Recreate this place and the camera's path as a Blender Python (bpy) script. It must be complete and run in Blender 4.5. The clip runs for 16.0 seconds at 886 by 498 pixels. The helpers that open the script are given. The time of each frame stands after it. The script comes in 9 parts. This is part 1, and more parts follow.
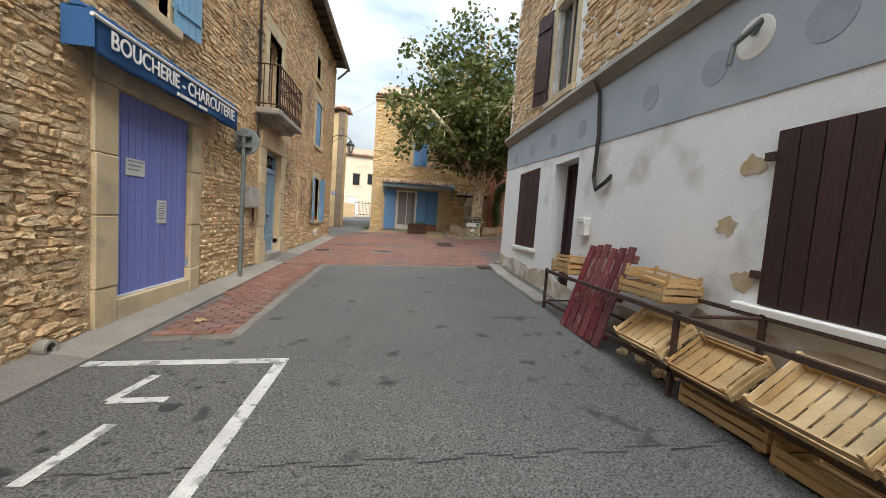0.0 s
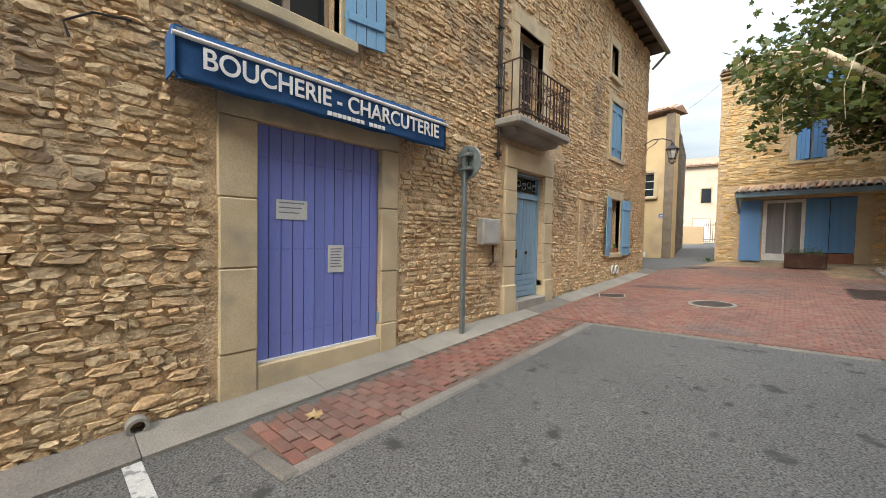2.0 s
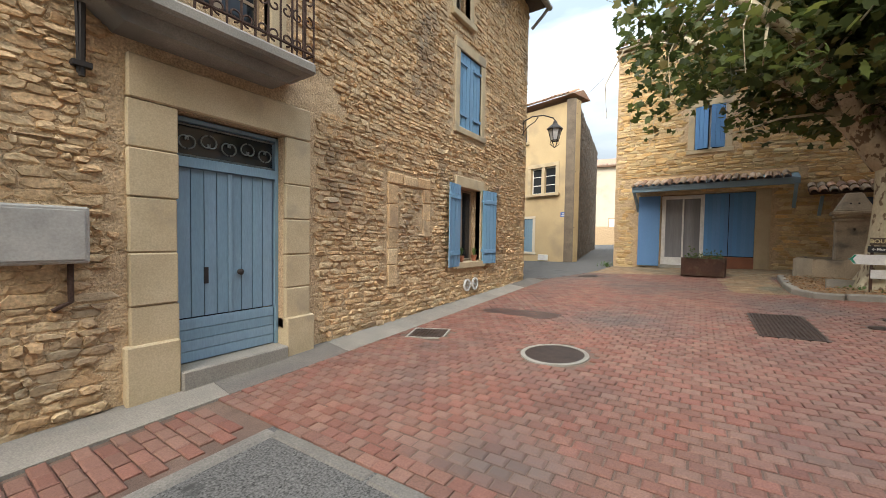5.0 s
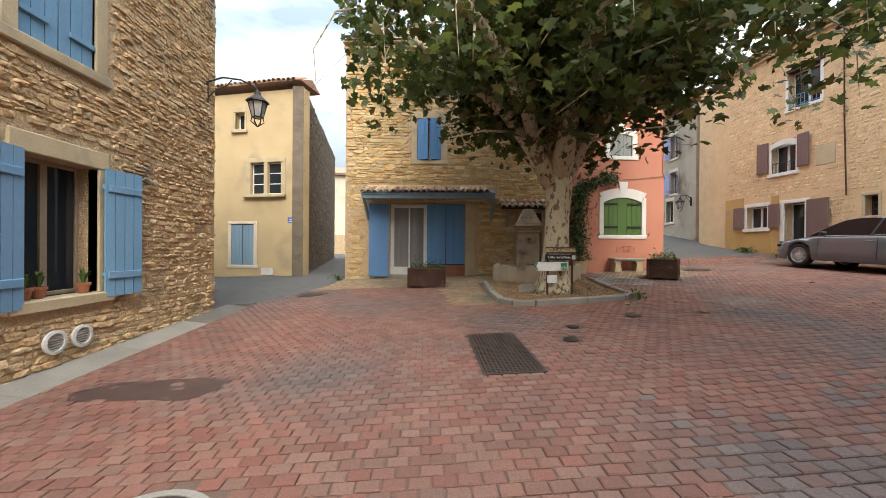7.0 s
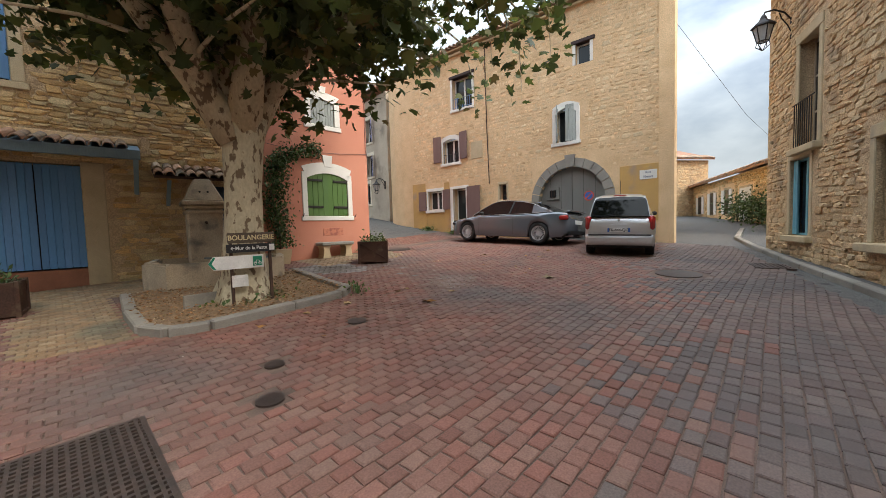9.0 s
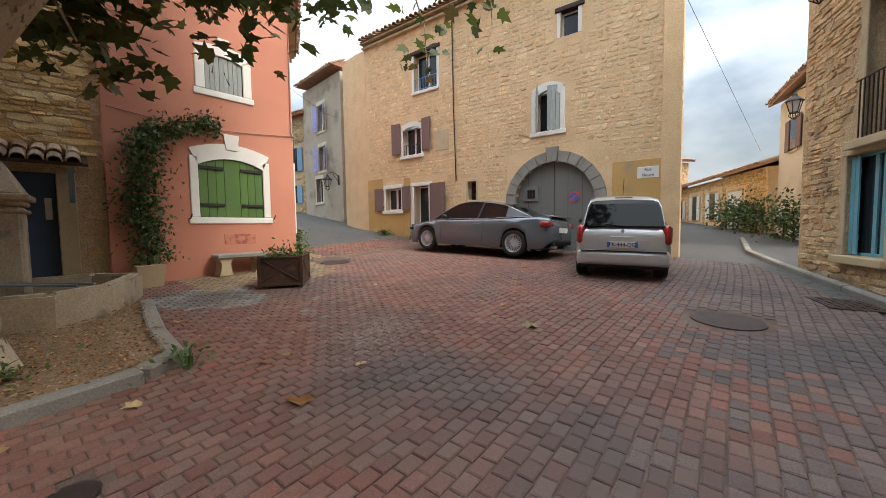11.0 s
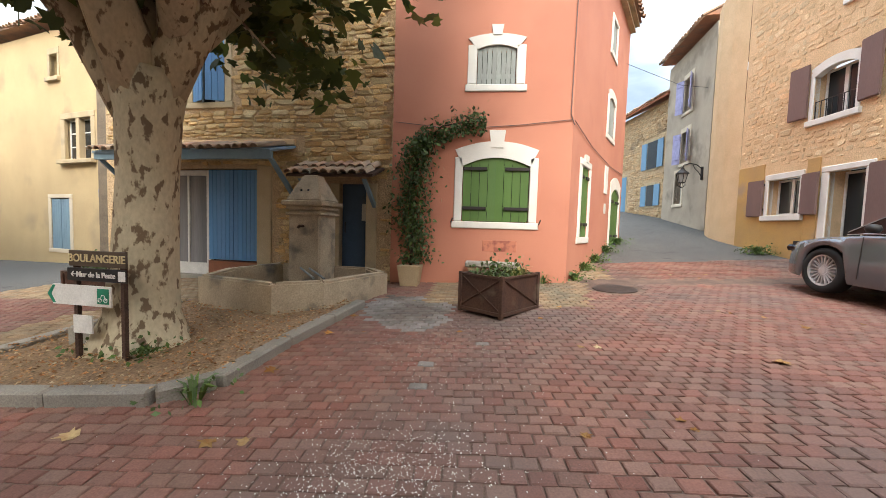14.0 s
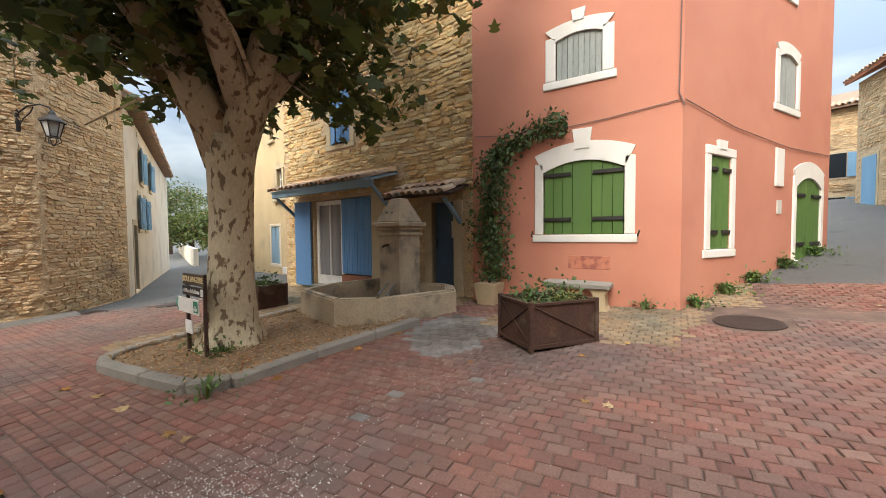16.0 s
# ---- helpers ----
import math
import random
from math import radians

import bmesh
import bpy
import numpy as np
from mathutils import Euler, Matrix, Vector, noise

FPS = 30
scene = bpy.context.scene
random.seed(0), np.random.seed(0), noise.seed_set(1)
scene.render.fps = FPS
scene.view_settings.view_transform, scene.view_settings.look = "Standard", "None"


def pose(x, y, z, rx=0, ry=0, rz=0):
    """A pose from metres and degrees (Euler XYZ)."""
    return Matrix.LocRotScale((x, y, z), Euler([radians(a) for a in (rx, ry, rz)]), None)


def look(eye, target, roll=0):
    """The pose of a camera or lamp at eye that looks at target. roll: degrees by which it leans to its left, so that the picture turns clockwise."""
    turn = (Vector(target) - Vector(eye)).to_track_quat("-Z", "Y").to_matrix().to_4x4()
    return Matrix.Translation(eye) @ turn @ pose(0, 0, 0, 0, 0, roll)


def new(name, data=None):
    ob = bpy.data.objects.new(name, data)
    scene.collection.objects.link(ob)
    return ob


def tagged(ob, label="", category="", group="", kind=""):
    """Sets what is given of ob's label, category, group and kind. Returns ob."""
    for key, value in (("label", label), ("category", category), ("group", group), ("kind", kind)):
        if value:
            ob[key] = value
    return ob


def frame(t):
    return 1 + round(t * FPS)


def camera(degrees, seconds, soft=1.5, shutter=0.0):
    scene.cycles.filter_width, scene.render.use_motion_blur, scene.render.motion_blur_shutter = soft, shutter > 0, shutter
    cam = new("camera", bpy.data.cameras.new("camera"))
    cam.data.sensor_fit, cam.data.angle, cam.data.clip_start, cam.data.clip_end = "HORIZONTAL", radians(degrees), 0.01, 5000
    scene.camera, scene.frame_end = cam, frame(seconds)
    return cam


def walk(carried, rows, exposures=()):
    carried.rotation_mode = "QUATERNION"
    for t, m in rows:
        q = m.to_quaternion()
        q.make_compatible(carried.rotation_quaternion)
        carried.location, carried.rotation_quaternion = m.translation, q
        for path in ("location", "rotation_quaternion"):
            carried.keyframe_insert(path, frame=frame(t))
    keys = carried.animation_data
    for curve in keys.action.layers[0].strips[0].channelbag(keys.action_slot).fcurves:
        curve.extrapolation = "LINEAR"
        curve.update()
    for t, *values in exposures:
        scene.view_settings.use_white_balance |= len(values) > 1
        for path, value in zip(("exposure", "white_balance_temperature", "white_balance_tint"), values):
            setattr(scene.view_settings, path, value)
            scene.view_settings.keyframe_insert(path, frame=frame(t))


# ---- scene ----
cam = camera(100.2, 16.0, soft=0.65)
# seconds, eye x, y, z, and the turn about x, y, z in degrees
PATH = [
    (0.0, -0.040, -0.060, 1.509, 85.87, -4.11, -6.89),
    (0.5, -0.011, 0.823, 1.547, 85.63, -2.43, 4.00),
    (1.0, 0.117, 1.682, 1.582, 85.85, -1.37, 19.70),
    (1.5, 0.314, 2.442, 1.625, 87.16, -1.64, 33.35),
    (2.0, 0.562, 3.148, 1.662, 87.93, -1.06, 42.98),
    (2.5, 0.802, 3.858, 1.705, 88.91, -0.78, 46.45),
    (3.0, 1.042, 4.623, 1.749, 88.59, -0.68, 44.02),
    (5.5, 0.834, 8.364, 1.784, 88.76, -1.16, 27.31),
    (6.0, 0.869, 8.996, 1.809, 89.42, -1.41, 16.81),
    (6.5, 0.884, 9.560, 1.817, 89.20, -1.51, 7.35),
    (7.0, 0.939, 10.111, 1.838, 89.83, -0.43, -2.79),
    (7.5, 1.107, 10.669, 1.873, 90.45, 0.63, -15.37),
    (8.0, 1.279, 11.153, 1.869, 89.15, 1.84, -29.61),
    (8.5, 1.475, 11.625, 1.840, 87.04, 2.49, -42.71),
    (11.0, 4.072, 13.366, 2.050, 86.50, 0.83, -50.28),
    (11.5, 4.626, 13.588, 2.052, 86.95, -0.04, -43.07),
    (12.0, 5.146, 13.801, 2.077, 87.29, -0.50, -35.07),
    (12.5, 5.626, 14.035, 2.103, 86.98, -0.79, -26.39),
    (13.0, 6.069, 14.260, 2.130, 87.17, -0.89, -15.04),
    (13.5, 6.543, 14.461, 2.157, 86.91, -1.40, -3.76),
    (14.0, 7.031, 14.665, 2.180, 86.57, -1.77, 5.75),
    (14.5, 7.498, 14.841, 2.211, 86.35, -1.96, 15.32),
    (15.0, 7.915, 15.013, 2.260, 87.10, -1.77, 23.77),
    (15.5, 8.273, 15.226, 2.298, 88.23, -0.50, 29.49),
    (16.0, 8.604, 15.440, 2.321, 87.73, 0.50, 32.30),
]
# seconds, stops, kelvin, tint
EXPOSURES = [(0.0, 1.1, 6900, 10), (2.5, 1.25, 6900, 10), (6.0, 1.2, 6900, 10), (8.5, 1.15, 6900, 10), (11.5, 1.1, 6900, 10), (13.0, 1.4, 6900, 10), (14.0, 1.53, 6900, 10), (16.0, 1.42, 6900, 10)]
walk(cam, [(t, pose(*p)) for t, *p in PATH], EXPOSURES)

# ---- light: a bright, thinly clouded sky with a wide soft sun ----
SUN_UP, SUN_ROT = radians(42), radians(172)
world = bpy.data.worlds.new("sky")
scene.world = world
world.use_nodes = True
wn = world.node_tree
wn.nodes.clear()
sky = wn.nodes.new("ShaderNodeTexSky")
sky.sky_type, sky.sun_disc, sky.sun_elevation, sky.sun_rotation = "NISHITA", False, SUN_UP, SUN_ROT
sky.air_density, sky.dust_density, sky.ozone_density = 1.0, 2.0, 1.0
coord = wn.nodes.new("ShaderNodeTexCoord")
stretch = wn.nodes.new("ShaderNodeMapping")
stretch.inputs["Scale"].default_value = (1.2, 2.0, 4.5)
clouds = wn.nodes.new("ShaderNodeTexNoise")
clouds.inputs["Scale"].default_value, clouds.inputs["Detail"].default_value = 1.6, 8
ramp = wn.nodes.new("ShaderNodeValToRGB")
ramp.color_ramp.elements[0].position, ramp.color_ramp.elements[1].position = 0.36, 0.66
ramp.color_ramp.elements[0].color, ramp.color_ramp.elements[1].color = (0.2, 0.2, 0.2, 1), (1, 1, 1, 1)
blend = wn.nodes.new("ShaderNodeMix")
blend.data_type = "RGBA"
blend.inputs[7].default_value = (7.1, 8.1, 9.0, 1)
# an overcast dome: the zenith is about three times as bright as the horizon
sep = wn.nodes.new("ShaderNodeSeparateXYZ")
square = wn.nodes.new("ShaderNodeMath")
square.operation = "POWER"
square.inputs[1].default_value = 1.8
dome = wn.nodes.new("ShaderNodeMapRange")
for sock, val in zip(("From Min", "From Max", "To Min", "To Max"), (0.0, 1.0, 0.31, 3.15)):
    dome.inputs[sock].default_value = val
lift = wn.nodes.new("ShaderNodeVectorMath")
lift.operation = "SCALE"
wn.links.new(coord.outputs["Generated"], sep.inputs[0])
wn.links.new(sep.outputs["Z"], square.inputs[0])
wn.links.new(square.outputs[0], dome.inputs["Value"])
wn.links.new(blend.outputs[2], lift.inputs[0])
wn.links.new(dome.outputs["Result"], lift.inputs["Scale"])
back = wn.nodes.new("ShaderNodeBackground")
back.inputs["Strength"].default_value = 0.115
wout = wn.nodes.new("ShaderNodeOutputWorld")
wn.links.new(coord.outputs["Generated"], stretch.inputs["Vector"])
wn.links.new(stretch.outputs["Vector"], clouds.inputs["Vector"])
wn.links.new(clouds.outputs["Fac"], ramp.inputs["Fac"])
wn.links.new(ramp.outputs["Color"], blend.inputs[0])
wn.links.new(sky.outputs["Color"], blend.inputs[6])
wn.links.new(lift.outputs[0], back.inputs["Color"])
wn.links.new(back.outputs["Background"], wout.inputs["Surface"])

sun = new("sun", bpy.data.lights.new("sun", "SUN"))
sun.data.energy, sun.data.angle, sun.data.color = 1.5, radians(30), (1.0, 0.95, 0.87)
sun_dir = Vector((math.sin(SUN_ROT) * math.cos(SUN_UP), math.cos(SUN_ROT) * math.cos(SUN_UP), math.sin(SUN_UP)))
sun.matrix_world = look(sun_dir * 60, (0, 0, 0))


# ---- materials ----
def mat(name, color, color2=None, rough=0.8, metal=0.0, scale=6.0, detail=6.0, bump=0.3, fine=60.0, fine_amt=0.12, spots=None,
        spot_scale=1.5, spot_lo=0.55, spot_hi=0.7, per_object=0.0, per_island=0.0, dist=0.01, stretch=(1, 1, 1), spec=0.4):
    """Two scales of colour noise, optional stains, a random tone per piece, and fine bump."""
    m = bpy.data.materials.new(name)
    m.use_nodes = True
    nt = m.node_tree
    n, l = nt.nodes, nt.links
    b = n["Principled BSDF"]
    b.inputs["Roughness"].default_value, b.inputs["Metallic"].default_value = rough, metal
    b.inputs["Specular IOR Level"].default_value = spec
    geo = n.new("ShaderNodeNewGeometry")
    mp = n.new("ShaderNodeMapping")
    mp.inputs["Scale"].default_value = stretch
    l.new(geo.outputs["Position"], mp.inputs["Vector"])

    def tex(s, d):
        x = n.new("ShaderNodeTexNoise")
        x.inputs["Scale"].default_value, x.inputs["Detail"].default_value = s, d
        l.new(mp.outputs["Vector"], x.inputs["Vector"])
        return x

    def mix(kind, fac, a, bb):
        x = n.new("ShaderNodeMix")
        x.data_type, x.blend_type = "RGBA", kind
        for sock, val in ((x.inputs[0], fac), (x.inputs[6], a), (x.inputs[7], bb)):
            if hasattr(val, "is_output"):
                l.new(val, sock)
            elif isinstance(val, (int, float)):
                sock.default_value = val
            else:
                sock.default_value = (*val[:3], 1)
        return x.outputs[2]

    def ranged(v, a, bb, lo=0.0, hi=1.0):
        x = n.new("ShaderNodeMapRange")
        l.new(v, x.inputs["Value"])
        for k, val in zip(("From Min", "From Max", "To Min", "To Max"), (a, bb, lo, hi)):
            x.inputs[k].default_value = val
        return x.outputs["Result"]

    big, small = tex(scale, detail), tex(fine, 4)
    c2 = color2 or tuple(v * 0.8 for v in color)
    col = mix("MIX", ranged(big.outputs["Fac"], 0.3, 0.7), color, c2)
    grain = ranged(small.outputs["Fac"], 0.25, 0.75, 1 - fine_amt, 1 + fine_amt)
    gc = n.new("ShaderNodeCombineColor")
    for i in range(3):
        l.new(grain, gc.inputs[i])
    col = mix("MULTIPLY", 1.0, col, gc.outputs[0])
    if spots:
        sp = tex(spot_scale, 8)
        col = mix("MIX", ranged(sp.outputs["Fac"], spot_lo, spot_hi), col, spots)
    for amount, out in ((per_object, None), (per_island, geo.outputs["Random Per Island"])):
        if amount:
            if out is None:
                out = n.new("ShaderNodeObjectInfo").outputs["Random"]
            v = ranged(out, 0, 1, 1 - amount, 1 + amount)
            hue = n.new("ShaderNodeHueSaturation")
            l.new(v, hue.inputs["Value"])
            wob = n.new("ShaderNodeMath")
            wob.operation = "MULTIPLY"
            l.new(out, wob.inputs[0])
            wob.inputs[1].default_value = 7.31
            fr = n.new("ShaderNodeMath")
            fr.operation = "FRACT"
            l.new(wob.outputs[0], fr.inputs[0])
            l.new(ranged(fr.outputs[0], 0, 1, 0.5 - amount * 0.045, 0.5 + amount * 0.045), hue.inputs["Hue"])
            l.new(ranged(fr.outputs[0], 0, 1, 1 + amount * 0.6, 1 - amount * 0.6), hue.inputs["Saturation"])
            l.new(col, hue.inputs["Color"])
            col = hue.outputs["Color"]
    l.new(col, b.inputs["Base Color"])
    if bump:
        add = n.new("ShaderNodeMath")
        add.operation = "MULTIPLY_ADD"
        add.inputs[1].default_value = 0.45
        l.new(small.outputs["Fac"], add.inputs[0])
        l.new(big.outputs["Fac"], add.inputs[2])
        bp = n.new("ShaderNodeBump")
        bp.inputs["Strength"].default_value, bp.inputs["Distance"].default_value = bump, dist
        l.new(add.outputs[0], bp.inputs["Height"])
        l.new(bp.outputs["Normal"], b.inputs["Normal"])
    return m


def glass_mat(name, tint=(0.02, 0.025, 0.03)):
    m = bpy.data.materials.new(name)
    m.use_nodes = True
    b = m.node_tree.nodes["Principled BSDF"]
    b.inputs["Base Color"].default_value = (*tint, 1)
    b.inputs["Roughness"].default_value = 0.04
    b.inputs["Specular IOR Level"].default_value = 0.45
    return m


M = {
    "asphalt": mat("asphalt", (0.078, 0.077, 0.074), (0.10, 0.097, 0.092), 0.92, scale=0.6, fine=70, fine_amt=0.95, bump=1.0, spots=(0.04, 0.039, 0.038), spot_scale=3.2, spot_lo=0.63, spot_hi=0.69, dist=0.008),
    "asphalt_lane": mat("asphalt_lane", (0.10, 0.10, 0.10), (0.15, 0.145, 0.14), 0.92, scale=0.8, fine=140, fine_amt=0.4, bump=0.5, dist=0.006),
    "paver": mat("paver", (0.205, 0.098, 0.071), (0.155, 0.082, 0.064), 0.85, scale=1.1, fine=90, fine_amt=0.25, bump=0.4, per_island=0.16, spots=(0.115, 0.085, 0.075), spot_scale=0.35, spot_lo=0.5, spot_hi=0.68, dist=0.008),
    "paver_sand": mat("sand_paver", (0.27, 0.19, 0.11), (0.21, 0.145, 0.09), 0.9, scale=1.1, fine=90, fine_amt=0.3, bump=0.4, per_island=0.2, spots=(0.13, 0.115, 0.08), spot_scale=0.8, spot_lo=0.52, spot_hi=0.66, dist=0.008),
    "paver_grey": mat("grey_paver", (0.23, 0.22, 0.21), (0.17, 0.15, 0.14), 0.9, scale=1.4, fine=90, fine_amt=0.4, bump=0.4, per_island=0.2, spots=(0.12, 0.10, 0.085), spot_scale=1.2, spot_lo=0.5, spot_hi=0.64, dist=0.008),
    # greyer paver, also darkened in colour for the shadow on the south lane
    "paver_shaded": mat("shaded_grey_paver", (0.15, 0.105, 0.09), (0.12, 0.088, 0.079), 0.85, scale=1.1, fine=90, fine_amt=0.25, bump=0.4, per_island=0.16, spots=(0.085, 0.072, 0.068), spot_scale=0.6, spot_lo=0.5, spot_hi=0.68, dist=0.008),
    # darker grey-brown stone for the ochre house's side wall
    "stone_dark": mat("dark_stone", (0.22, 0.175, 0.13), (0.15, 0.12, 0.09), 0.95, scale=3, fine=45, fine_amt=0.3, bump=0.8, per_island=0.25, dist=0.02),
    "paver_piece": mat("paver_piece", (0.205, 0.098, 0.071), (0.155, 0.082, 0.064), 0.85, scale=1.1, fine=90, fine_amt=0.25, bump=0.4, per_object=0.16, spots=(0.115, 0.085, 0.075), spot_scale=0.5, spot_lo=0.55, spot_hi=0.7, dist=0.008),
    "joint": mat("joint_sand", (0.085, 0.056, 0.044), (0.16, 0.105, 0.08), 0.95, scale=3, fine=120, fine_amt=0.35),
    "stone": mat("rubble_stone", (0.585, 0.42, 0.245), (0.475, 0.33, 0.185), 0.95, scale=7, fine=38, fine_amt=0.34, bump=1.0, per_island=0.15, spots=(0.30, 0.225, 0.15), spot_scale=1.1, dist=0.025),
    "stone_piece": mat("rubble_stone_single", (0.585, 0.42, 0.245), (0.475, 0.33, 0.185), 0.95, scale=7, fine=38, fine_amt=0.34, bump=1.0, per_object=0.15, spots=(0.30, 0.225, 0.15), spot_scale=1.1, dist=0.025),
    "stone_gold": mat("golden_stone", (0.60, 0.44, 0.225), (0.50, 0.35, 0.175), 0.95, scale=4, fine=45, fine_amt=0.28, bump=0.7, per_island=0.24, dist=0.02),
    "stone_pale": mat("pale_stone", (0.71, 0.52, 0.31), (0.60, 0.415, 0.235), 0.95, scale=3, fine=45, fine_amt=0.22, bump=0.7, per_island=0.16, dist=0.02),
    "mortar": mat("old_mortar", (0.56, 0.41, 0.25), (0.455, 0.325, 0.195), 0.97, scale=9, fine=45, fine_amt=0.35, bump=1.0, dist=0.045),
    "mortar_pale": mat("pale_mortar", (0.71, 0.505, 0.30), (0.62, 0.425, 0.24), 0.97, scale=2.2, fine=40, fine_amt=0.2, bump=0.7, dist=0.02),
    "ashlar": mat("dressed_limestone", (0.52, 0.41, 0.26), (0.43, 0.33, 0.20), 0.9, scale=2.5, fine=70, fine_amt=0.15, bump=0.3, spots=(0.33, 0.27, 0.19), spot_scale=2, per_island=0.08),
    "kerbstone": mat("kerb_stone", (0.265, 0.24, 0.205), (0.20, 0.185, 0.16), 0.92, scale=2.5, fine=80, fine_amt=0.25, bump=0.45, per_object=0.12),
    "edging": mat("dark_edging", (0.17, 0.155, 0.135), (0.12, 0.11, 0.10), 0.92, scale=2.5, fine=70, fine_amt=0.3, bump=0.4, per_object=0.15),
    "white_wall": mat("old_white_render", (0.76, 0.765, 0.75), (0.69, 0.695, 0.69), 0.9, scale=1.2, fine=50, fine_amt=0.06, bump=0.25, spots=(0.46, 0.43, 0.38), spot_scale=1.3, spot_lo=0.58, spot_hi=0.75),
    "grey_band": mat("blue_grey_band", (0.31, 0.355, 0.39), (0.38, 0.42, 0.445), 0.9, scale=1.5, fine=50, fine_amt=0.06, bump=0.2),
    "yellow_wall": mat("ochre_render", (0.55, 0.42, 0.235), (0.47, 0.35, 0.20), 0.95, scale=0.9, fine=50, fine_amt=0.1, bump=0.35, spots=(0.36, 0.28, 0.18), spot_scale=0.7, spot_lo=0.56, spot_hi=0.75),
    "ochre": mat("ochre_patch", (0.56, 0.34, 0.11), (0.45, 0.28, 0.12), 0.95, scale=1.6, fine=50, fine_amt=0.12, bump=0.3, spots=(0.38, 0.27, 0.18), spot_scale=1.4),
    "pink_wall": mat("salmon_render", (0.53, 0.228, 0.152), (0.475, 0.192, 0.128), 0.92, scale=0.8, fine=60, fine_amt=0.06, bump=0.25, spots=(0.46, 0.185, 0.125), spot_scale=1.1, spot_lo=0.52, spot_hi=0.72),
    "cream_wall": mat("cream_render", (0.66, 0.58, 0.45), (0.60, 0.52, 0.40), 0.93, scale=0.8, fine=50, fine_amt=0.07, bump=0.25, spots=(0.50, 0.43, 0.33), spot_scale=0.8),
    "grey_wall": mat("grey_render", (0.47, 0.40, 0.31), (0.36, 0.30, 0.23), 0.95, scale=1.1, fine=50, fine_amt=0.12, bump=0.4, spots=(0.26, 0.22, 0.17), spot_scale=1.2),
    "white_trim": mat("white_trim_paint", (0.74, 0.72, 0.67), (0.67, 0.65, 0.60), 0.8, scale=3, fine=60, fine_amt=0.05, bump=0.15),
    "blue_paint": mat("light_blue_paint", (0.175, 0.33, 0.48), (0.145, 0.285, 0.43), 0.7, scale=2, fine=70, fine_amt=0.08, bump=0.15, stretch=(1, 1, 0.2), per_object=0.06),
    "mid_blue": mat("sky_blue_paint", (0.115, 0.265, 0.49), (0.095, 0.225, 0.44), 0.65, scale=2, fine=70, fine_amt=0.07, bump=0.12, stretch=(1, 1, 0.2), per_object=0.06),
    "violet": mat("violet_blue_paint", (0.17, 0.20, 0.48), (0.14, 0.17, 0.43), 0.65, scale=2, fine=70, fine_amt=0.07, bump=0.12, stretch=(1, 1, 0.15), per_object=0.06),
    "grey_blue": mat("grey_blue_paint", (0.21, 0.32, 0.40), (0.17, 0.265, 0.34), 0.7, scale=3, fine=70, fine_amt=0.1, bump=0.2, stretch=(1, 1, 0.2), per_object=0.06),
    "green_paint": mat("green_paint", (0.095, 0.18, 0.045), (0.075, 0.15, 0.038), 0.65, scale=2, fine=70, fine_amt=0.07, bump=0.12, stretch=(1, 1, 0.2), per_object=0.05),
    "pale_shutter": mat("weathered_grey_shutter", (0.33, 0.355, 0.33), (0.26, 0.28, 0.265), 0.85, scale=3, fine=70, fine_amt=0.15, bump=0.25, stretch=(1, 1, 0.15), per_object=0.08),
    "mauve": mat("mauve_brown_paint", (0.195, 0.12, 0.105), (0.16, 0.10, 0.09), 0.75, scale=2, fine=70, fine_amt=0.08, bump=0.12, stretch=(1, 1, 0.2)),
    "dark_wood": mat("dark_brown_wood", (0.045, 0.02, 0.017), (0.03, 0.014, 0.013), 0.6, scale=4, fine=80, fine_amt=0.3, bump=0.3, stretch=(1, 1, 0.08), per_object=0.15),
    "garage_grey": mat("grey_green_door_paint", (0.185, 0.185, 0.165), (0.155, 0.155, 0.14), 0.7, scale=2, fine=70, fine_amt=0.06, bump=0.12, stretch=(1, 1, 0.2)),
    "lilac": mat("lilac_paint", (0.42, 0.42, 0.66), None, 0.7, bump=0.1),
    "turquoise": mat("turquoise_paint", (0.14, 0.38, 0.46), (0.12, 0.33, 0.41), 0.65, bump=0.12, stretch=(1, 1, 0.2)),
    "iron": mat("black_iron", (0.018, 0.017, 0.017), (0.03, 0.023, 0.02), 0.6, 0.1, scale=12, bump=0.2),
    "rust": mat("rusted_iron", (0.09, 0.05, 0.035), (0.055, 0.035, 0.028), 0.85, 0.3, scale=6, fine=60, fine_amt=0.35, bump=0.3),
    "steel": mat("galvanised_post", (0.22, 0.25, 0.25), (0.17, 0.20, 0.20), 0.55, 0.6, scale=8, bump=0.1),
    "tile": mat("terracotta_tile", (0.42, 0.235, 0.145), (0.30, 0.185, 0.125), 0.92, scale=3, fine=60, fine_amt=0.25, bump=0.4, per_object=0.3, per_island=0.3, spots=(0.20, 0.17, 0.13), spot_scale=2.5),
    "grate": mat("cast_iron", (0.095, 0.066, 0.055), (0.06, 0.046, 0.04), 0.6, 0.5, scale=9, bump=0.3),
    "white_line": mat("road_paint", (0.48, 0.48, 0.455), (0.36, 0.355, 0.34), 0.85, scale=6, fine=70, fine_amt=0.2, bump=0.25, spots=(0.2, 0.2, 0.2), spot_scale=9, spot_lo=0.56, spot_hi=0.62),
    "frame_white": mat("white_window_frame", (0.72, 0.71, 0.68), None, 0.5, bump=0.05),
    "frame_wood": mat("pale_wood_frame", (0.34, 0.26, 0.18), None, 0.6, bump=0.1),
    # near-black that puts the shade of rooms, gaps and holes into the colour
    "dark_in": mat("unlit_black", (0.012, 0.011, 0.01), None, 0.95, bump=0),
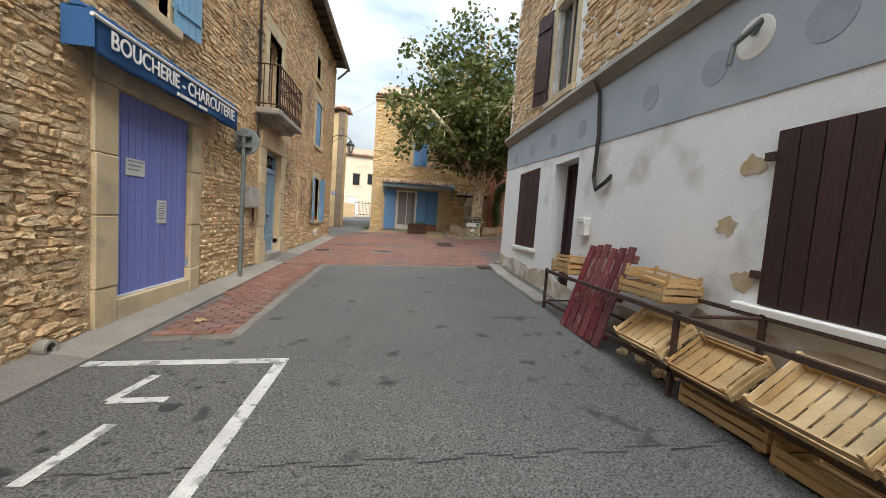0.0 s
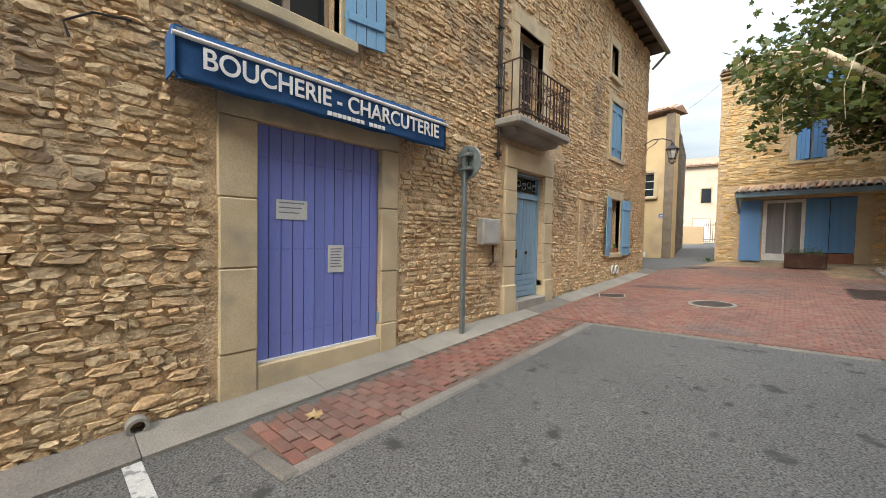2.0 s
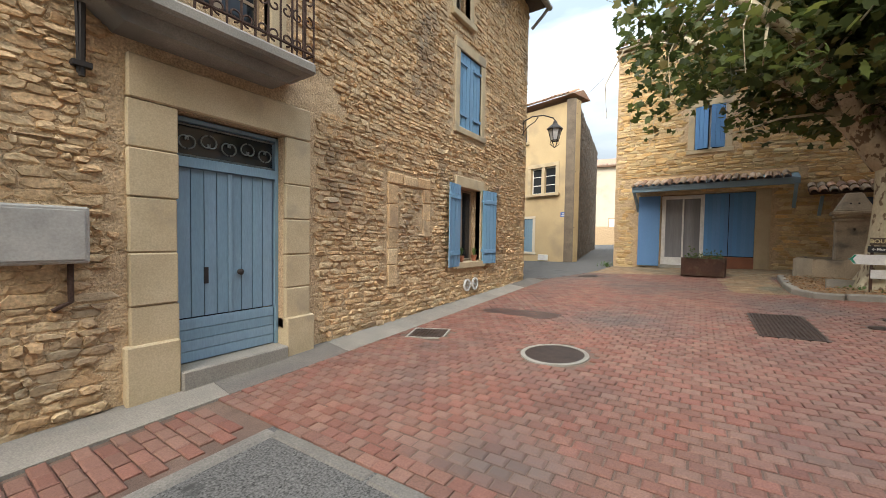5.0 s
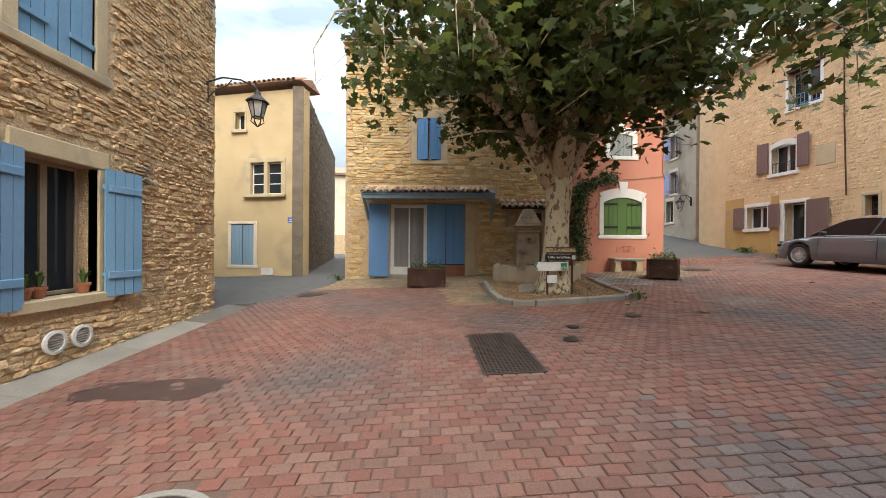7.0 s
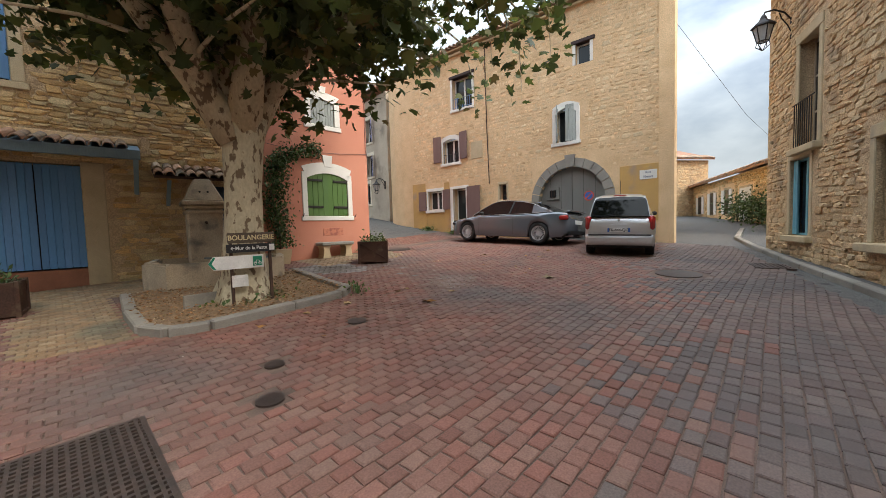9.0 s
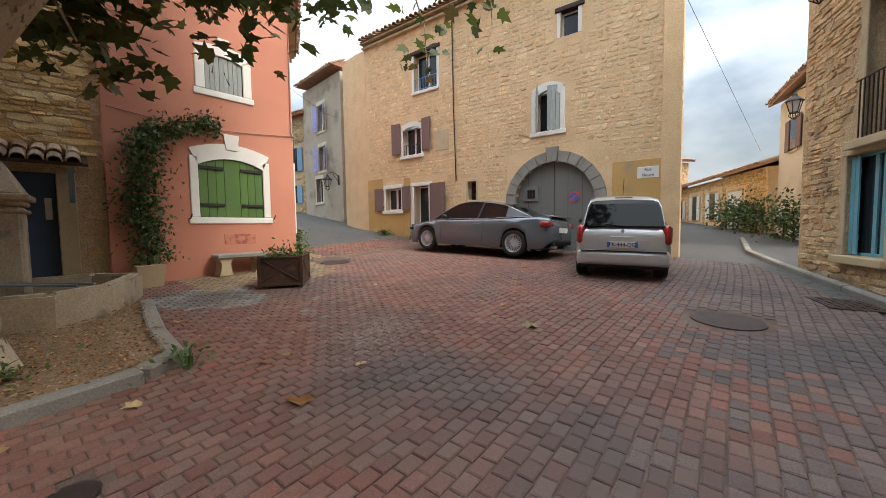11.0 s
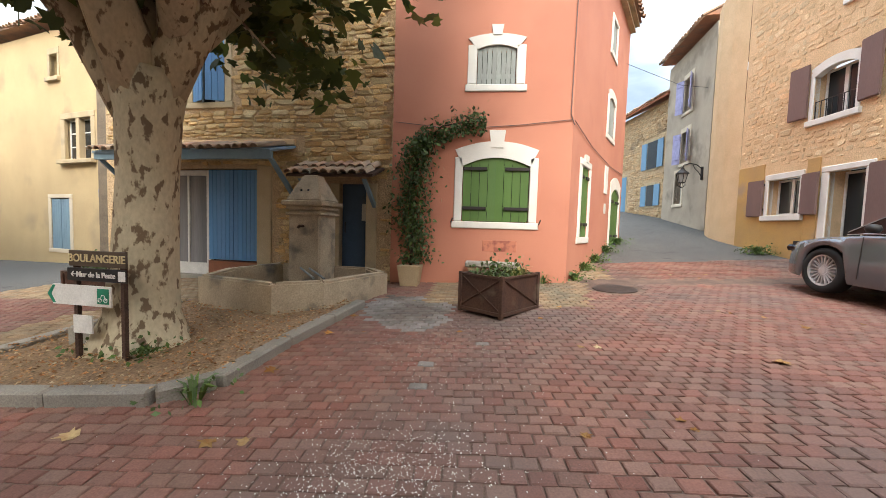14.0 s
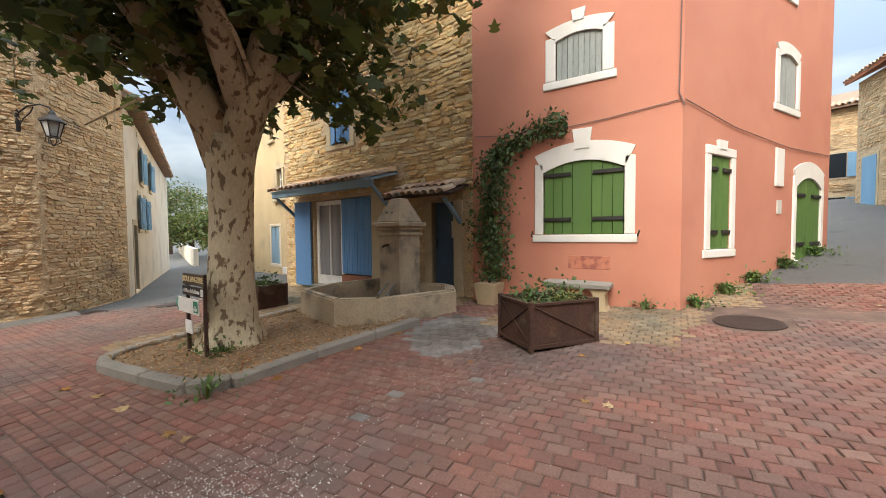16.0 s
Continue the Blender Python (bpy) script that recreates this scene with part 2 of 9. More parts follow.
    "curtain": mat("net_curtain", (0.50, 0.50, 0.49), (0.34, 0.34, 0.34), 0.95, scale=9, stretch=(1, 1, 0.05), bump=0.3),
    "glass": glass_mat("window_glass"),
    "soil": mat("litter_soil", (0.27, 0.175, 0.10), (0.19, 0.12, 0.07), 0.98, scale=5, fine=45, fine_amt=0.5, bump=0.9, dist=0.03),
    "concrete": mat("worn_concrete", (0.31, 0.29, 0.25), (0.22, 0.205, 0.18), 0.93, scale=1.5, fine=70, fine_amt=0.18, bump=0.35, spots=(0.2, 0.19, 0.17), spot_scale=2),
    "fountain": mat("fountain_stone", (0.44, 0.355, 0.25), (0.33, 0.265, 0.19), 0.95, scale=2.5, fine=50, fine_amt=0.25, bump=0.6, spots=(0.12, 0.11, 0.095), spot_scale=2.2, spot_lo=0.52, spot_hi=0.68),
}


# ---- small geometry helpers ----
def obj(name, bm, material, m=None, parent=None, smooth=False):
    me = bpy.data.meshes.new(name)
    bm.to_mesh(me)
    bm.free()
    for k in (material if isinstance(material, (list, tuple)) else [material]):
        me.materials.append(M[k] if isinstance(k, str) else k)
    if smooth:
        me.polygons.foreach_set("use_smooth", [True] * len(me.polygons))
    ob = new(name, me)
    if parent is not None:
        ob.parent = parent
    if m is not None:
        ob.matrix_basis = m
    return ob


def part(name, bm, material, parent, label="", smooth=False):
    ob = obj(name, bm, material, None, parent, smooth)
    return tagged(ob, label) if label else ob


def thing(name, m, label, category, group="", kind=""):
    ob = new(name)
    ob.empty_display_size = 0.1
    ob.matrix_basis = m
    return tagged(ob, label, category, group, kind)


def box(bm, x0, x1, y0, y1, z0, z1, bevel=0.0):
    r = bmesh.ops.create_cube(bm, size=1.0)
    vs = r["verts"]
    bmesh.ops.scale(bm, vec=(abs(x1 - x0), abs(y1 - y0), abs(z1 - z0)), verts=vs)
    bmesh.ops.translate(bm, vec=((x0 + x1) / 2, (y0 + y1) / 2, (z0 + z1) / 2), verts=vs)
    if bevel:
        bmesh.ops.bevel(bm, geom=list({e for v in vs for e in v.link_edges}), offset=bevel, segments=1, affect="EDGES", profile=0.5)
    return vs


def boxes(*items, bevel=0.0):
    bm = bmesh.new()
    for it in items:
        box(bm, *it, bevel=bevel)
    return bm


def prism(points, y0, y1, bm=None):
    """A closed outline in x, z drawn out from y0 to y1."""
    bm = bm or bmesh.new()
    f = [bm.verts.new((x, y0, z)) for x, z in points]
    k = [bm.verts.new((x, y1, z)) for x, z in points]
    bm.faces.new(f)
    bm.faces.new(k[::-1])
    for i in range(len(points)):
        j = (i + 1) % len(points)
        bm.faces.new((f[j], f[i], k[i], k[j]))
    bmesh.ops.recalc_face_normals(bm, faces=bm.faces)
    return bm


def tube(points, r, seg=8, bm=None, closed=False):
    """A round bar along points; r may be one radius or one per point."""
    bm = bm or bmesh.new()
    pts = [Vector(p) for p in points]
    rs = r if isinstance(r, (list, tuple)) else [r] * len(pts)
    rings, last = [], None
    for i, p in enumerate(pts):
        a = pts[i - 1] if i or closed else p
        b = pts[(i + 1) % len(pts)] if i < len(pts) - 1 or closed else p
        d = (b - a).normalized()
        ref = last if last is not None else (Vector((0, 0, 1)) if abs(d.z) < 0.9 else Vector((1, 0, 0)))
        u = (ref - d * ref.dot(d)).normalized()
        last = u
        v = d.cross(u)
        rings.append([bm.verts.new(p + (u * math.cos(2 * math.pi * k / seg) + v * math.sin(2 * math.pi * k / seg)) * rs[i]) for k in range(seg)])
    n = len(rings)
    for i in range(n if closed else n - 1):
        A, B = rings[i], rings[(i + 1) % n]
        for k in range(seg):
            bm.faces.new((A[k], A[(k + 1) % seg], B[(k + 1) % seg], B[k]))
    if not closed:
        bm.faces.new(rings[0][::-1])
        bm.faces.new(rings[-1])
    return bm


def lathe(profile, seg=24, bm=None, centre=(0, 0)):
    """Turn a profile of (radius, z) about the upright axis."""
    bm = bm or bmesh.new()
    rings = [[bm.verts.new((centre[0] + r * math.cos(2 * math.pi * k / seg), centre[1] + r * math.sin(2 * math.pi * k / seg), z)) for k in range(seg)] for r, z in profile]
    for A, B in zip(rings, rings[1:]):
        for k in range(seg):
            bm.faces.new((A[k], A[(k + 1) % seg], B[(k + 1) % seg], B[k]))
    bm.faces.new(rings[0][::-1])
    bm.faces.new(rings[-1])
    return bm


def arc(cx, cz, r, a0, a1, n):
    return [(cx + r * math.cos(radians(a0 + (a1 - a0) * i / n)), cz + r * math.sin(radians(a0 + (a1 - a0) * i / n))) for i in range(n + 1)]


def facade(a, b):
    """Local frame of a house front: x along it from the viewer's left to right, y into the wall, z up."""
    d = Vector((b[0] - a[0], b[1] - a[1], 0))
    return pose(a[0], a[1], 0, 0, 0, math.degrees(math.atan2(d.y, d.x))), d.length


def step(x, a, b):
    t = min(1.0, max(0.0, (x - a) / (b - a)))
    return t * t * (3 - 2 * t)


def gz(x, y):
    """Height of the street's surface: it climbs gently ahead and to the right, and more steeply up the lane."""
    cx, cy = min(34.0, max(-25.0, x)), min(46.0, max(-14.0, y))
    lane = 0.092 * max(0.0, min(cy, 40.0) - 21.8) * step(x, 7.0, 9.0) * (1 - step(x, 19, 26))
    return 0.0365 * cy + 0.045 * cx + lane


def wall_panel(name, m, length, z0, z1, holes, material, thick=0.4, label="", top=None):
    """A wall with real openings: holes are (x0, x1, z0, z1). top(x) may bend the upper edge."""
    xs = sorted({0.0, length, *[v for h in holes for v in h[:2]]} | ({length * i / 12 for i in range(13)} if top else set()))
    xs = [x for x in xs if 0 <= x <= length]
    zs = sorted({z0, z1, *[v for h in holes for v in h[2:4]]})
    bm = bmesh.new()
    cell = {}
    for i in range(len(xs) - 1):
        for j in range(len(zs) - 1):
            cx, cz = (xs[i] + xs[i + 1]) / 2, (zs[j] + zs[j + 1]) / 2
            cell[i, j] = not any(h[0] < cx < h[1] and h[2] < cz < h[3] for h in holes)
    verts = {}

    def V(i, j, k):
        if (i, j, k) not in verts:
            z = zs[j]
            if top and j == len(zs) - 1:
                z = top(xs[i])
            verts[i, j, k] = bm.verts.new((xs[i], thick * k, z))
        return verts[i, j, k]

    for (i, j), solid in cell.items():
        if not solid:
            continue
        bm.faces.new((V(i, j, 0), V(i + 1, j, 0), V(i + 1, j + 1, 0), V(i, j + 1, 0)))
        bm.faces.new((V(i, j, 1), V(i, j + 1, 1), V(i + 1, j + 1, 1), V(i + 1, j, 1)))
        for (di, dj), (p, q) in {(-1, 0): ((0, 0), (0, 1)), (1, 0): ((1, 1), (1, 0)), (0, -1): ((1, 0), (0, 0)), (0, 1): ((0, 1), (1, 1))}.items():
            if not cell.get((i + di, j + dj), False):
                bm.faces.new((V(i + p[0], j + p[1], 0), V(i + q[0], j + q[1], 0), V(i + q[0], j + q[1], 1), V(i + p[0], j + p[1], 1)))
    bmesh.ops.recalc_face_normals(bm, faces=bm.faces)
    return tagged(obj(name, bm, material, m), label, "wall", kind="structure")


def lathe_ring(profile, seg=24):
    """A turned ring whose profile closes on itself."""
    bm = bmesh.new()
    rings = [[bm.verts.new((r * math.cos(2 * math.pi * k / seg), r * math.sin(2 * math.pi * k / seg), z)) for k in range(seg)] for r, z in profile]
    for A, B in zip(rings, rings[1:] + rings[:1]):
        for k in range(seg):
            bm.faces.new((A[k], A[(k + 1) % seg], B[(k + 1) % seg], B[k]))
    bmesh.ops.recalc_face_normals(bm, faces=bm.faces)
    return bm

# ---- the ground: one sheet to the horizon ----
gx = [-600, -250, -120, -70, -45, -32] + [-25 + 1.0 * i for i in range(61)] + [40, 50, 70, 120, 250, 600]
gy = [-600, -250, -100, -50, -28] + [-16 + 1.0 * i for i in range(64)] + [52, 60, 80, 120, 250, 600]
bm = bmesh.new()
grid = [[bm.verts.new((x, y, gz(x, y))) for x in gx] for y in gy]
for j in range(len(gy) - 1):
    for i in range(len(gx) - 1):
        bm.faces.new((grid[j][i], grid[j][i + 1], grid[j + 1][i + 1], grid[j + 1][i]))
ground = tagged(obj("ground", bm, "asphalt", smooth=True), "worn grey asphalt street that climbs towards the square", "ground", kind="structure")

PAVED = [(-2.78, 9.3), (2.3, 9.3), (3.2, 9.95), (6.5, 11.0), (10.0, 12.0), (14.3, 13.3), (14.5, 14.7), (14.05, 23.7), (9.5, 23.4), (8.65, 21.75), (5.3, 21.95), (-1.7, 22.55), (-2.0, 20.6), (-2.85, 18.3)]


def inside(x, y, poly):
    hit = False
    for (x0, y0), (x1, y1) in zip(poly, poly[1:] + poly[:1]):
        if (y0 > y) != (y1 > y) and x < (x1 - x0) * (y - y0) / (y1 - y0) + x0:
            hit = not hit
    return hit


def laid_sheet(name, poly, lift, material, label, category, cut=0.5):
    """A thin sheet that follows the slope of the street inside an outline."""
    bm = bmesh.new()
    face = bm.faces.new([bm.verts.new((x, y, 0)) for x, y in poly])
    for axis in (0, 1):
        lo, hi = min(p[axis] for p in poly), max(p[axis] for p in poly)
        k = lo + cut
        while k < hi:
            no = (1, 0, 0) if axis == 0 else (0, 1, 0)
            co = (k, 0, 0) if axis == 0 else (0, k, 0)
            bmesh.ops.bisect_plane(bm, geom=list(bm.verts) + list(bm.edges) + list(bm.faces), plane_co=co, plane_no=no)
            k += cut
    for v in bm.verts:
        v.co.z = gz(v.co.x, v.co.y) + lift
    bmesh.ops.recalc_face_normals(bm, faces=bm.faces)
    for f in bm.faces:
        if f.normal.z < 0:
            f.normal_flip()
    return tagged(obj(name, bm, material), label, category, kind="structure")


pavement = laid_sheet("pavement", PAVED, 0.014, "joint", "red concrete paver square with sandy joints", "pavement", 1.0)
brick_path = laid_sheet("pavement_2", [(-2.62, 4.2), (-1.85, 4.28), (-1.85, 9.3), (-2.78, 9.3)], 0.006, "joint", "strip of red brick pavers beside the wall", "pavement", 1.0)

# ---- house fronts: frames and openings ----
F_LEFT, L_LEFT = facade((-3.2, -8.0), (-3.2, 17.6))
F_WHITE, L_WHITE = facade((2.75, 9.65), (2.75, -8.0))
F_WNORTH, L_WNORTH = facade((7.2, 10.2), (2.75, 9.65))
F_RT, L_RT = facade((14.4, 12.62), (7.2, 10.2))
F_BH, L_BH = facade((-1.72, 22.6), (5.3, 21.95))
F_PK, L_PK = facade((5.3, 21.75), (8.65, 21.75))
F_PS, L_PS = facade((8.65, 21.75), (11.4, 26.9))
F_BR, L_BR = facade((14.0, 25.6), (14.55, 14.7))
F_YH, L_YH = facade((-12.0, 26.8), (-3.75, 24.6))
F_YS, L_YS = facade((-3.75, 24.6), (-5.3, 36.0))
F_ST, L_ST = facade((15.15, 32.4), (14.75, 28.4))
F_B2, L_B2 = facade((-5.4, 19.8), (-22.0, 27.3))


def ly(y):
    """Place along the butcher's front from the street's y."""
    return y + 8.0


H_LEFT = [(ly(4.54), ly(6.02), 0.2, 2.72), (ly(9.13), ly(10.22), 0.3, 2.92), (ly(9.15), ly(10.05), 4.0, 5.55), (ly(14.12), ly(15.0), 1.2, 2.8),
          (ly(14.07), ly(14.95), 4.0, 5.54), (ly(13.88), ly(14.43), 6.2, 7.03), (ly(4.42), ly(5.42), 3.85, 5.4), (ly(5.0), ly(5.5), 6.6, 7.4)]
wall_left = wall_panel("wall_west", F_LEFT, L_LEFT, -0.8, 8.15, H_LEFT, "mortar", 0.45, "rough golden rubble stone house wall")


def lw(y):
    """Place along the white house's front from the street's y."""
    return 9.65 - y


H_WHITE = [(lw(8.45), lw(7.25), 1.1, 2.76), (lw(6.5), lw(5.62), 0.3, 2.7), (lw(2.42), lw(0.85), 1.06, 2.36), (lw(7.0), lw(6.15), 3.98, 5.7), (lw(1.8), lw(0.9), 4.2, 5.7)]
wall_white = wall_panel("wall_east", F_WHITE, L_WHITE, -0.8, 9.0, H_WHITE, "white_wall", 0.4, "white rendered ground floor of a stone house")
wall_wn = wall_panel("wall_east_end", F_WNORTH, L_WNORTH, 0.0, 9.0, [], "mortar_pale", 0.4, "pale stone end wall of the white house")


def rt(x):
    """Place along the south row's front from the street's x."""
    return (14.4 - x) * L_RT / 7.2


H_RT = [(rt(13.07), rt(12.2), 1.48, 3.15), (rt(12.75), rt(11.95), 3.25, 5.5), (rt(10.25), rt(9.3), 1.45, 3.05), (rt(9.9), rt(9.2), 3.85, 5.6)]
wall_rt = wall_panel("wall_south", F_RT, L_RT, 0.0, 7.4, H_RT, "mortar", 0.4, "warm rubble stone house wall")


def bh(x):
    return (x + 1.72) * L_BH / 7.02


H_BH = [(bh(-0.22), bh(2.25), 0.7, 3.3), (bh(0.66), bh(1.46), 4.72, 6.1), (bh(4.15), bh(4.72), 0.9, 3.0), (bh(1.3), bh(2.0), 6.9, 7.9)]
wall_bh = wall_panel("wall_north", F_BH, L_BH, 0.3, 8.4, H_BH, "mortar", 0.4, "golden rubble stone front of the corner house")
bm = boxes((-0.4, 0, 0.4, 14.0, 0.0, 8.4))
tagged(obj("wall_north_side", bm, "mortar", F_BH @ pose(0.4, 0, 0)), "golden stone side wall along the lane", "wall", kind="structure")
H_PK = [(1.36, 2.61, 2.3, 3.62), (1.56, 2.28, 4.84, 5.72)]
wall_pk = wall_panel("wall_pink_front", F_PK, L_PK, 0.6, 8.3, H_PK, "pink_wall", 0.4, "salmon pink rendered house front")


def ps(y):
    return (y - 21.75) * L_PS / 5.15


H_PS = [(ps(22.42), ps(22.98), 1.98, 3.6), (ps(24.5), ps(25.2), 4.65, 5.7), (ps(25.3), ps(26.45), 1.4, 3.6), (ps(24.5), ps(25.0), 6.7, 7.5)]
wall_ps = wall_panel("wall_pink_side", F_PS, L_PS, 0.6, 8.3, H_PS, "pink_wall", 0.4, "salmon pink rendered side wall")


def br(y):
    return (25.6 - y) * L_BR / 10.9


H_BR = [(br(24.6), br(23.75), 2.7, 3.6), (br(23.1), br(22.4), 1.4, 3.6), (br(20.7), br(20.38), 2.9, 3.52), (br(19.0), br(16.62), 0.8, 3.86),
        (br(23.6), br(22.72), 4.7, 5.9), (br(23.0), br(21.95), 6.95, 8.3), (br(18.32), br(17.6), 4.72, 6.0), (br(17.6), br(17.12), 7.25, 7.95)]
wall_br = wall_panel("wall_barn", F_BR, L_BR, 0.4, 9.2, H_BR, "mortar_pale", 0.4, "pale golden stone front of the big house")
wall_brs = tagged(obj("wall_barn_end", boxes((0, 12.0, 0, 0.4, 0.4, 9.2)), "mortar_pale", facade((14.55, 14.7), (26.3, 17.1))[0] @ pose(0, 0, 0)), "stone end wall of the big house", "wall", kind="structure")
# rounded corner of the big house
bm = bmesh.new()
pts = [(14.0, 25.62), (13.99, 26.3), (14.08, 26.95), (14.3, 27.55), (14.62, 28.0), (15.0, 28.3)]
for (xa, ya), (xb, yb) in zip(pts, pts[1:]):
    q = [bm.verts.new(p) for p in ((xa, ya, 0.6), (xb, yb, 0.6), (xb, yb, 9.2), (xa, ya, 9.2))]
    bm.faces.new(q[::-1])
    w = [bm.verts.new(p) for p in ((xa + 0.4, ya, 0.6), (xb + 0.4, yb - 0.2, 0.6), (xb + 0.4, yb - 0.2, 9.2), (xa + 0.4, ya, 9.2))]
    bm.faces.new(w)
    bm.faces.new((q[3], q[2], w[2], w[3]))
bmesh.ops.remove_doubles(bm, verts=bm.verts, dist=0.001)
tagged(obj("wall_barn_corner", bm, "mortar_pale", smooth=False), "rounded stone corner of the big house", "wall", kind="structure")


def yh(x):
    return (x + 12.0) * L_YH / 8.25


H_YH = [(yh(-6.0), yh(-4.68), 3.9, 5.2), (yh(-6.85), yh(-5.85), 1.08, 2.75), (yh(-6.7), yh(-6.28), 6.5, 7.2)]
wall_yh = wall_panel("wall_ochre", F_YH, L_YH, 0.2, 7.95, H_YH, "yellow_wall", 0.4, "stained ochre rendered house front")
wall_ys = wall_panel("wall_ochre_side", F_YS, L_YS, 0.3, 8.0, [], "stone_dark", 0.4, "dark rubble side wall along the lane")
H_ST = [(1.7, 2.4, 7.0, 8.3), (1.7, 2.4, 5.0, 6.2), (1.3, 2.0, 3.4, 4.6)]
wall_st = wall_panel("wall_lane", F_ST, L_ST, 0.8, 9.4, H_ST, "grey_wall", 0.4, "weathered grey rendered house front up the lane")
H_B2 = [(1.2, 2.1, 0.5, 2.7), (2.6, 3.3, 2.6, 3.8), (4.5, 5.2, 2.6, 3.8), (3.4, 4.2, 4.4, 5.6), (6.5, 7.3, 4.4, 5.6)]
wall_b2 = wall_panel("wall_cream", F_B2, L_B2, -1.2, 6.3, H_B2, "cream_wall", 0.4, "cream rendered house front down the side street")
# end wall of the butcher's house towards the side street
F_LN, L_LN = facade((-3.2, 17.6), (-5.4, 19.8))
wall_panel("wall_west_end", F_LN, L_LN, -0.8, 8.15, [], "mortar", 0.4, "rubble stone end wall of the butcher's house")
# plain walls behind the walker
tagged(obj("wall_behind", boxes((-14, 14, -18.4, -18, -1.5, 7)), "mortar_pale"), "plain stone house wall closing the street", "wall", kind="structure")


# ---- joinery: windows, shutters and doors ----
def text_mesh(body, size, depth=0.003, align="CENTER"):
    cu = bpy.data.curves.new("lettering", "FONT")
    cu.body, cu.size, cu.extrude, cu.align_x, cu.align_y, cu.offset = body, size, depth, align, "CENTER", size * 0.014
    tmp = bpy.data.objects.new("lettering", cu)
    scene.collection.objects.link(tmp)
    bpy.context.view_layer.update()
    me = bpy.data.meshes.new_from_object(tmp.evaluated_get(bpy.context.evaluated_depsgraph_get()))
    bpy.data.objects.remove(tmp)
    return me


def lettering(body, size, material, m, parent, label="", stretch=1.0):
    me = text_mesh(body, size)
    me.materials.clear()
    me.materials.append(M[material] if isinstance(material, str) else material)
    ob = new("lettering", me)
    ob.parent = parent
    ob.matrix_basis = m @ Matrix.Diagonal((stretch, 1, 1, 1))
    return tagged(ob, label) if label else ob


def leaf(parent, hinge, width, z0, z1, y, material, boards=4, angle=0.0, side=1, straps=2, arch=0.0, name="shutter", split=False, iron="iron", batten=True):
    """One ledged leaf. hinge: x of its hung edge; side: +1 if it reaches to the right; angle: degrees opened outwards."""
    fr = new(name)
    me = bpy.data.meshes.new(name)
    bm = bmesh.new()
    h = z1 - z0
    if batten:
        for f in (0.14, 0.82):
            box(bm, 0.03, width - 0.03, 0.012, 0.034, h * f, h * f + 0.09, bevel=0.006)
    else:
        box(bm, 0.01, width - 0.01, 0.012, 0.03, 0.02, h - 0.02)
    bm.to_mesh(me)
    bm.free()
    me.materials.append(M[material])
    bpy.data.objects.remove(fr)
    fr = new(name, me)
    fr.parent = parent
    base = pose(hinge, y, z0, 0, 0, 0)
    if side < 0:
        fr.matrix_basis = base @ pose(0, 0, 0, 0, 0, angle) @ pose(-width, 0, 0)
    else:
        fr.matrix_basis = base @ pose(0, 0, 0, 0, 0, -angle)
    bw = width / boards
    joined = bmesh.new()
    for i in range(boards):
        xa, xb = i * bw + 0.0045, (i + 1) * bw - 0.0045

        def top(x):
            if not arch:
                return h
            u = (x / width) if side > 0 else 1 - x / width
            return h - arch * (1 - u) ** 2
        bm = bmesh.new() if split else joined
        prism([(xa, 0.0), (xb, 0.0), (xb, top(xb)), (xa, top(xa))], -0.012, 0.012, bm)
        if split:
            part("board", bm, material, fr)
    if not split:
        part("boards", joined, material, fr)
    else:
        joined.free()
    if straps:
        bm = bmesh.new()
        for k in range(straps):
            z = h * (0.16 + (0.56 if arch else 0.68) * k / max(1, straps - 1))
            xs = (0.0, width * 0.72) if side > 0 else (width * 0.28, width)
            box(bm, xs[0], xs[1], -0.045, -0.012, z, z + 0.06, bevel=0.003)
        part("strap_hinge", bm, iron, fr, "black iron strap hinges" if iron == "iron" else "")
    return fr


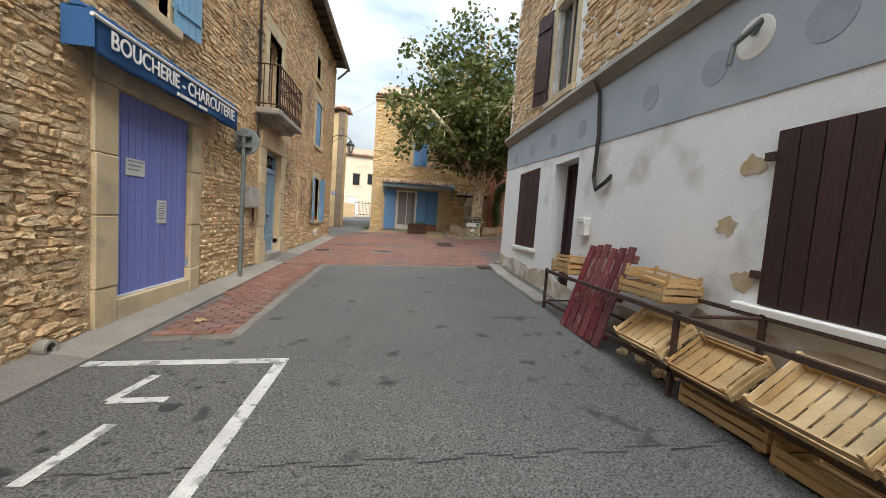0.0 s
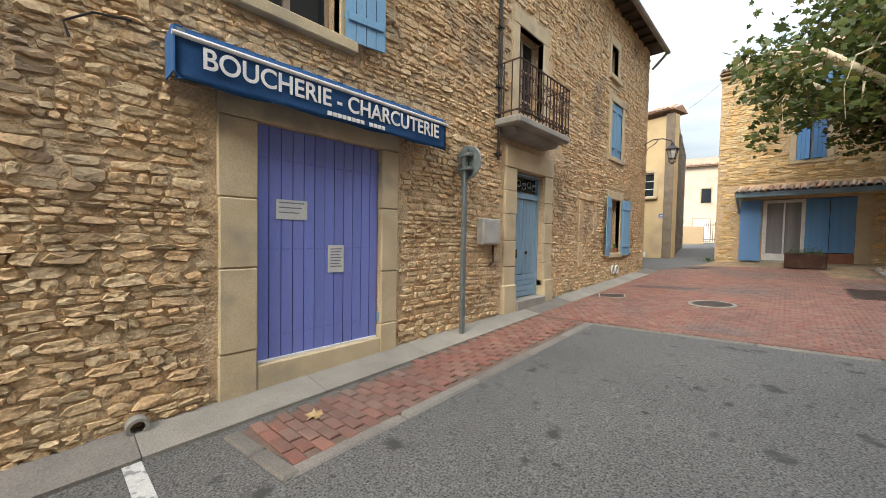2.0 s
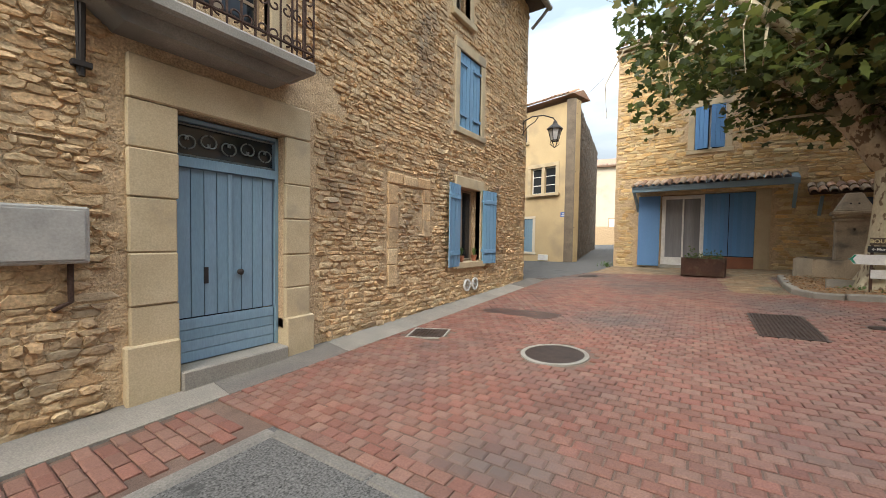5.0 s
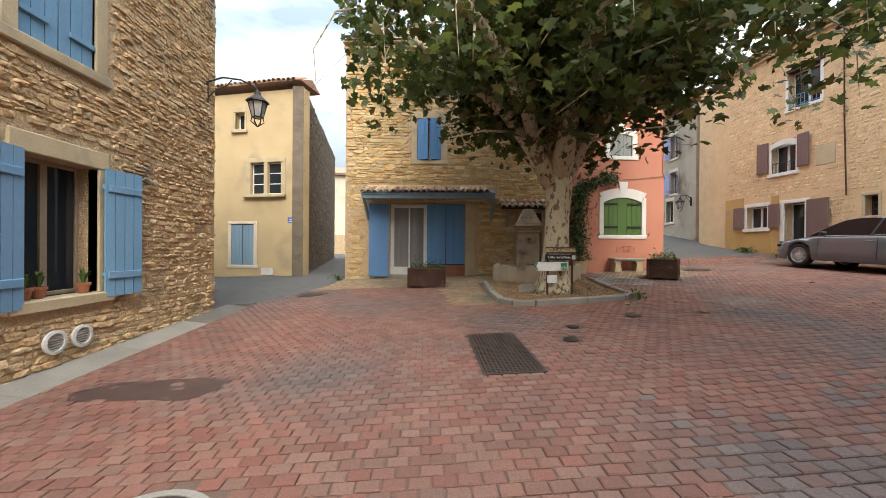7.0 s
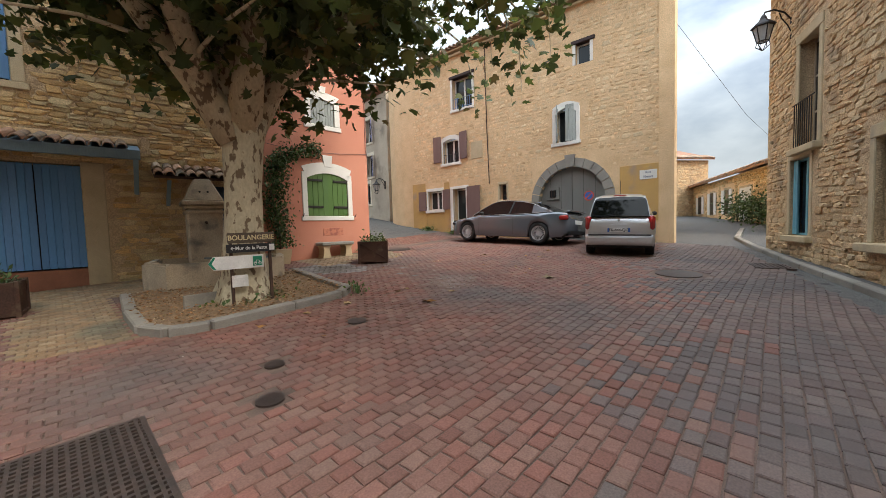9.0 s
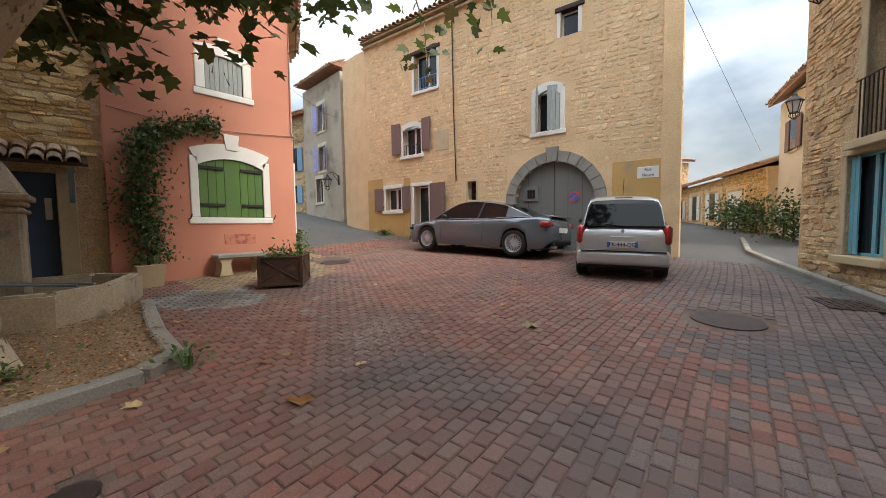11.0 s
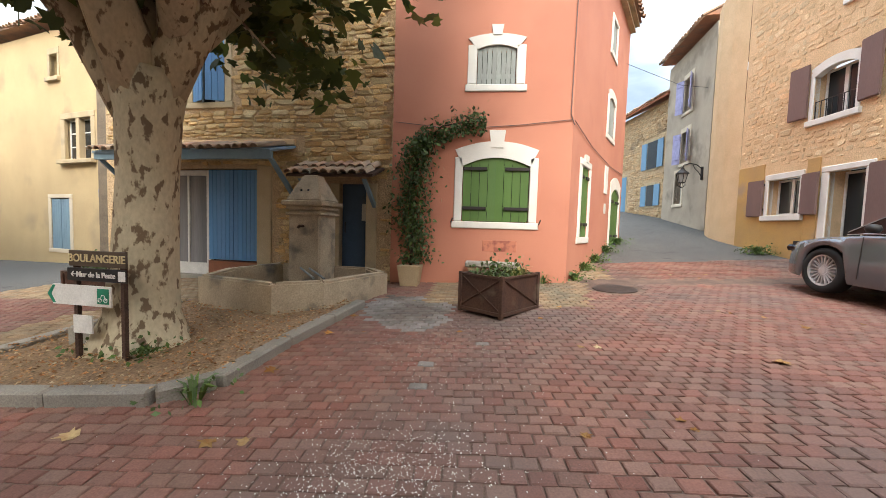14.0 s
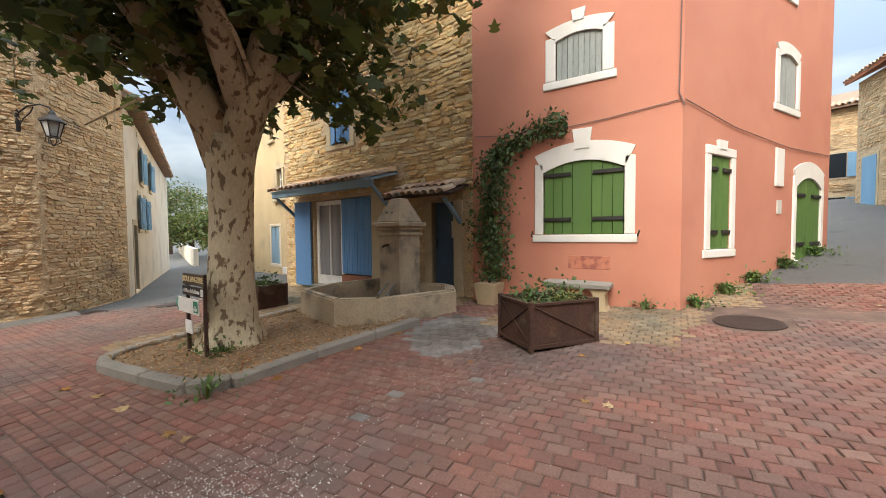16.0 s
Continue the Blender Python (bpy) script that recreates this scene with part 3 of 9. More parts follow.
def window(name, F, x0, x1, z0, z1, label, surround="ashlar", sw=0.16, frame="frame_white", cols=2, rows_=1, depth=0.22, sill=0.07, lintel=0.2, proud=0.025, arch=0.0, glazed=True, bars=False):
    """Surround, sill, frame and panes in an opening; shutters are added to what it returns."""
    w = thing(name, F, label, "window", kind="structure")
    if surround:
        for nm, b in (("jamb", (x0 - sw, x0, -proud, 0.12, z0, z1)), ("jamb", (x1, x1 + sw, -proud, 0.12, z0, z1)), ("window_sill", (x0 - sw - 0.04, x1 + sw + 0.04, -proud - sill, 0.2, z0 - 0.13, z0 - 0.002))):
            part(nm, boxes(b, bevel=0.012), surround, w)
        if arch:
            n = 10
            out = [(x0 - sw + (x1 - x0 + 2 * sw) * i / n, z1 + lintel + arch * (1 - (2 * i / n - 1) ** 2)) for i in range(n + 1)]
            inn = [(x0 + (x1 - x0) * i / n, z1 - arch + arch * (1 - (2 * i / n - 1) ** 2)) for i in range(n + 1)]
            bm = bmesh.new()
            fo = [[bm.verts.new((x, y, z)) for x, z in out] for y in (-proud, 0.12)]
            fi = [[bm.verts.new((x, y, z)) for x, z in inn] for y in (-proud, 0.12)]
            for i in range(n):
                bm.faces.new((fi[0][i], fi[0][i + 1], fo[0][i + 1], fo[0][i]))
                bm.faces.new((fo[0][i], fo[0][i + 1], fo[1][i + 1], fo[1][i]))
                bm.faces.new((fi[0][i + 1], fi[0][i], fi[1][i], fi[1][i + 1]))
            bm.faces.new((fi[0][0], fo[0][0], fo[1][0], fi[1][0]))
            bm.faces.new((fo[0][n], fi[0][n], fi[1][n], fo[1][n]))
            part("lintel", bm, surround, w)
        else:
            part("lintel", boxes((x0 - sw, x1 + sw, -proud - 0.003, 0.12, z1, z1 + lintel), bevel=0.012), surround, w)
    if glazed:
        bm = bmesh.new()
        y0, y1, t = depth, depth + 0.05, 0.05
        for b in ((x0, x0 + t, y0, y1, z0, z1), (x1 - t, x1, y0, y1, z0, z1), (x0 + t, x1 - t, y0, y1, z0, z0 + t), (x0 + t, x1 - t, y0, y1, z1 - t, z1)):
            box(bm, *b, bevel=0.006)
        for i in range(1, cols):
            cx = x0 + (x1 - x0) * i / cols
            box(bm, cx - 0.04, cx + 0.04, y0 - 0.004, y1, z0 + t, z1 - t)
        for i in range(1, rows_):
            cz = z0 + (z1 - z0) * i / rows_
            box(bm, x0 + t, x1 - t, y0 + 0.01, y1 - 0.008, cz - 0.018, cz + 0.018)
        part("window_frame", bm, frame, w)
        for i in range(cols):
            a, b = x0 + (x1 - x0) * i / cols, x0 + (x1 - x0) * (i + 1) / cols
            part("pane", boxes((a + 0.045, b - 0.045, y0 + 0.02, y0 + 0.028, z0 + t, z1 - t)), "glass", w)
    # thin near-black panel paints the room's darkness; no room is modelled
    part("interior", boxes((x0 - 0.05, x1 + 0.05, 0.42, 0.45, z0 - 0.05, z1 + 0.05)), "dark_in", w, "near-black panel in place of the unlit room")
    return w


# -- butcher's house, ground floor: violet double door --
def blocks(parent, x0, x1, y0, y1, z0, z1, n, material="ashlar", name="stone_block", seed=1):
    """A pier of dressed blocks with thin joints, each its own piece."""
    rnd = random.Random(seed)
    cuts = [0] + sorted((i + rnd.uniform(-0.2, 0.2)) / n for i in range(1, n)) + [1]
    for a, b in zip(cuts, cuts[1:]):
        e = rnd.uniform(-0.006, 0.006)
        part(name, boxes((x0 + rnd.uniform(-0.008, 0.008), x1 + rnd.uniform(-0.008, 0.008), y0 + e, y1, z0 + (z1 - z0) * a + 0.003, z0 + (z1 - z0) * b - 0.003), bevel=0.012), material, parent)


bd = thing("door_1", F_LEFT, "violet-blue boarded double door of the closed butcher's shop", "door", kind="structure")
blocks(bd, ly(4.2), ly(4.54), -0.04, 0.2, -0.1, 2.72, 4, seed=3)
blocks(bd, ly(6.02), ly(6.28), -0.04, 0.2, -0.1, 2.72, 4, seed=4)
part("lintel", boxes((ly(4.2), ly(6.28), -0.045, 0.2, 2.722, 3.02), bevel=0.012), "ashlar", bd)
part("threshold", boxes((ly(4.54), ly(6.02), -0.03, 0.4, -0.1, 0.36), bevel=0.012), "ashlar", bd)
leaf(bd, ly(4.55), 0.733, 0.37, 2.715, 0.05, "violet", 6, 0, 1, straps=0, name="door_leaf", split=True, batten=False)
leaf(bd, ly(6.01), 0.733, 0.37, 2.715, 0.05, "violet", 6, 0, -1, straps=0, name="door_leaf", split=True, batten=False)
for x in (ly(4.54), ly(6.02)):
    for z in (0.62, 2.5):
        part("hinge", tube([(x, 0.02, z - 0.06), (x, 0.02, z + 0.06)], 0.02, 8), "grey_blue", bd)
bm = bmesh.new()
for i in range(12):
    for z in (0.62, 1.5, 2.4):
        for dx in (-0.025, 0.025):
            r = bmesh.ops.create_icosphere(bm, subdivisions=1, radius=0.009)
            bmesh.ops.translate(bm, vec=(ly(4.55) + 0.122 * (i + 0.5) + dx, 0.036, z), verts=r["verts"])
part("nail", bm, "violet", bd)
part("metal_strip", boxes((ly(4.56), ly(6.0), 0.02, 0.045, 0.362, 0.385)), "frame_white", bd)
paper = mat("sun_bleached_paper", (0.55, 0.55, 0.50), (0.48, 0.48, 0.45), 0.9, bump=0.05)
ink = mat("faded_ink", (0.18, 0.19, 0.24), None, 0.9, bump=0)
for x0, x1, z0, z1, nm, nl in ((4.74, 5.07, 1.8, 2.0, "weathered notice board on the violet door", 3), (5.32, 5.52, 1.22, 1.53, "white paper notice taped to the violet door", 7)):
    s = thing("notice", F_LEFT @ pose(ly(x0), 0.034, z0), nm, "notice")
    part("sheet", boxes((0, x1 - x0, -0.006, 0.0, 0, z1 - z0)), paper, s)
    bm = bmesh.new()
    for k in range(nl):
        zz = (z1 - z0) * (0.88 - 0.75 * k / nl)
        box(bm, 0.03, (x1 - x0) * (0.9 - 0.25 * ((k * 7) % 3) / 3), -0.008, -0.006, zz - 0.012, zz)
    part("text_lines", bm, ink, s)

# -- awning with its sign --
awn = thing("awning", F_LEFT @ pose(ly(3.84), 0, -0.14) @ Matrix.Diagonal((0.94, 1, 1, 1)), "folded blue butcher's awning with white lettering", "awning")
awn_blue = mat("blue_awning_canvas", (0.035, 0.13, 0.32), (0.03, 0.11, 0.28), 0.8, scale=5, bump=0.15)
awn_stripe = mat("striped_canvas_white", (0.55, 0.62, 0.66), None, 0.85, bump=0.1)
val = bmesh.new()
cols_ = [3.24 * k / 60 for k in range(61)]
rows_v = [3.3, 3.22, 3.12, 3.02, 2.965]
vg = [[val.verts.new((x, -0.292 - 0.012 * (3.3 - z) / 0.3 * math.sin(5.1 * x + 3 * z) - (0.006 if z < 3.0 else 0.0), z + (0.008 * math.sin(9.0 * x) if z < 3.0 else 0.0))) for x in cols_] for z in rows_v]
for ra, rb in zip(vg, vg[1:]):
    for k in range(60):
        val.faces.new((ra[k], rb[k], rb[k + 1], ra[k + 1]))
bmesh.ops.solidify(val, geom=val.faces[:], thickness=0.006)
part("valance", val, awn_blue, awn, "softly rippled blue valance", smooth=True)
part("roller", tube([(0, -0.15, 3.33), (3.26, -0.15, 3.33)], 0.09, 12), awn_blue, awn)
part("front_bar", tube([(-0.02, -0.29, 3.31), (3.28, -0.29, 3.31)], 0.022, 8), "frame_white", awn, "white front bar")
for i in range(26):
    part("stripe", boxes((i * 0.125, i * 0.125 + 0.06, -0.283, -0.02, 3.373, 3.379)), awn_stripe if i % 2 else awn_blue, awn)
part("canvas", boxes((0, 3.26, -0.28, -0.02, 3.30, 3.372)), awn_blue, awn)
for x in (0.04, 3.22):
    part("bracket", boxes((x - 0.03, x + 0.03, -0.29, 0.03, 3.24, 3.36), bevel=0.006), "steel", awn)
part("end_fold", boxes((-0.015, 0.0, -0.3, -0.03, 3.02, 3.36)), awn_blue, awn)
lettering("BOUCHERIE - CHARCUTERIE", 0.235, "frame_white", pose(1.63, -0.314, 3.165, 90, 0, 0), awn, "white capitals", 0.96)
for i in range(13):
    if i != 8:
        part("small_letter", boxes((1.35 + i * 0.06, 1.395 + i * 0.06, -0.322, -0.308, 3.0, 3.04)), "frame_white", awn, "small white letter")

# -- grey-blue house door with its transom --
gd = thing("door_2", F_LEFT, "weathered grey-blue panelled house door with iron transom", "door", kind="structure")
blocks(gd, ly(8.76), ly(9.13), -0.05, 0.25, 0.15, 2.92, 6, seed=5)
blocks(gd, ly(10.22), ly(10.56), -0.05, 0.25, 0.15, 2.92, 6, seed=6)
part("plinth", boxes((ly(8.72), ly(9.13), -0.09, 0.2, 0.05, 0.78), bevel=0.015), "ashlar", gd)
part("plinth", boxes((ly(10.22), ly(10.6), -0.09, 0.2, 0.05, 0.78), bevel=0.015), "ashlar", gd)
part("lintel", boxes((ly(8.76), ly(10.56), -0.055, 0.25, 2.922, 3.3), bevel=0.015), "ashlar", gd)
part("threshold", boxes((ly(9.13), ly(10.22), -0.12, 0.4, 0.1, 0.46), bevel=0.015), "kerbstone", gd)
part("door_frame", boxes((ly(9.13), ly(9.17), 0.1, 0.2, 0.46, 2.9), (ly(10.18), ly(10.22), 0.1, 0.2, 0.46, 2.9), (ly(9.17), ly(10.18), 0.1, 0.2, 2.42, 2.52), (ly(9.17), ly(10.18), 0.1, 0.2, 2.86, 2.9)), "grey_blue", gd)
leaf(gd, ly(9.18), 0.49, 0.92, 2.415, 0.15, "grey_blue", 4, 0, 1, straps=0, name="door_leaf", split=True, batten=False)
leaf(gd, ly(10.17), 0.49, 0.92, 2.415, 0.15, "grey_blue", 4, 0, -1, straps=0, name="door_leaf", split=True, batten=False)
for k in range(4):
    part("kick_board", boxes((ly(9.18), ly(10.17), 0.12, 0.16, 0.47 + k * 0.11, 0.575 + k * 0.11), bevel=0.006), "grey_blue", gd)
part("meeting_rail", boxes((ly(9.655), ly(9.695), 0.115, 0.15, 0.92, 2.41), bevel=0.006), "grey_blue", gd)
part("knob", lathe([(0.0, 0), (0.03, 0.0), (0.035, 0.03), (0.0, 0.05)], 10), "iron", gd).matrix_basis = pose(ly(9.78), 0.13, 1.35, 90)
part("lock_plate", boxes((ly(9.42), ly(9.46), 0.125, 0.14, 1.25, 1.42)), "iron", gd)
bm = bmesh.new()
for k in range(-2, 3):
    cx = ly(9.675) + k * 0.2
    for s in (-1, 1):
        pts = []
        for i in range(15):
            a = i / 14 * 4.6
            r = 0.085 * (1 - i / 18)
            pts.append((cx + s * (0.01 + r * math.sin(a)), 0.14, 2.69 + (r * math.cos(a)) * (1 if k % 2 else -1)))
        tube(pts, 0.008, 5, bm)
tube([(ly(9.17), 0.14, 2.54), (ly(10.18), 0.14, 2.54)], 0.01, 5, bm)
tube([(ly(9.17), 0.14, 2.84), (ly(10.18), 0.14, 2.84)], 0.01, 5, bm)
part("transom_scrollwork", bm, "steel", gd, "curled wrought-iron transom grille")
part("transom_glass", boxes((ly(9.17), ly(10.18), 0.17, 0.18, 2.52, 2.86)), "glass", gd)
# near-black panel paints the darkness behind the door and transom
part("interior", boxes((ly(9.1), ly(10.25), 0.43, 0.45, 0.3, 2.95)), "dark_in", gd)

# -- balcony over the house door --
bal = thing("balcony", F_LEFT @ pose(ly(8.42), 0, -0.1), "stone balcony with a curled wrought-iron railing", "balcony")
part("slab", boxes((0, 1.9, -0.5, 0.0, 3.64, 3.78), bevel=0.03), "concrete", bal)
part("corbel", prism([(0.1, 3.64), (1.8, 3.64), (1.66, 3.52), (0.26, 3.52)], -0.32, 0.0), "concrete", bal)
bm = bmesh.new()
for z in (3.86, 4.68):
    tube([(0.03, 0, z), (0.03, -0.47, z), (1.87, -0.47, z), (1.87, 0, z)], 0.016, 6, bm)
part("rail", bm, "rust", bal)
n = 14
for i in range(n + 1):
    x = 0.03 + 1.84 * i / n
    part("baluster", boxes((x - 0.008, x + 0.008, -0.478, -0.462, 3.78, 4.68)), "rust", bal)
for y in (-0.32, -0.16):
    for x in (0.03, 1.87):
        part("baluster", boxes((x - 0.008, x + 0.008, y - 0.008, y + 0.008, 3.78, 4.68)), "rust", bal)
for i in range(n):
    x = 0.03 + 1.84 * (i + 0.5) / n
    for zc, sg in ((4.12, 1), (4.5, -1), (3.95, -1)):
        bm = bmesh.new()
        pts = []
        for k in range(16):
            a = k / 15 * 6.4
            r = 0.07 * (1 - k / 20)
            pts.append((x + (r * math.sin(a)) * (1 if i % 2 else -1), -0.47, zc + sg * (r * math.cos(a) + 0.06)))
        tube(pts, 0.010, 5, bm)
        part("scroll", bm, "rust", bal)
wb = window("window_1", F_LEFT, ly(9.15), ly(10.05), 3.8, 5.55, "half-open tall balcony window in a stone surround", "ashlar", 0.2, "frame_wood", 2, 3, lintel=0.28, sill=0.0)

# -- other openings of the butcher's house --
w = window("window_2", F_LEFT, ly(14.12), ly(15.0), 1.25, 2.8, "ground-floor window with light blue shutters folded open", "ashlar", 0.15, "frame_wood", 2, 1, lintel=0.22, sill=0.05)
leaf(w, ly(14.08), 0.5, 1.18, 2.82, -0.06, "blue_paint", 4, 172, 1, straps=2, iron="blue_paint", split=True)
leaf(w, ly(15.04), 0.52, 1.18, 2.82, -0.06, "blue_paint", 4, 172, -1, straps=2, iron="blue_paint", split=True)
pot_clay = mat("terracotta_pot", (0.36, 0.14, 0.075), (0.28, 0.11, 0.06), 0.9, bump=0.2)
leafg = mat("pot_leaves", (0.06, 0.12, 0.03), (0.10, 0.15, 0.04), 0.7, bump=0, per_island=0.3)


def tuft(bm, n, r, h, width, seed):
    """A spray of thin bent leaves."""
    rnd = random.Random(seed)
    for _ in range(n):
        a, out, hh = rnd.uniform(0, 6.28), r * rnd.uniform(0.3, 1.0), h * rnd.uniform(0.6, 1.1)
        d = Vector((math.cos(a), math.sin(a), 0))
        sd = Vector((-d.y, d.x, 0)) * width * rnd.uniform(0.6, 1.2)
        b0, b1, b2 = d * r * 0.15, d * out * 0.5 + Vector((0, 0, hh * 0.75)), d * out + Vector((0, 0, hh * rnd.uniform(0.6, 1.0)))
        v = [bm.verts.new(p) for p in (b0 - sd * 0.4, b0 + sd * 0.4, b1 + sd, b1 - sd, b2)]
        bm.faces.new(v[:4])
        bm.faces.new((v[3], v[2], v[4]))
    return bm


for x, s in ((14.2, 1), (14.88, 2), (14.38, 3)):
    p = thing("flower_pot", F_LEFT @ pose(ly(x), 0.06 if s < 3 else 0.09, 1.248), "small terracotta flower pot with a green plant on the sill", "flower pot", group="pots on the sill")
    part("pot", lathe([(0.045, 0), (0.065, 0.1), (0.075, 0.1), (0.075, 0.13), (0.06, 0.13)], 14), pot_clay, p)
    t = part("plant", tuft(bmesh.new(), 22, 0.1, 0.2, 0.012, s), leafg, p)
    t.location.z = 0.12
w = window("window_3", F_LEFT, ly(14.07), ly(14.95), 4.0, 5.54, "upper window with closed light blue shutters", "ashlar", 0.17, glazed=False, sill=0.03)
leaf(w, ly(14.075), 0.432, 4.01, 5.53, 0.03, "blue_paint", 3, 0, 1, straps=2, iron="blue_paint", split=True)
leaf(w, ly(14.945), 0.432, 4.01, 5.53, 0.03, "blue_paint", 3, 0, -1, straps=2, iron="blue_paint", split=True)
window("window_4", F_LEFT, ly(13.88), ly(14.43), 6.2, 7.03, "small attic window in a stone surround", "ashlar", 0.13, "frame_wood", 1, 1)
w = window("window_5", F_LEFT, ly(4.42), ly(5.42), 3.85, 5.4, "first-floor window over the awning with light blue shutters", "ashlar", 0.16, "frame_wood", 2, 1)
leaf(w, ly(5.46), 0.5, 3.83, 5.4, -0.06, "blue_paint", 4, 170, -1, straps=2, iron="blue_paint", split=True)
leaf(w, ly(4.38), 0.5, 3.83, 5.4, -0.06, "blue_paint", 4, 170, 1, straps=2, iron="blue_paint", split=True)
window("window_6", F_LEFT, ly(5.0), ly(5.5), 6.6, 7.4, "small attic window", "ashlar", 0.13, "frame_wood", 1, 1)
# walled-up opening and a band of dressed stones
bn = thing("blind_opening", F_LEFT, "walled-up stone opening in the rubble wall", "blind opening", kind="structure")
for x0, x1, z0, z1, n in ((12.0, 12.22, 0.95, 2.6, 5), (12.9, 13.1, 1.75, 2.6, 3)):
    blocks(bn, ly(x0), ly(x1), -0.034, 0.02, z0, z1, n, "stone_piece", seed=21 + n)
for k in range(3):
    part("stone_block", boxes((ly(12.0 + 0.37 * k), ly(12.36 + 0.37 * k), -0.036 - 0.006 * (k % 2), 0.02, 2.605, 2.79 - 0.02 * (k % 2)), bevel=0.02), "stone_piece", bn)
# meter box, vents, cable, pipe stub, sign post
mb = thing("meter_box", F_LEFT @ pose(ly(8.0), 0, 1.52), "grey plastic utility box on the stone wall", "utility box")
grey_plastic = mat("grey_plastic", (0.42, 0.40, 0.36), None, 0.6, bump=0.05)
part("body", boxes((0, 0.5, -0.13, 0.02, 0, 0.44), bevel=0.015), grey_plastic, mb)
part("door", boxes((0.03, 0.47, -0.14, -0.13, 0.03, 0.41), bevel=0.004), grey_plastic, mb)
part("conduit", tube([(0.4, -0.05, 0.0), (0.4, -0.05, -0.3), (0.3, -0.03, -0.36)], 0.02, 6), "rust", mb)
for y in (14.41, 14.74):
    v = thing("round_vent", F_LEFT @ pose(ly(y), -0.04, 0.76, 90), "round slatted wall vent with a pale rim", "vent", group="vents under the window")
    part("rim", lathe_ring([(0.1, 0), (0.13, 0), (0.135, 0.03), (0.10, 0.035)], 20), "frame_white", v)
    bm = bmesh.new()
    for k in range(-3, 4):
        hw = math.sqrt(max(0.0, 0.1 ** 2 - (k * 0.028) ** 2))
        box(bm, -hw, hw, k * 0.028 - 0.008, k * 0.028 + 0.008, 0.0, 0.02)
    part("slat", bm, grey_plastic, v)
cable = thing("wall_cable", F_LEFT, "black electric cable clipped down the stone wall", "cable")
part("cable", tube([(ly(8.5), -0.06, 8.0), (ly(8.48), -0.06, 6.0), (ly(8.5), -0.07, 4.4), (ly(8.48), -0.06, 2.98)], 0.022, 6), "iron", cable)
part("cable", tube([(ly(8.46), -0.05, 8.0), (ly(8.44), -0.05, 5.0), (ly(8.46), -0.06, 3.0)], 0.012, 5), "iron", cable)
for z in (3.05, 4.2, 5.2, 6.3):
    part("clip", boxes((ly(8.42), ly(8.54), -0.09, 0.03, z, z + 0.04)), "iron", cable)
cable2 = thing("dangling_wire", F_LEFT, "loose black wire hanging beside the awning", "wire")
part("wire", tube([(ly(3.62), -0.05, 3.25), (ly(3.4), -0.09, 3.2), (ly(3.25), -0.09, 3.08), (ly(3.28), -0.09, 2.98)], 0.009, 5), "iron", cable2)
stub = thing("drain_stub", F_LEFT @ pose(ly(3.62), -0.09, 0.12, 90), "dark round pipe end at the foot of the wall", "pipe")
part("pipe", lathe_ring([(0.045, -0.1), (0.075, -0.1), (0.075, 0.03), (0.05, 0.03), (0.045, -0.02)], 16), "concrete", stub)
sp = thing("traffic_sign", pose(-2.98, 7.4, gz(-2.98, 7.4)), "round traffic sign seen from behind on a grey steel post", "traffic sign")
part("post", boxes((-0.03, 0.03, -0.04, 0.04, -0.1, 2.85), bevel=0.008), "steel", sp)
d = part("disc", lathe([(0.0, 0), (0.24, 0), (0.25, 0.01), (0.24, 0.02), (0.0, 0.02)], 28), "steel", sp, "bare metal back of a round sign")
d.matrix_basis = pose(0.0, 0.06, 2.62, -90, 0, 0)
for z in (2.5, 2.7):
    part("clamp", boxes((-0.12, 0.12, -0.06, 0.06, z, z + 0.04)), "steel", sp)

# eaves, gutter and roof of the butcher's house
roofw = thing("roof_west", F_LEFT, "tiled roof edge with dark boards and a gutter", "roof", kind="structure")
eave_wood = mat("dark_eave_boards", (0.06, 0.042, 0.03), None, 0.85, bump=0.2)
part("eave_board", boxes((0, L_LEFT + 0.25, -0.42, 0.45, 8.15, 8.2)), eave_wood, roofw)
bm = bmesh.new()
for i in range(int(L_LEFT / 0.55)):
    box(bm, i * 0.55, i * 0.55 + 0.08, -0.4, 0.0, 8.06, 8.15)
part("rafter_ends", bm, eave_wood, roofw)
part("gutter", tube([(0, -0.49, 8.16), (L_LEFT + 0.3, -0.49, 8.12)], 0.075, 10), "concrete", roofw)
part("downpipe", tube([(L_LEFT + 0.2, -0.49, 8.1), (L_LEFT + 0.15, -0.35, 7.9), (L_LEFT + 0.1, -0.06, 7.6)], 0.045, 8), "concrete", roofw)
part("roof_slope", prism([(-0.47, 8.2), (4.5, 10.1), (9.6, 8.2)], 0, L_LEFT + 0.3), "tile", roofw).matrix_basis = pose(0, 0, 0, 0, 0, 90) @ Matrix.Diagonal((1, -1, 1, 1))
part("house_body", boxes((0, L_LEFT - 0.3, 0.46, 8.5, 5.0, 8.15)), "dark_in", roofw)

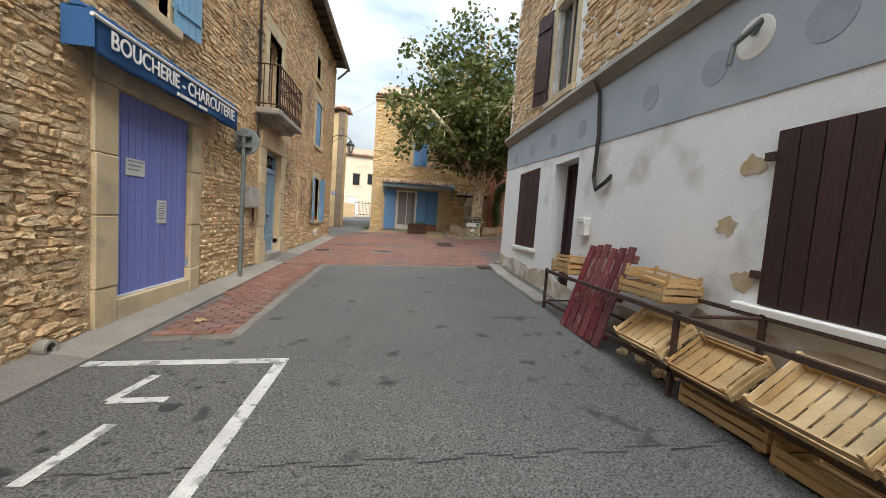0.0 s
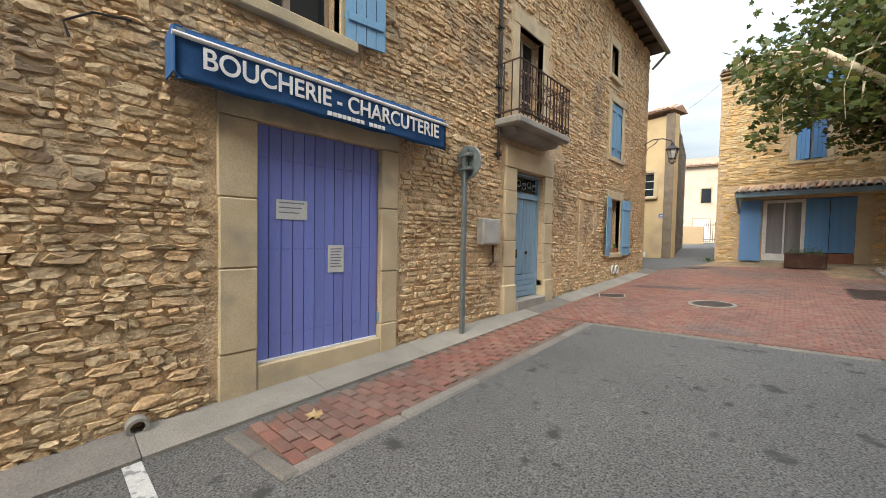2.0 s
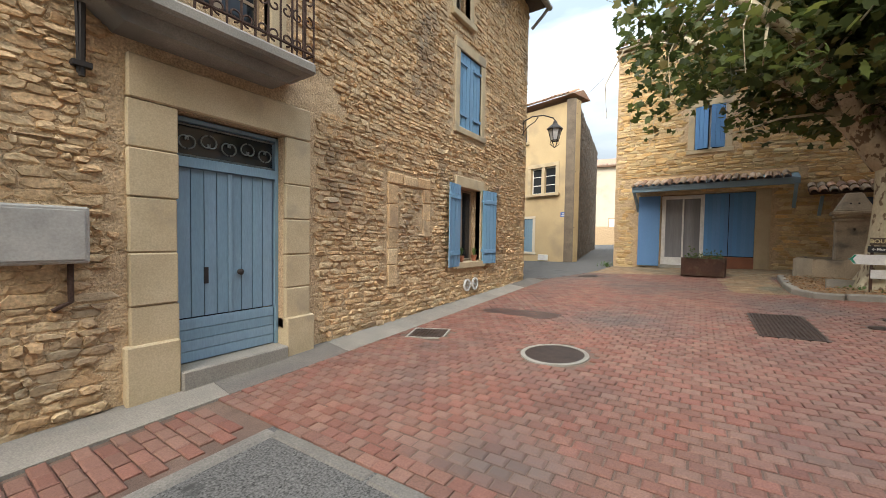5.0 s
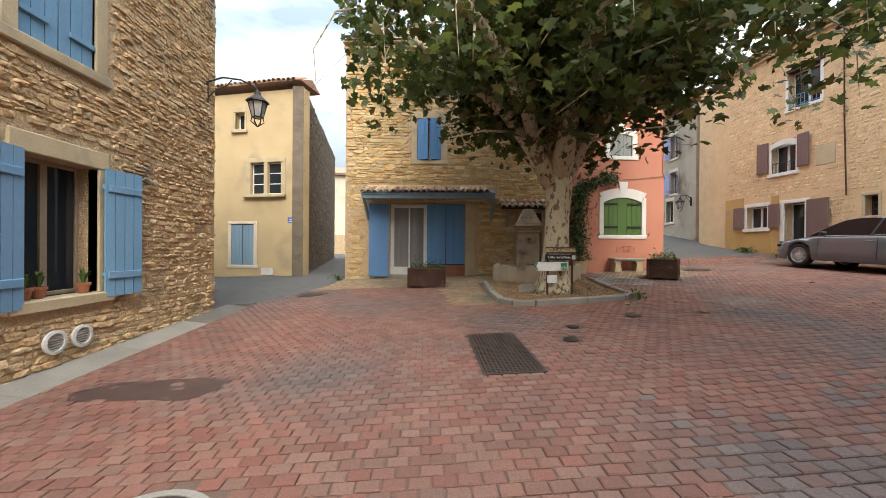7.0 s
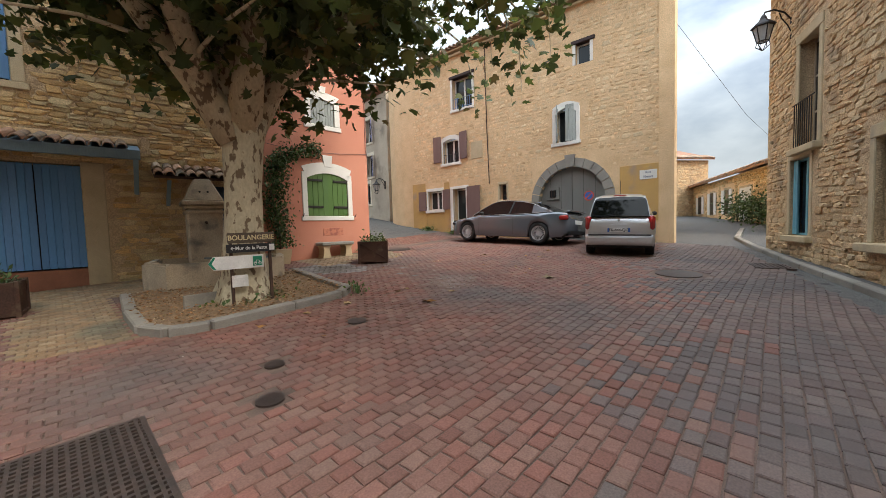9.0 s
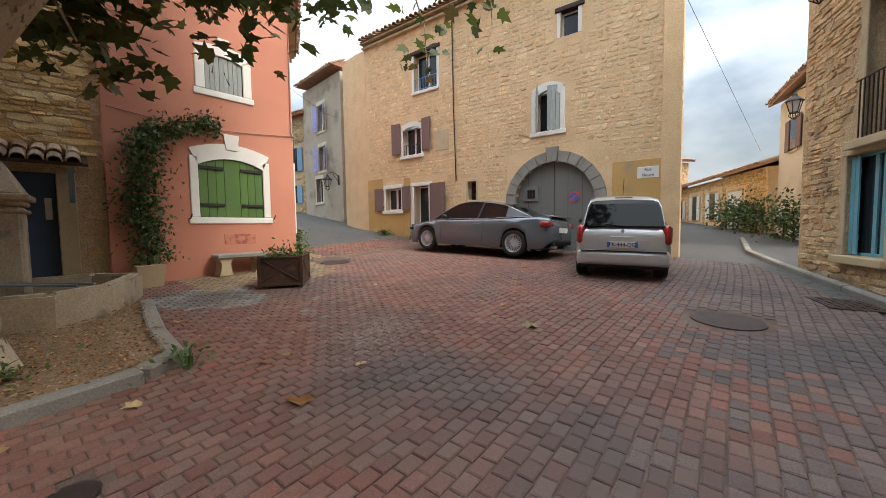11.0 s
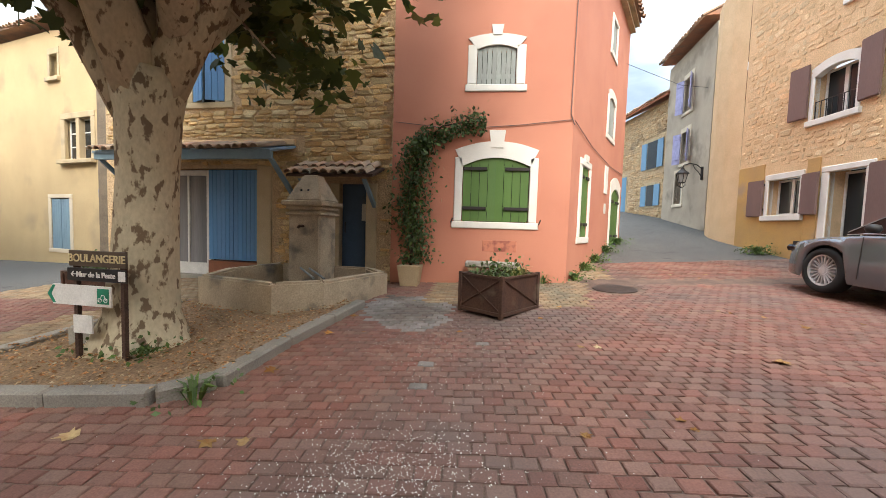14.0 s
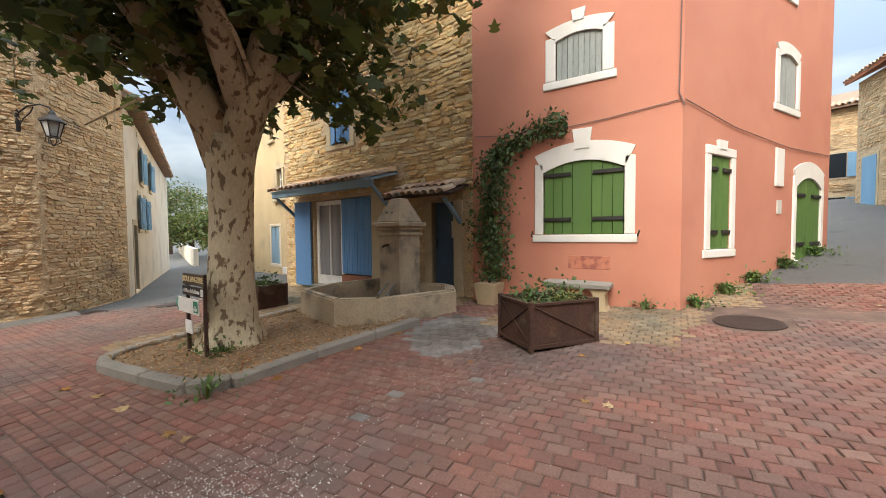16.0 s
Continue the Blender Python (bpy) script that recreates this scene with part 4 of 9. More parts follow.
# lantern at the corner
def lantern(m, label):
    l = thing("street_lantern", m, label, "street lamp", group="wall lanterns")
    part("arm", tube([(0, 0, 0), (0.25, 0, 0.14), (0.55, 0, 0.16), (0.8, 0, 0.08), (0.85, 0, 0.0)], 0.017, 6), "iron", l)
    part("brace", tube([(0.0, 0, -0.3), (0.14, 0, -0.12), (0.32, 0, 0.0), (0.4, 0, 0.12)], 0.012, 6), "iron", l)
    part("roof", lathe([(0.02, 0.02), (0.05, -0.02), (0.07, -0.08), (0.21, -0.2), (0.22, -0.23), (0.0, -0.22)], 6, centre=(0.85, 0)), "iron", l)
    part("glass", lathe([(0.0, -0.235), (0.165, -0.235), (0.09, -0.52), (0.0, -0.52)], 6, centre=(0.85, 0)), "curtain", l)
    bm = bmesh.new()
    for k in range(6):
        a = 2 * math.pi * k / 6
        tube([(0.85 + 0.18 * math.cos(a), 0.18 * math.sin(a), -0.22), (0.85 + 0.1 * math.cos(a), 0.1 * math.sin(a), -0.53)], 0.011, 5, bm)
        tube([(0.85 + 0.1 * math.cos(a), 0.1 * math.sin(a), -0.53), (0.85 + 0.1 * math.cos(a + 1.05), 0.1 * math.sin(a + 1.05), -0.53)], 0.012, 5, bm)
        tube([(0.85 + 0.1 * math.cos(a), 0.1 * math.sin(a), -0.53), (0.85 + 0.12 * math.cos(a), 0.12 * math.sin(a), -0.62), (0.85, 0, -0.72)], 0.009, 4, bm)
    part("cage", bm, "iron", l)
    part("wall_plate", boxes((-0.03, 0.02, -0.04, 0.04, -0.38, 0.08), bevel=0.006), "iron", l)
    return l


lantern(pose(-3.2, 17.35, 4.95, 0, 0, 25), "black iron wall lantern on a curled bracket")


# ---- tiles along an eave ----
def half_tile(length, r=0.09, seg=6):
    bm = bmesh.new()
    ro, ri = r, r - 0.015
    rings = []
    for y in (0.0, length):
        o = [bm.verts.new((ro * math.cos(math.pi * k / seg), y, ro * math.sin(math.pi * k / seg))) for k in range(seg + 1)]
        i = [bm.verts.new((ri * math.cos(math.pi * k / seg), y, ri * math.sin(math.pi * k / seg))) for k in range(seg + 1)]
        rings.append((o, i))
    for k in range(seg):
        bm.faces.new((rings[0][0][k], rings[0][0][k + 1], rings[1][0][k + 1], rings[1][0][k]))
        bm.faces.new((rings[0][1][k + 1], rings[0][1][k], rings[1][1][k], rings[1][1][k + 1]))
        bm.faces.new((rings[0][0][k + 1], rings[0][0][k], rings[0][1][k], rings[0][1][k + 1]))
    me = bpy.data.meshes.new("tile")
    bm.to_mesh(me)
    bm.free()
    me.materials.append(M["tile"])
    return me


TILES = {}


def tile_row(parent, x0, x1, y0, z0, length, slope, pitch=0.2, seed=0, r=0.085):
    """Canal tiles side by side, each its own piece; they climb into the wall at the given slope."""
    rnd = random.Random(seed)
    key = (round(length, 2), r)
    if key not in TILES:
        TILES[key] = half_tile(length, r)
    n = int((x1 - x0) / pitch)
    for i in range(n):
        t = new("tile", TILES[key])
        t.parent = parent
        t.matrix_basis = pose(x0 + (i + 0.5) * pitch + rnd.uniform(-0.012, 0.012), y0 + rnd.uniform(-0.03, 0.02), z0 + rnd.uniform(-0.006, 0.01), slope + rnd.uniform(-1.5, 1.5), 0, rnd.uniform(-2, 2))


def eave(name, F, length, z, over, label, depth=7.0, pitch=0.21, genoise=True, seed=1, rise=1.8):
    e = thing(name, F, label, "roof", kind="structure")
    if genoise:
        part("cornice", boxes((-0.05, length + 0.05, -over * 0.45, 0.4, z - 0.02, z + 0.05), (-0.05, length + 0.05, -over * 0.8, 0.4, z + 0.13, z + 0.18)), "ashlar", e)
    part("roof_slope", prism([(-over, z + 0.2), (depth * 0.5, z + 0.2 + rise), (depth, z + 0.2)], 0, length), "tile", e).matrix_basis = pose(0, 0, 0, 0, 0, 90) @ Matrix.Diagonal((1, -1, 1, 1))
    tile_row(e, 0, length, -over - 0.06, z + 0.22, 0.9, math.degrees(math.atan2(rise, depth * 0.5 + over)), pitch, seed)
    return e


eave("roof_north", F_BH, L_BH, 8.4, 0.3, "canal-tiled roof edge of the corner house", seed=2)
eave("roof_pink", F_PK, L_PK, 8.3, 0.3, "canal-tiled roof edge of the pink house", seed=3)
eave("roof_pink_side", F_PS, L_PS, 8.3, 0.3, "canal-tiled roof edge of the pink house", depth=5.0, seed=4)
eave("roof_barn", F_BR, L_BR, 9.2, 0.3, "pale tiled cornice of the big house", seed=5, depth=1.6, rise=0.4)
eave("roof_ochre", F_YH, L_YH, 7.95, 0.25, "old tiled roof edge of the ochre house", seed=6, genoise=False, rise=0.35, depth=1.2)
eave("roof_lane", F_ST, L_ST, 9.4, 0.4, "tiled eaves of the grey house up the lane", seed=7, genoise=False)
eave("roof_cream", F_B2, L_B2, 6.3, 0.35, "tiled eaves of the cream house", seed=8, genoise=False)
eave("roof_south", F_RT, L_RT, 7.4, 0.35, "tiled eaves of the stone house", seed=9)
dish = thing("satellite_dish", pose(-4.0, 25.4, 8.35, 60, 0, 200), "pale grey satellite dish on the roof edge", "satellite dish")
part("dish", lathe([(0.0, 0.0), (0.2, 0.03), (0.36, 0.1), (0.37, 0.11), (0.2, 0.045), (0.0, 0.02)], 20), "frame_white", dish, smooth=True)
part("arm", tube([(0, -0.3, 0.06), (0, 0, 0.4)], 0.012, 5), "steel", dish)
part("mast", tube([(0, 0, 0), (0, -0.35, -0.35)], 0.02, 6), "steel", dish)

# ---- corner house: shop under a tiled canopy ----
shop = thing("shop_front", F_BH, "blue-shuttered shop front under a small tiled canopy", "shop front", kind="structure")
X = bh
part("pier", boxes((X(2.25), X(2.6), -0.04, 0.3, 0.6, 3.35), bevel=0.015), "ashlar", shop, "flaking plastered pier")
part("threshold", boxes((X(-0.25), X(1.0), -0.1, 0.35, 0.55, 0.94), bevel=0.015), "concrete", shop)
part("tiled_base", boxes((X(1.0), X(2.25), 0.02, 0.3, 0.6, 1.27)), mat("red_floor_tile", (0.30, 0.12, 0.07), (0.24, 0.10, 0.06), 0.8, bump=0.2), shop)
part("window_frame", boxes((X(-0.22), X(-0.1), 0.1, 0.18, 0.94, 3.28), (X(0.88), X(0.99), 0.1, 0.18, 0.94, 3.28), (X(-0.1), X(0.88), 0.1, 0.18, 0.94, 1.2), (X(-0.1), X(0.88), 0.1, 0.18, 3.16, 3.28), (X(0.38), X(0.43), 0.1, 0.18, 1.2, 3.16), bevel=0.006), "frame_white", shop)
part("pane", boxes((X(-0.1), X(0.88), 0.13, 0.138, 1.2, 3.16)), mat("clear_pane", (0.25, 0.25, 0.26), (0.16, 0.16, 0.17), 0.08, scale=5, stretch=(1, 1, 0.05), bump=0), shop, "glass backed by a net curtain")
cur = bmesh.new()
for k in range(24):
    xa = X(-0.1) + (X(0.88) - X(-0.1)) * k / 24
    box(cur, xa, xa + 0.03, 0.2 + 0.015 * (k % 3), 0.235 + 0.015 * (k % 3), 1.1, 3.2)
part("curtain", cur, "curtain", shop)
leaf(shop, X(0.99), (X(2.25) - X(0.99)) / 2 - 0.005, 1.3, 3.28, 0.06, "mid_blue", 6, 0, 1, straps=0, split=True, batten=False)
leaf(shop, X(2.25), (X(2.25) - X(0.99)) / 2 - 0.005, 1.3, 3.28, 0.06, "mid_blue", 6, 0, -1, straps=0, split=True, batten=False)
leaf(shop, X(-0.24), 0.66, 0.88, 3.28, -0.07, "mid_blue", 6, 172, 1, straps=0, split=True, batten=False)
# near-black sheet in place of the unlit shop
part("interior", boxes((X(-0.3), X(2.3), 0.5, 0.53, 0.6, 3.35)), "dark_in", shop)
can = thing("shop_canopy", F_BH, "tiled canopy with a blue timber fascia over the shop", "canopy")
part("fascia", boxes((X(-0.97), X(3.15), -0.82, -0.74, 3.36, 3.5), bevel=0.008), "grey_blue", can)
part("deck", prism([(-0.85, 3.48), (0.0, 3.72), (0.0, 3.77), (-0.85, 3.53)], X(-0.97), X(3.15)), "grey_blue", can).matrix_basis = pose(0, 0, 0, 0, 0, 90) @ Matrix.Diagonal((1, -1, 1, 1))
for x in (X(-0.92), X(3.08)):
    bm = prism([(-0.8, 3.42), (-0.72, 3.42), (-0.04, 2.85), (-0.04, 2.75)], x - 0.04, x + 0.04)
    part("brace", bm, "grey_blue", can).matrix_basis = pose(0, 0, 0, 0, 0, 90) @ Matrix.Diagonal((1, -1, 1, 1))
tile_row(can, X(-0.99), X(3.17), -0.93, 3.53, 0.95, 15.5, 0.19, 11)
part("flashing", boxes((X(-0.97), X(3.15), -0.06, 0.02, 3.78, 3.9), bevel=0.01), "mortar_pale", can)
bdr = thing("door_3", F_BH, "slate-blue plank door under a little tiled canopy", "door", kind="structure")
part("jamb", boxes((X(3.95), X(4.15), -0.03, 0.25, 0.8, 3.0), bevel=0.012), "ashlar", bdr)
part("jamb", boxes((X(4.72), X(4.95), -0.03, 0.25, 0.8, 3.0), bevel=0.012), "ashlar", bdr)
part("threshold", boxes((X(4.15), X(4.72), -0.1, 0.4, 0.7, 1.22), bevel=0.012), "concrete", bdr)
dk = mat("slate_blue_door", (0.06, 0.10, 0.16), (0.05, 0.085, 0.135), 0.7, bump=0.12)
part("door_leaf", boxes((X(4.15), X(4.72), 0.12, 0.17, 1.22, 3.0), bevel=0.005), dk, bdr)
part("handle", tube([(X(4.24), 0.1, 2.0), (X(4.24), 0.06, 2.02), (X(4.24), 0.06, 2.2), (X(4.24), 0.1, 2.22)], 0.01, 6), "iron", bdr)
part("letter_plate", boxes((X(4.58), X(4.66), 0.11, 0.125, 2.25, 2.6)), "frame_white", bdr)
can2 = thing("door_canopy", F_BH, "small canopy of weathered red canal tiles over the door", "canopy")
part("deck", prism([(-0.65, 3.05), (0.0, 3.27), (0.0, 3.32), (-0.65, 3.1)], X(3.35), X(5.1)), "rust", can2).matrix_basis = pose(0, 0, 0, 0, 0, 90) @ Matrix.Diagonal((1, -1, 1, 1))
tile_row(can2, X(3.33), X(5.12), -0.72, 3.1, 0.42, 18, 0.19, 12)
tile_row(can2, X(3.33), X(5.12), -0.38, 3.25, 0.42, 18, 0.19, 13)
for x in (X(3.6), X(4.9)):
    part("brace", prism([(-0.6, 3.02), (-0.52, 3.02), (-0.03, 2.62), (-0.03, 2.52)], x - 0.035, x + 0.035), "grey_blue", can2).matrix_basis = pose(0, 0, 0, 0, 0, 90) @ Matrix.Diagonal((1, -1, 1, 1))
w = window("window_7", F_BH, X(0.66), X(1.46), 4.72, 6.1, "upper window with sky-blue shutters ajar", "ashlar", 0.18, glazed=True, sill=0.02)
leaf(w, X(0.67), 0.385, 4.74, 6.08, 0.0, "mid_blue", 3, 22, 1, straps=0, split=True)
leaf(w, X(1.45), 0.385, 4.74, 6.08, 0.0, "mid_blue", 3, 22, -1, straps=0, split=True)
w = window("window_8", F_BH, X(1.3), X(2.0), 6.9, 7.9, "small top window with sky-blue shutters", "ashlar", 0.14, sill=0.02)
leaf(w, X(1.31), 0.34, 6.92, 7.88, 0.0, "mid_blue", 3, 10, 1, straps=0)
leaf(w, X(1.99), 0.34, 6.92, 7.88, 0.0, "mid_blue", 3, 10, -1, straps=0)

# ---- pink house ----
w = window("window_9", F_PK, 1.36, 2.61, 2.3, 3.5, "wide arched window with closed green shutters in a white surround", "white_trim", 0.15, glazed=False, arch=0.16, lintel=0.14, sill=0.0, proud=0.03)
leaf(w, 1.37, 0.62, 2.31, 3.63, 0.02, "green_paint", 4, 0, 1, straps=2, arch=0.16, split=True)
leaf(w, 2.60, 0.62, 2.31, 3.63, 0.02, "green_paint", 4, 0, -1, straps=2, arch=0.16, split=True)
part("keystone", prism([(1.88, 3.68), (2.1, 3.68), (2.14, 4.0), (1.84, 4.0)], -0.045, 0.02), "white_trim", w)
for x in (1.17, 2.8):
    part("shutter_stay", tube([(x, 0, 2.27), (x, -0.08, 2.27), (x + 0.03, -0.09, 2.36)], 0.012, 5), "iron", w)
w = window("window_10", F_PK, 1.56, 2.28, 4.84, 5.55, "upper window with weathered grey shutters in a white surround", "white_trim", 0.17, glazed=False, arch=0.08, lintel=0.12, sill=0.0, proud=0.03)
leaf(w, 1.57, 0.353, 4.85, 5.6, 0.02, "pale_shutter", 4, 0, 1, straps=0, arch=0.06, split=True)
leaf(w, 2.27, 0.353, 4.85, 5.6, 0.02, "pale_shutter", 4, 0, -1, straps=0, arch=0.06, split=True)
part("keystone", prism([(1.84, 5.72), (2.0, 5.72), (2.03, 5.9), (1.81, 5.9)], -0.045, 0.02), "white_trim", w)
w = window("window_11", F_PS, ps(22.42), ps(22.98), 2.05, 3.5, "narrow side window with closed green shutters", "white_trim", 0.14, glazed=False, sill=0.0, proud=0.03, lintel=0.14)
leaf(w, ps(22.42) + 0.005, 0.315, 2.06, 3.49, 0.02, "green_paint", 3, 0, 1, straps=2)
leaf(w, ps(22.98) - 0.005, 0.315, 2.06, 3.49, 0.02, "green_paint", 3, 0, -1, straps=2)
part("keystone", prism([(ps(22.6), 3.6), (ps(22.8), 3.6), (ps(22.82), 3.74), (ps(22.58), 3.74)], -0.045, 0.02), "white_trim", w)
w = window("window_12", F_PS, ps(24.5), ps(25.2), 4.65, 5.6, "upper side window with pale grey-green shutters", "white_trim", 0.14, glazed=False, arch=0.1, sill=0.0, proud=0.03, lintel=0.1)
leaf(w, ps(24.5), 0.39, 4.66, 5.65, 0.02, "pale_shutter", 3, 0, 1, straps=0)
leaf(w, ps(25.2), 0.39, 4.66, 5.65, 0.02, "pale_shutter", 3, 0, -1, straps=0)
w = window("window_13", F_PS, ps(24.5), ps(25.0), 6.7, 7.45, "small top window with pale shutters", "white_trim", 0.12, glazed=False, sill=0.0, proud=0.03, lintel=0.1)
leaf(w, ps(24.5), 0.275, 6.7, 7.44, 0.02, "pale_shutter", 3, 0, 1, straps=0)
leaf(w, ps(25.0), 0.275, 6.7, 7.44, 0.02, "pale_shutter", 3, 0, -1, straps=0)
w = window("door_4", F_PS, ps(25.3), ps(26.45), 1.75, 3.4, "arched green boarded house door in a white surround", "white_trim", 0.14, glazed=False, arch=0.2, sill=0.0, proud=0.03, lintel=0.12)
leaf(w, ps(25.3), 0.65, 1.76, 3.5, 0.02, "green_paint", 4, 0, 1, straps=2, name="door_leaf", arch=0.1)
leaf(w, ps(26.45), 0.65, 1.76, 3.5, 0.02, "green_paint", 4, 0, -1, straps=2, name="door_leaf", arch=0.1)
hatch = thing("wall_hatch", F_PS, "white framed transom and small plate beside the side door", "hatch", kind="structure")
part("frame", boxes((ps(24.45), ps(24.75), -0.03, 0.02, 3.15, 3.85), bevel=0.008), "white_trim", hatch)
part("plate", boxes((ps(24.55), ps(24.7), -0.02, 0.01, 2.65, 2.9)), paper, hatch)
lin = thing("facade_cable", F_PK, "thin cable strung along the pink wall", "cable")
part("cable", tube([(0.05, -0.02, 4.15), (1.2, -0.02, 4.02), (2.4, -0.02, 4.1), (3.33, -0.02, 4.2)], 0.008, 5), "mauve", lin)
part("cable", tube([(3.34, -0.015, 8.0), (3.3, -0.02, 4.3), (3.37, -0.03, 4.1)], 0.01, 5), "mauve", lin)
lin2 = thing("facade_cable", F_PS, "thin cable strung along the pink side wall", "cable")
part("cable", tube([(0.02, -0.02, 4.2), (1.5, -0.02, 4.0), (3.6, -0.02, 3.9), (5.7, -0.02, 3.95)], 0.008, 5), "mauve", lin2)
stain = mat("old_plaster_stain", (0.30, 0.10, 0.075), (0.42, 0.16, 0.11), 0.95, scale=9, bump=0.2, spots=(0.5, 0.19, 0.12), spot_scale=9, spot_lo=0.45, spot_hi=0.55)
st = thing("plaster_patch", F_PK, "dark scraped plaster patch above the bench", "plaster patch", kind="structure")
part("patch", boxes((1.78, 2.42, -0.005, 0.01, 1.74, 1.95), bevel=0.004), stain, st)

# ---- big house on the east side ----
def brw(name, y0, y1, z0, z1, label, **k):
    return window(name, F_BR, br(y0), br(y1), z0, z1, label, **k)


w = brw("window_14", 24.6, 23.75, 2.7, 3.55, "ground-floor window with mauve shutters folded open", surround="white_trim", sw=0.1, sill=0.05, lintel=0.14)
leaf(w, br(24.6) - 0.1, 0.43, 2.68, 3.58, -0.05, "mauve", 3, 174, 1, straps=2, batten=False)
leaf(w, br(23.75) + 0.1, 0.43, 2.68, 3.58, -0.05, "mauve", 3, 174, -1, straps=2, batten=False)
w = brw("door_5", 23.1, 22.4, 1.6, 3.55, "glazed white door with a mauve shutter folded back", surround="white_trim", sw=0.16, sill=0.0, cols=1, lintel=0.12, depth=0.3)
leaf(w, br(22.4) + 0.1, 0.72, 1.75, 3.6, -0.05, "mauve", 4, 175, -1, straps=2, batten=False)
brw("window_15", 20.7, 20.38, 2.9, 3.52, "tiny barred window", surround="ashlar", sw=0.08, sill=0.0, cols=1, rows_=3, frame="rust", lintel=0.1)
w = brw("window_16", 23.6, 22.72, 4.72, 5.75, "first-floor window with mauve shutters and a small iron guard", surround="white_trim", sw=0.09, sill=0.04, arch=0.12, lintel=0.06)
leaf(w, br(23.6) - 0.09, 0.42, 4.8, 5.95, -0.05, "mauve", 3, 174, 1, straps=0, batten=False)
leaf(w, br(22.72) + 0.09, 0.42, 4.8, 5.95, -0.05, "mauve", 3, 174, -1, straps=0, batten=False)
g = bmesh.new()
for i in range(8):
    x = br(23.58) + i * 0.12
    box(g, x - 0.006, x + 0.006, 0.02, 0.035, 4.74, 5.1)
tube([(br(23.6), 0.03, 5.1), (br(22.72), 0.03, 5.1)], 0.01, 5, g)
part("window_guard", g, "iron", w)
w = brw("window_17", 23.0, 21.95, 6.95, 8.25, "second-floor window with a dark timber lintel", surround=None, cols=2)
part("lintel", boxes((br(23.15), br(21.8), -0.05, 0.2, 8.26, 8.38), bevel=0.012), "dark_wood", w, "dark timber lintel")
part("window_sill", boxes((br(23.1), br(21.85), -0.06, 0.2, 6.84, 6.945), bevel=0.01), "white_trim", w)
part("jamb", boxes((br(23.1), br(23.0), -0.012, 0.05, 6.95, 8.25)), "white_trim", w)
part("jamb", boxes((br(21.95), br(21.85), -0.012, 0.05, 6.95, 8.25)), "white_trim", w)
g = bmesh.new()
for i in range(9):
    x = br(22.98) + i * 0.127
    box(g, x - 0.006, x + 0.006, 0.02, 0.035, 7.0, 7.4)
tube([(br(23.0), 0.03, 7.4), (br(21.95), 0.03, 7.4)], 0.012, 5, g)
tube([(br(23.0), 0.03, 7.02), (br(21.95), 0.03, 7.02)], 0.012, 5, g)
part("window_guard", g, "mid_blue", w)
w = brw("window_18", 18.32, 17.6, 4.75, 5.9, "arched window with one grey shutter ajar", surround="white_trim", sw=0.13, sill=0.03, arch=0.16, lintel=0.06)
leaf(w, br(18.31), 0.35, 4.76, 6.0, 0.0, "pale_shutter", 3, 62, 1, straps=0)
leaf(w, br(17.61), 0.35, 4.76, 6.0, 0.0, "pale_shutter", 3, 12, -1, straps=0)
w = brw("window_19", 17.6, 17.12, 7.25, 7.92, "small top window with a timber lintel", surround=None, cols=1, depth=0.15)
part("lintel", boxes((br(17.75), br(16.95), -0.05, 0.2, 7.93, 8.05), bevel=0.012), "dark_wood", w)
part("jamb", boxes((br(17.7), br(17.6), -0.012, 0.05, 7.25, 7.92), (br(17.12), br(17.02), -0.012, 0.05, 7.25, 7.92)), "white_trim", w)
blind = thing("blind_niche", F_BR, "small blocked niche in the pale stone wall", "niche", kind="structure")
part("frame", boxes((br(22.06), br(21.48), -0.02, 0.02, 4.72, 5.42), bevel=0.01), "ashlar", blind)
dp = thing("facade_downpipe", F_BR, "thin dark cable pipe down the stone front", "pipe")
part("pipe", tube([(br(21.25), -0.05, 9.1), (br(21.22), -0.05, 6.0), (br(21.15), -0.05, 3.6)], 0.022, 6), "rust", dp)
# arched barn door
ad = thing("garage_door", F_BR, "grey-green arched barn door with an iron-grilled hatch", "door", kind="structure")
acx, arr = (br(19.0) + br(16.62)) / 2, (br(16.62) - br(19.0)) / 2
spring = 3.86 - arr
mid = [(acx - arr, 0.9)] + [(acx - arr * math.cos(math.pi * k / 16), spring + arr * math.sin(math.pi * k / 16)) for k in range(17)] + [(acx + arr, 0.9)]
for s0, s1, nm in ((-arr, -0.01, "door_leaf"), (0.01, arr, "door_leaf")):
    pts = [(acx + s0, 0.9), (acx + s1, 0.9)]
    top = [(acx + s1 + (s0 - s1) * k / 10, spring + math.sqrt(max(0, arr * arr - (s1 + (s0 - s1) * k / 10) ** 2))) for k in range(11)]
    part(nm, prism(pts + top, 0.14, 0.2), "garage_grey", ad)
g = bmesh.new()
for k in (-4, -2, 0, 2, 4):
    h = spring + math.sqrt(max(0.02, arr * arr - (k * 0.2) ** 2)) - 0.04
    box(g, acx + k * 0.2 - 0.003, acx + k * 0.2 + 0.003, 0.137, 0.14, 0.95, h)
part("plank_joints", g, "dark_in", ad)
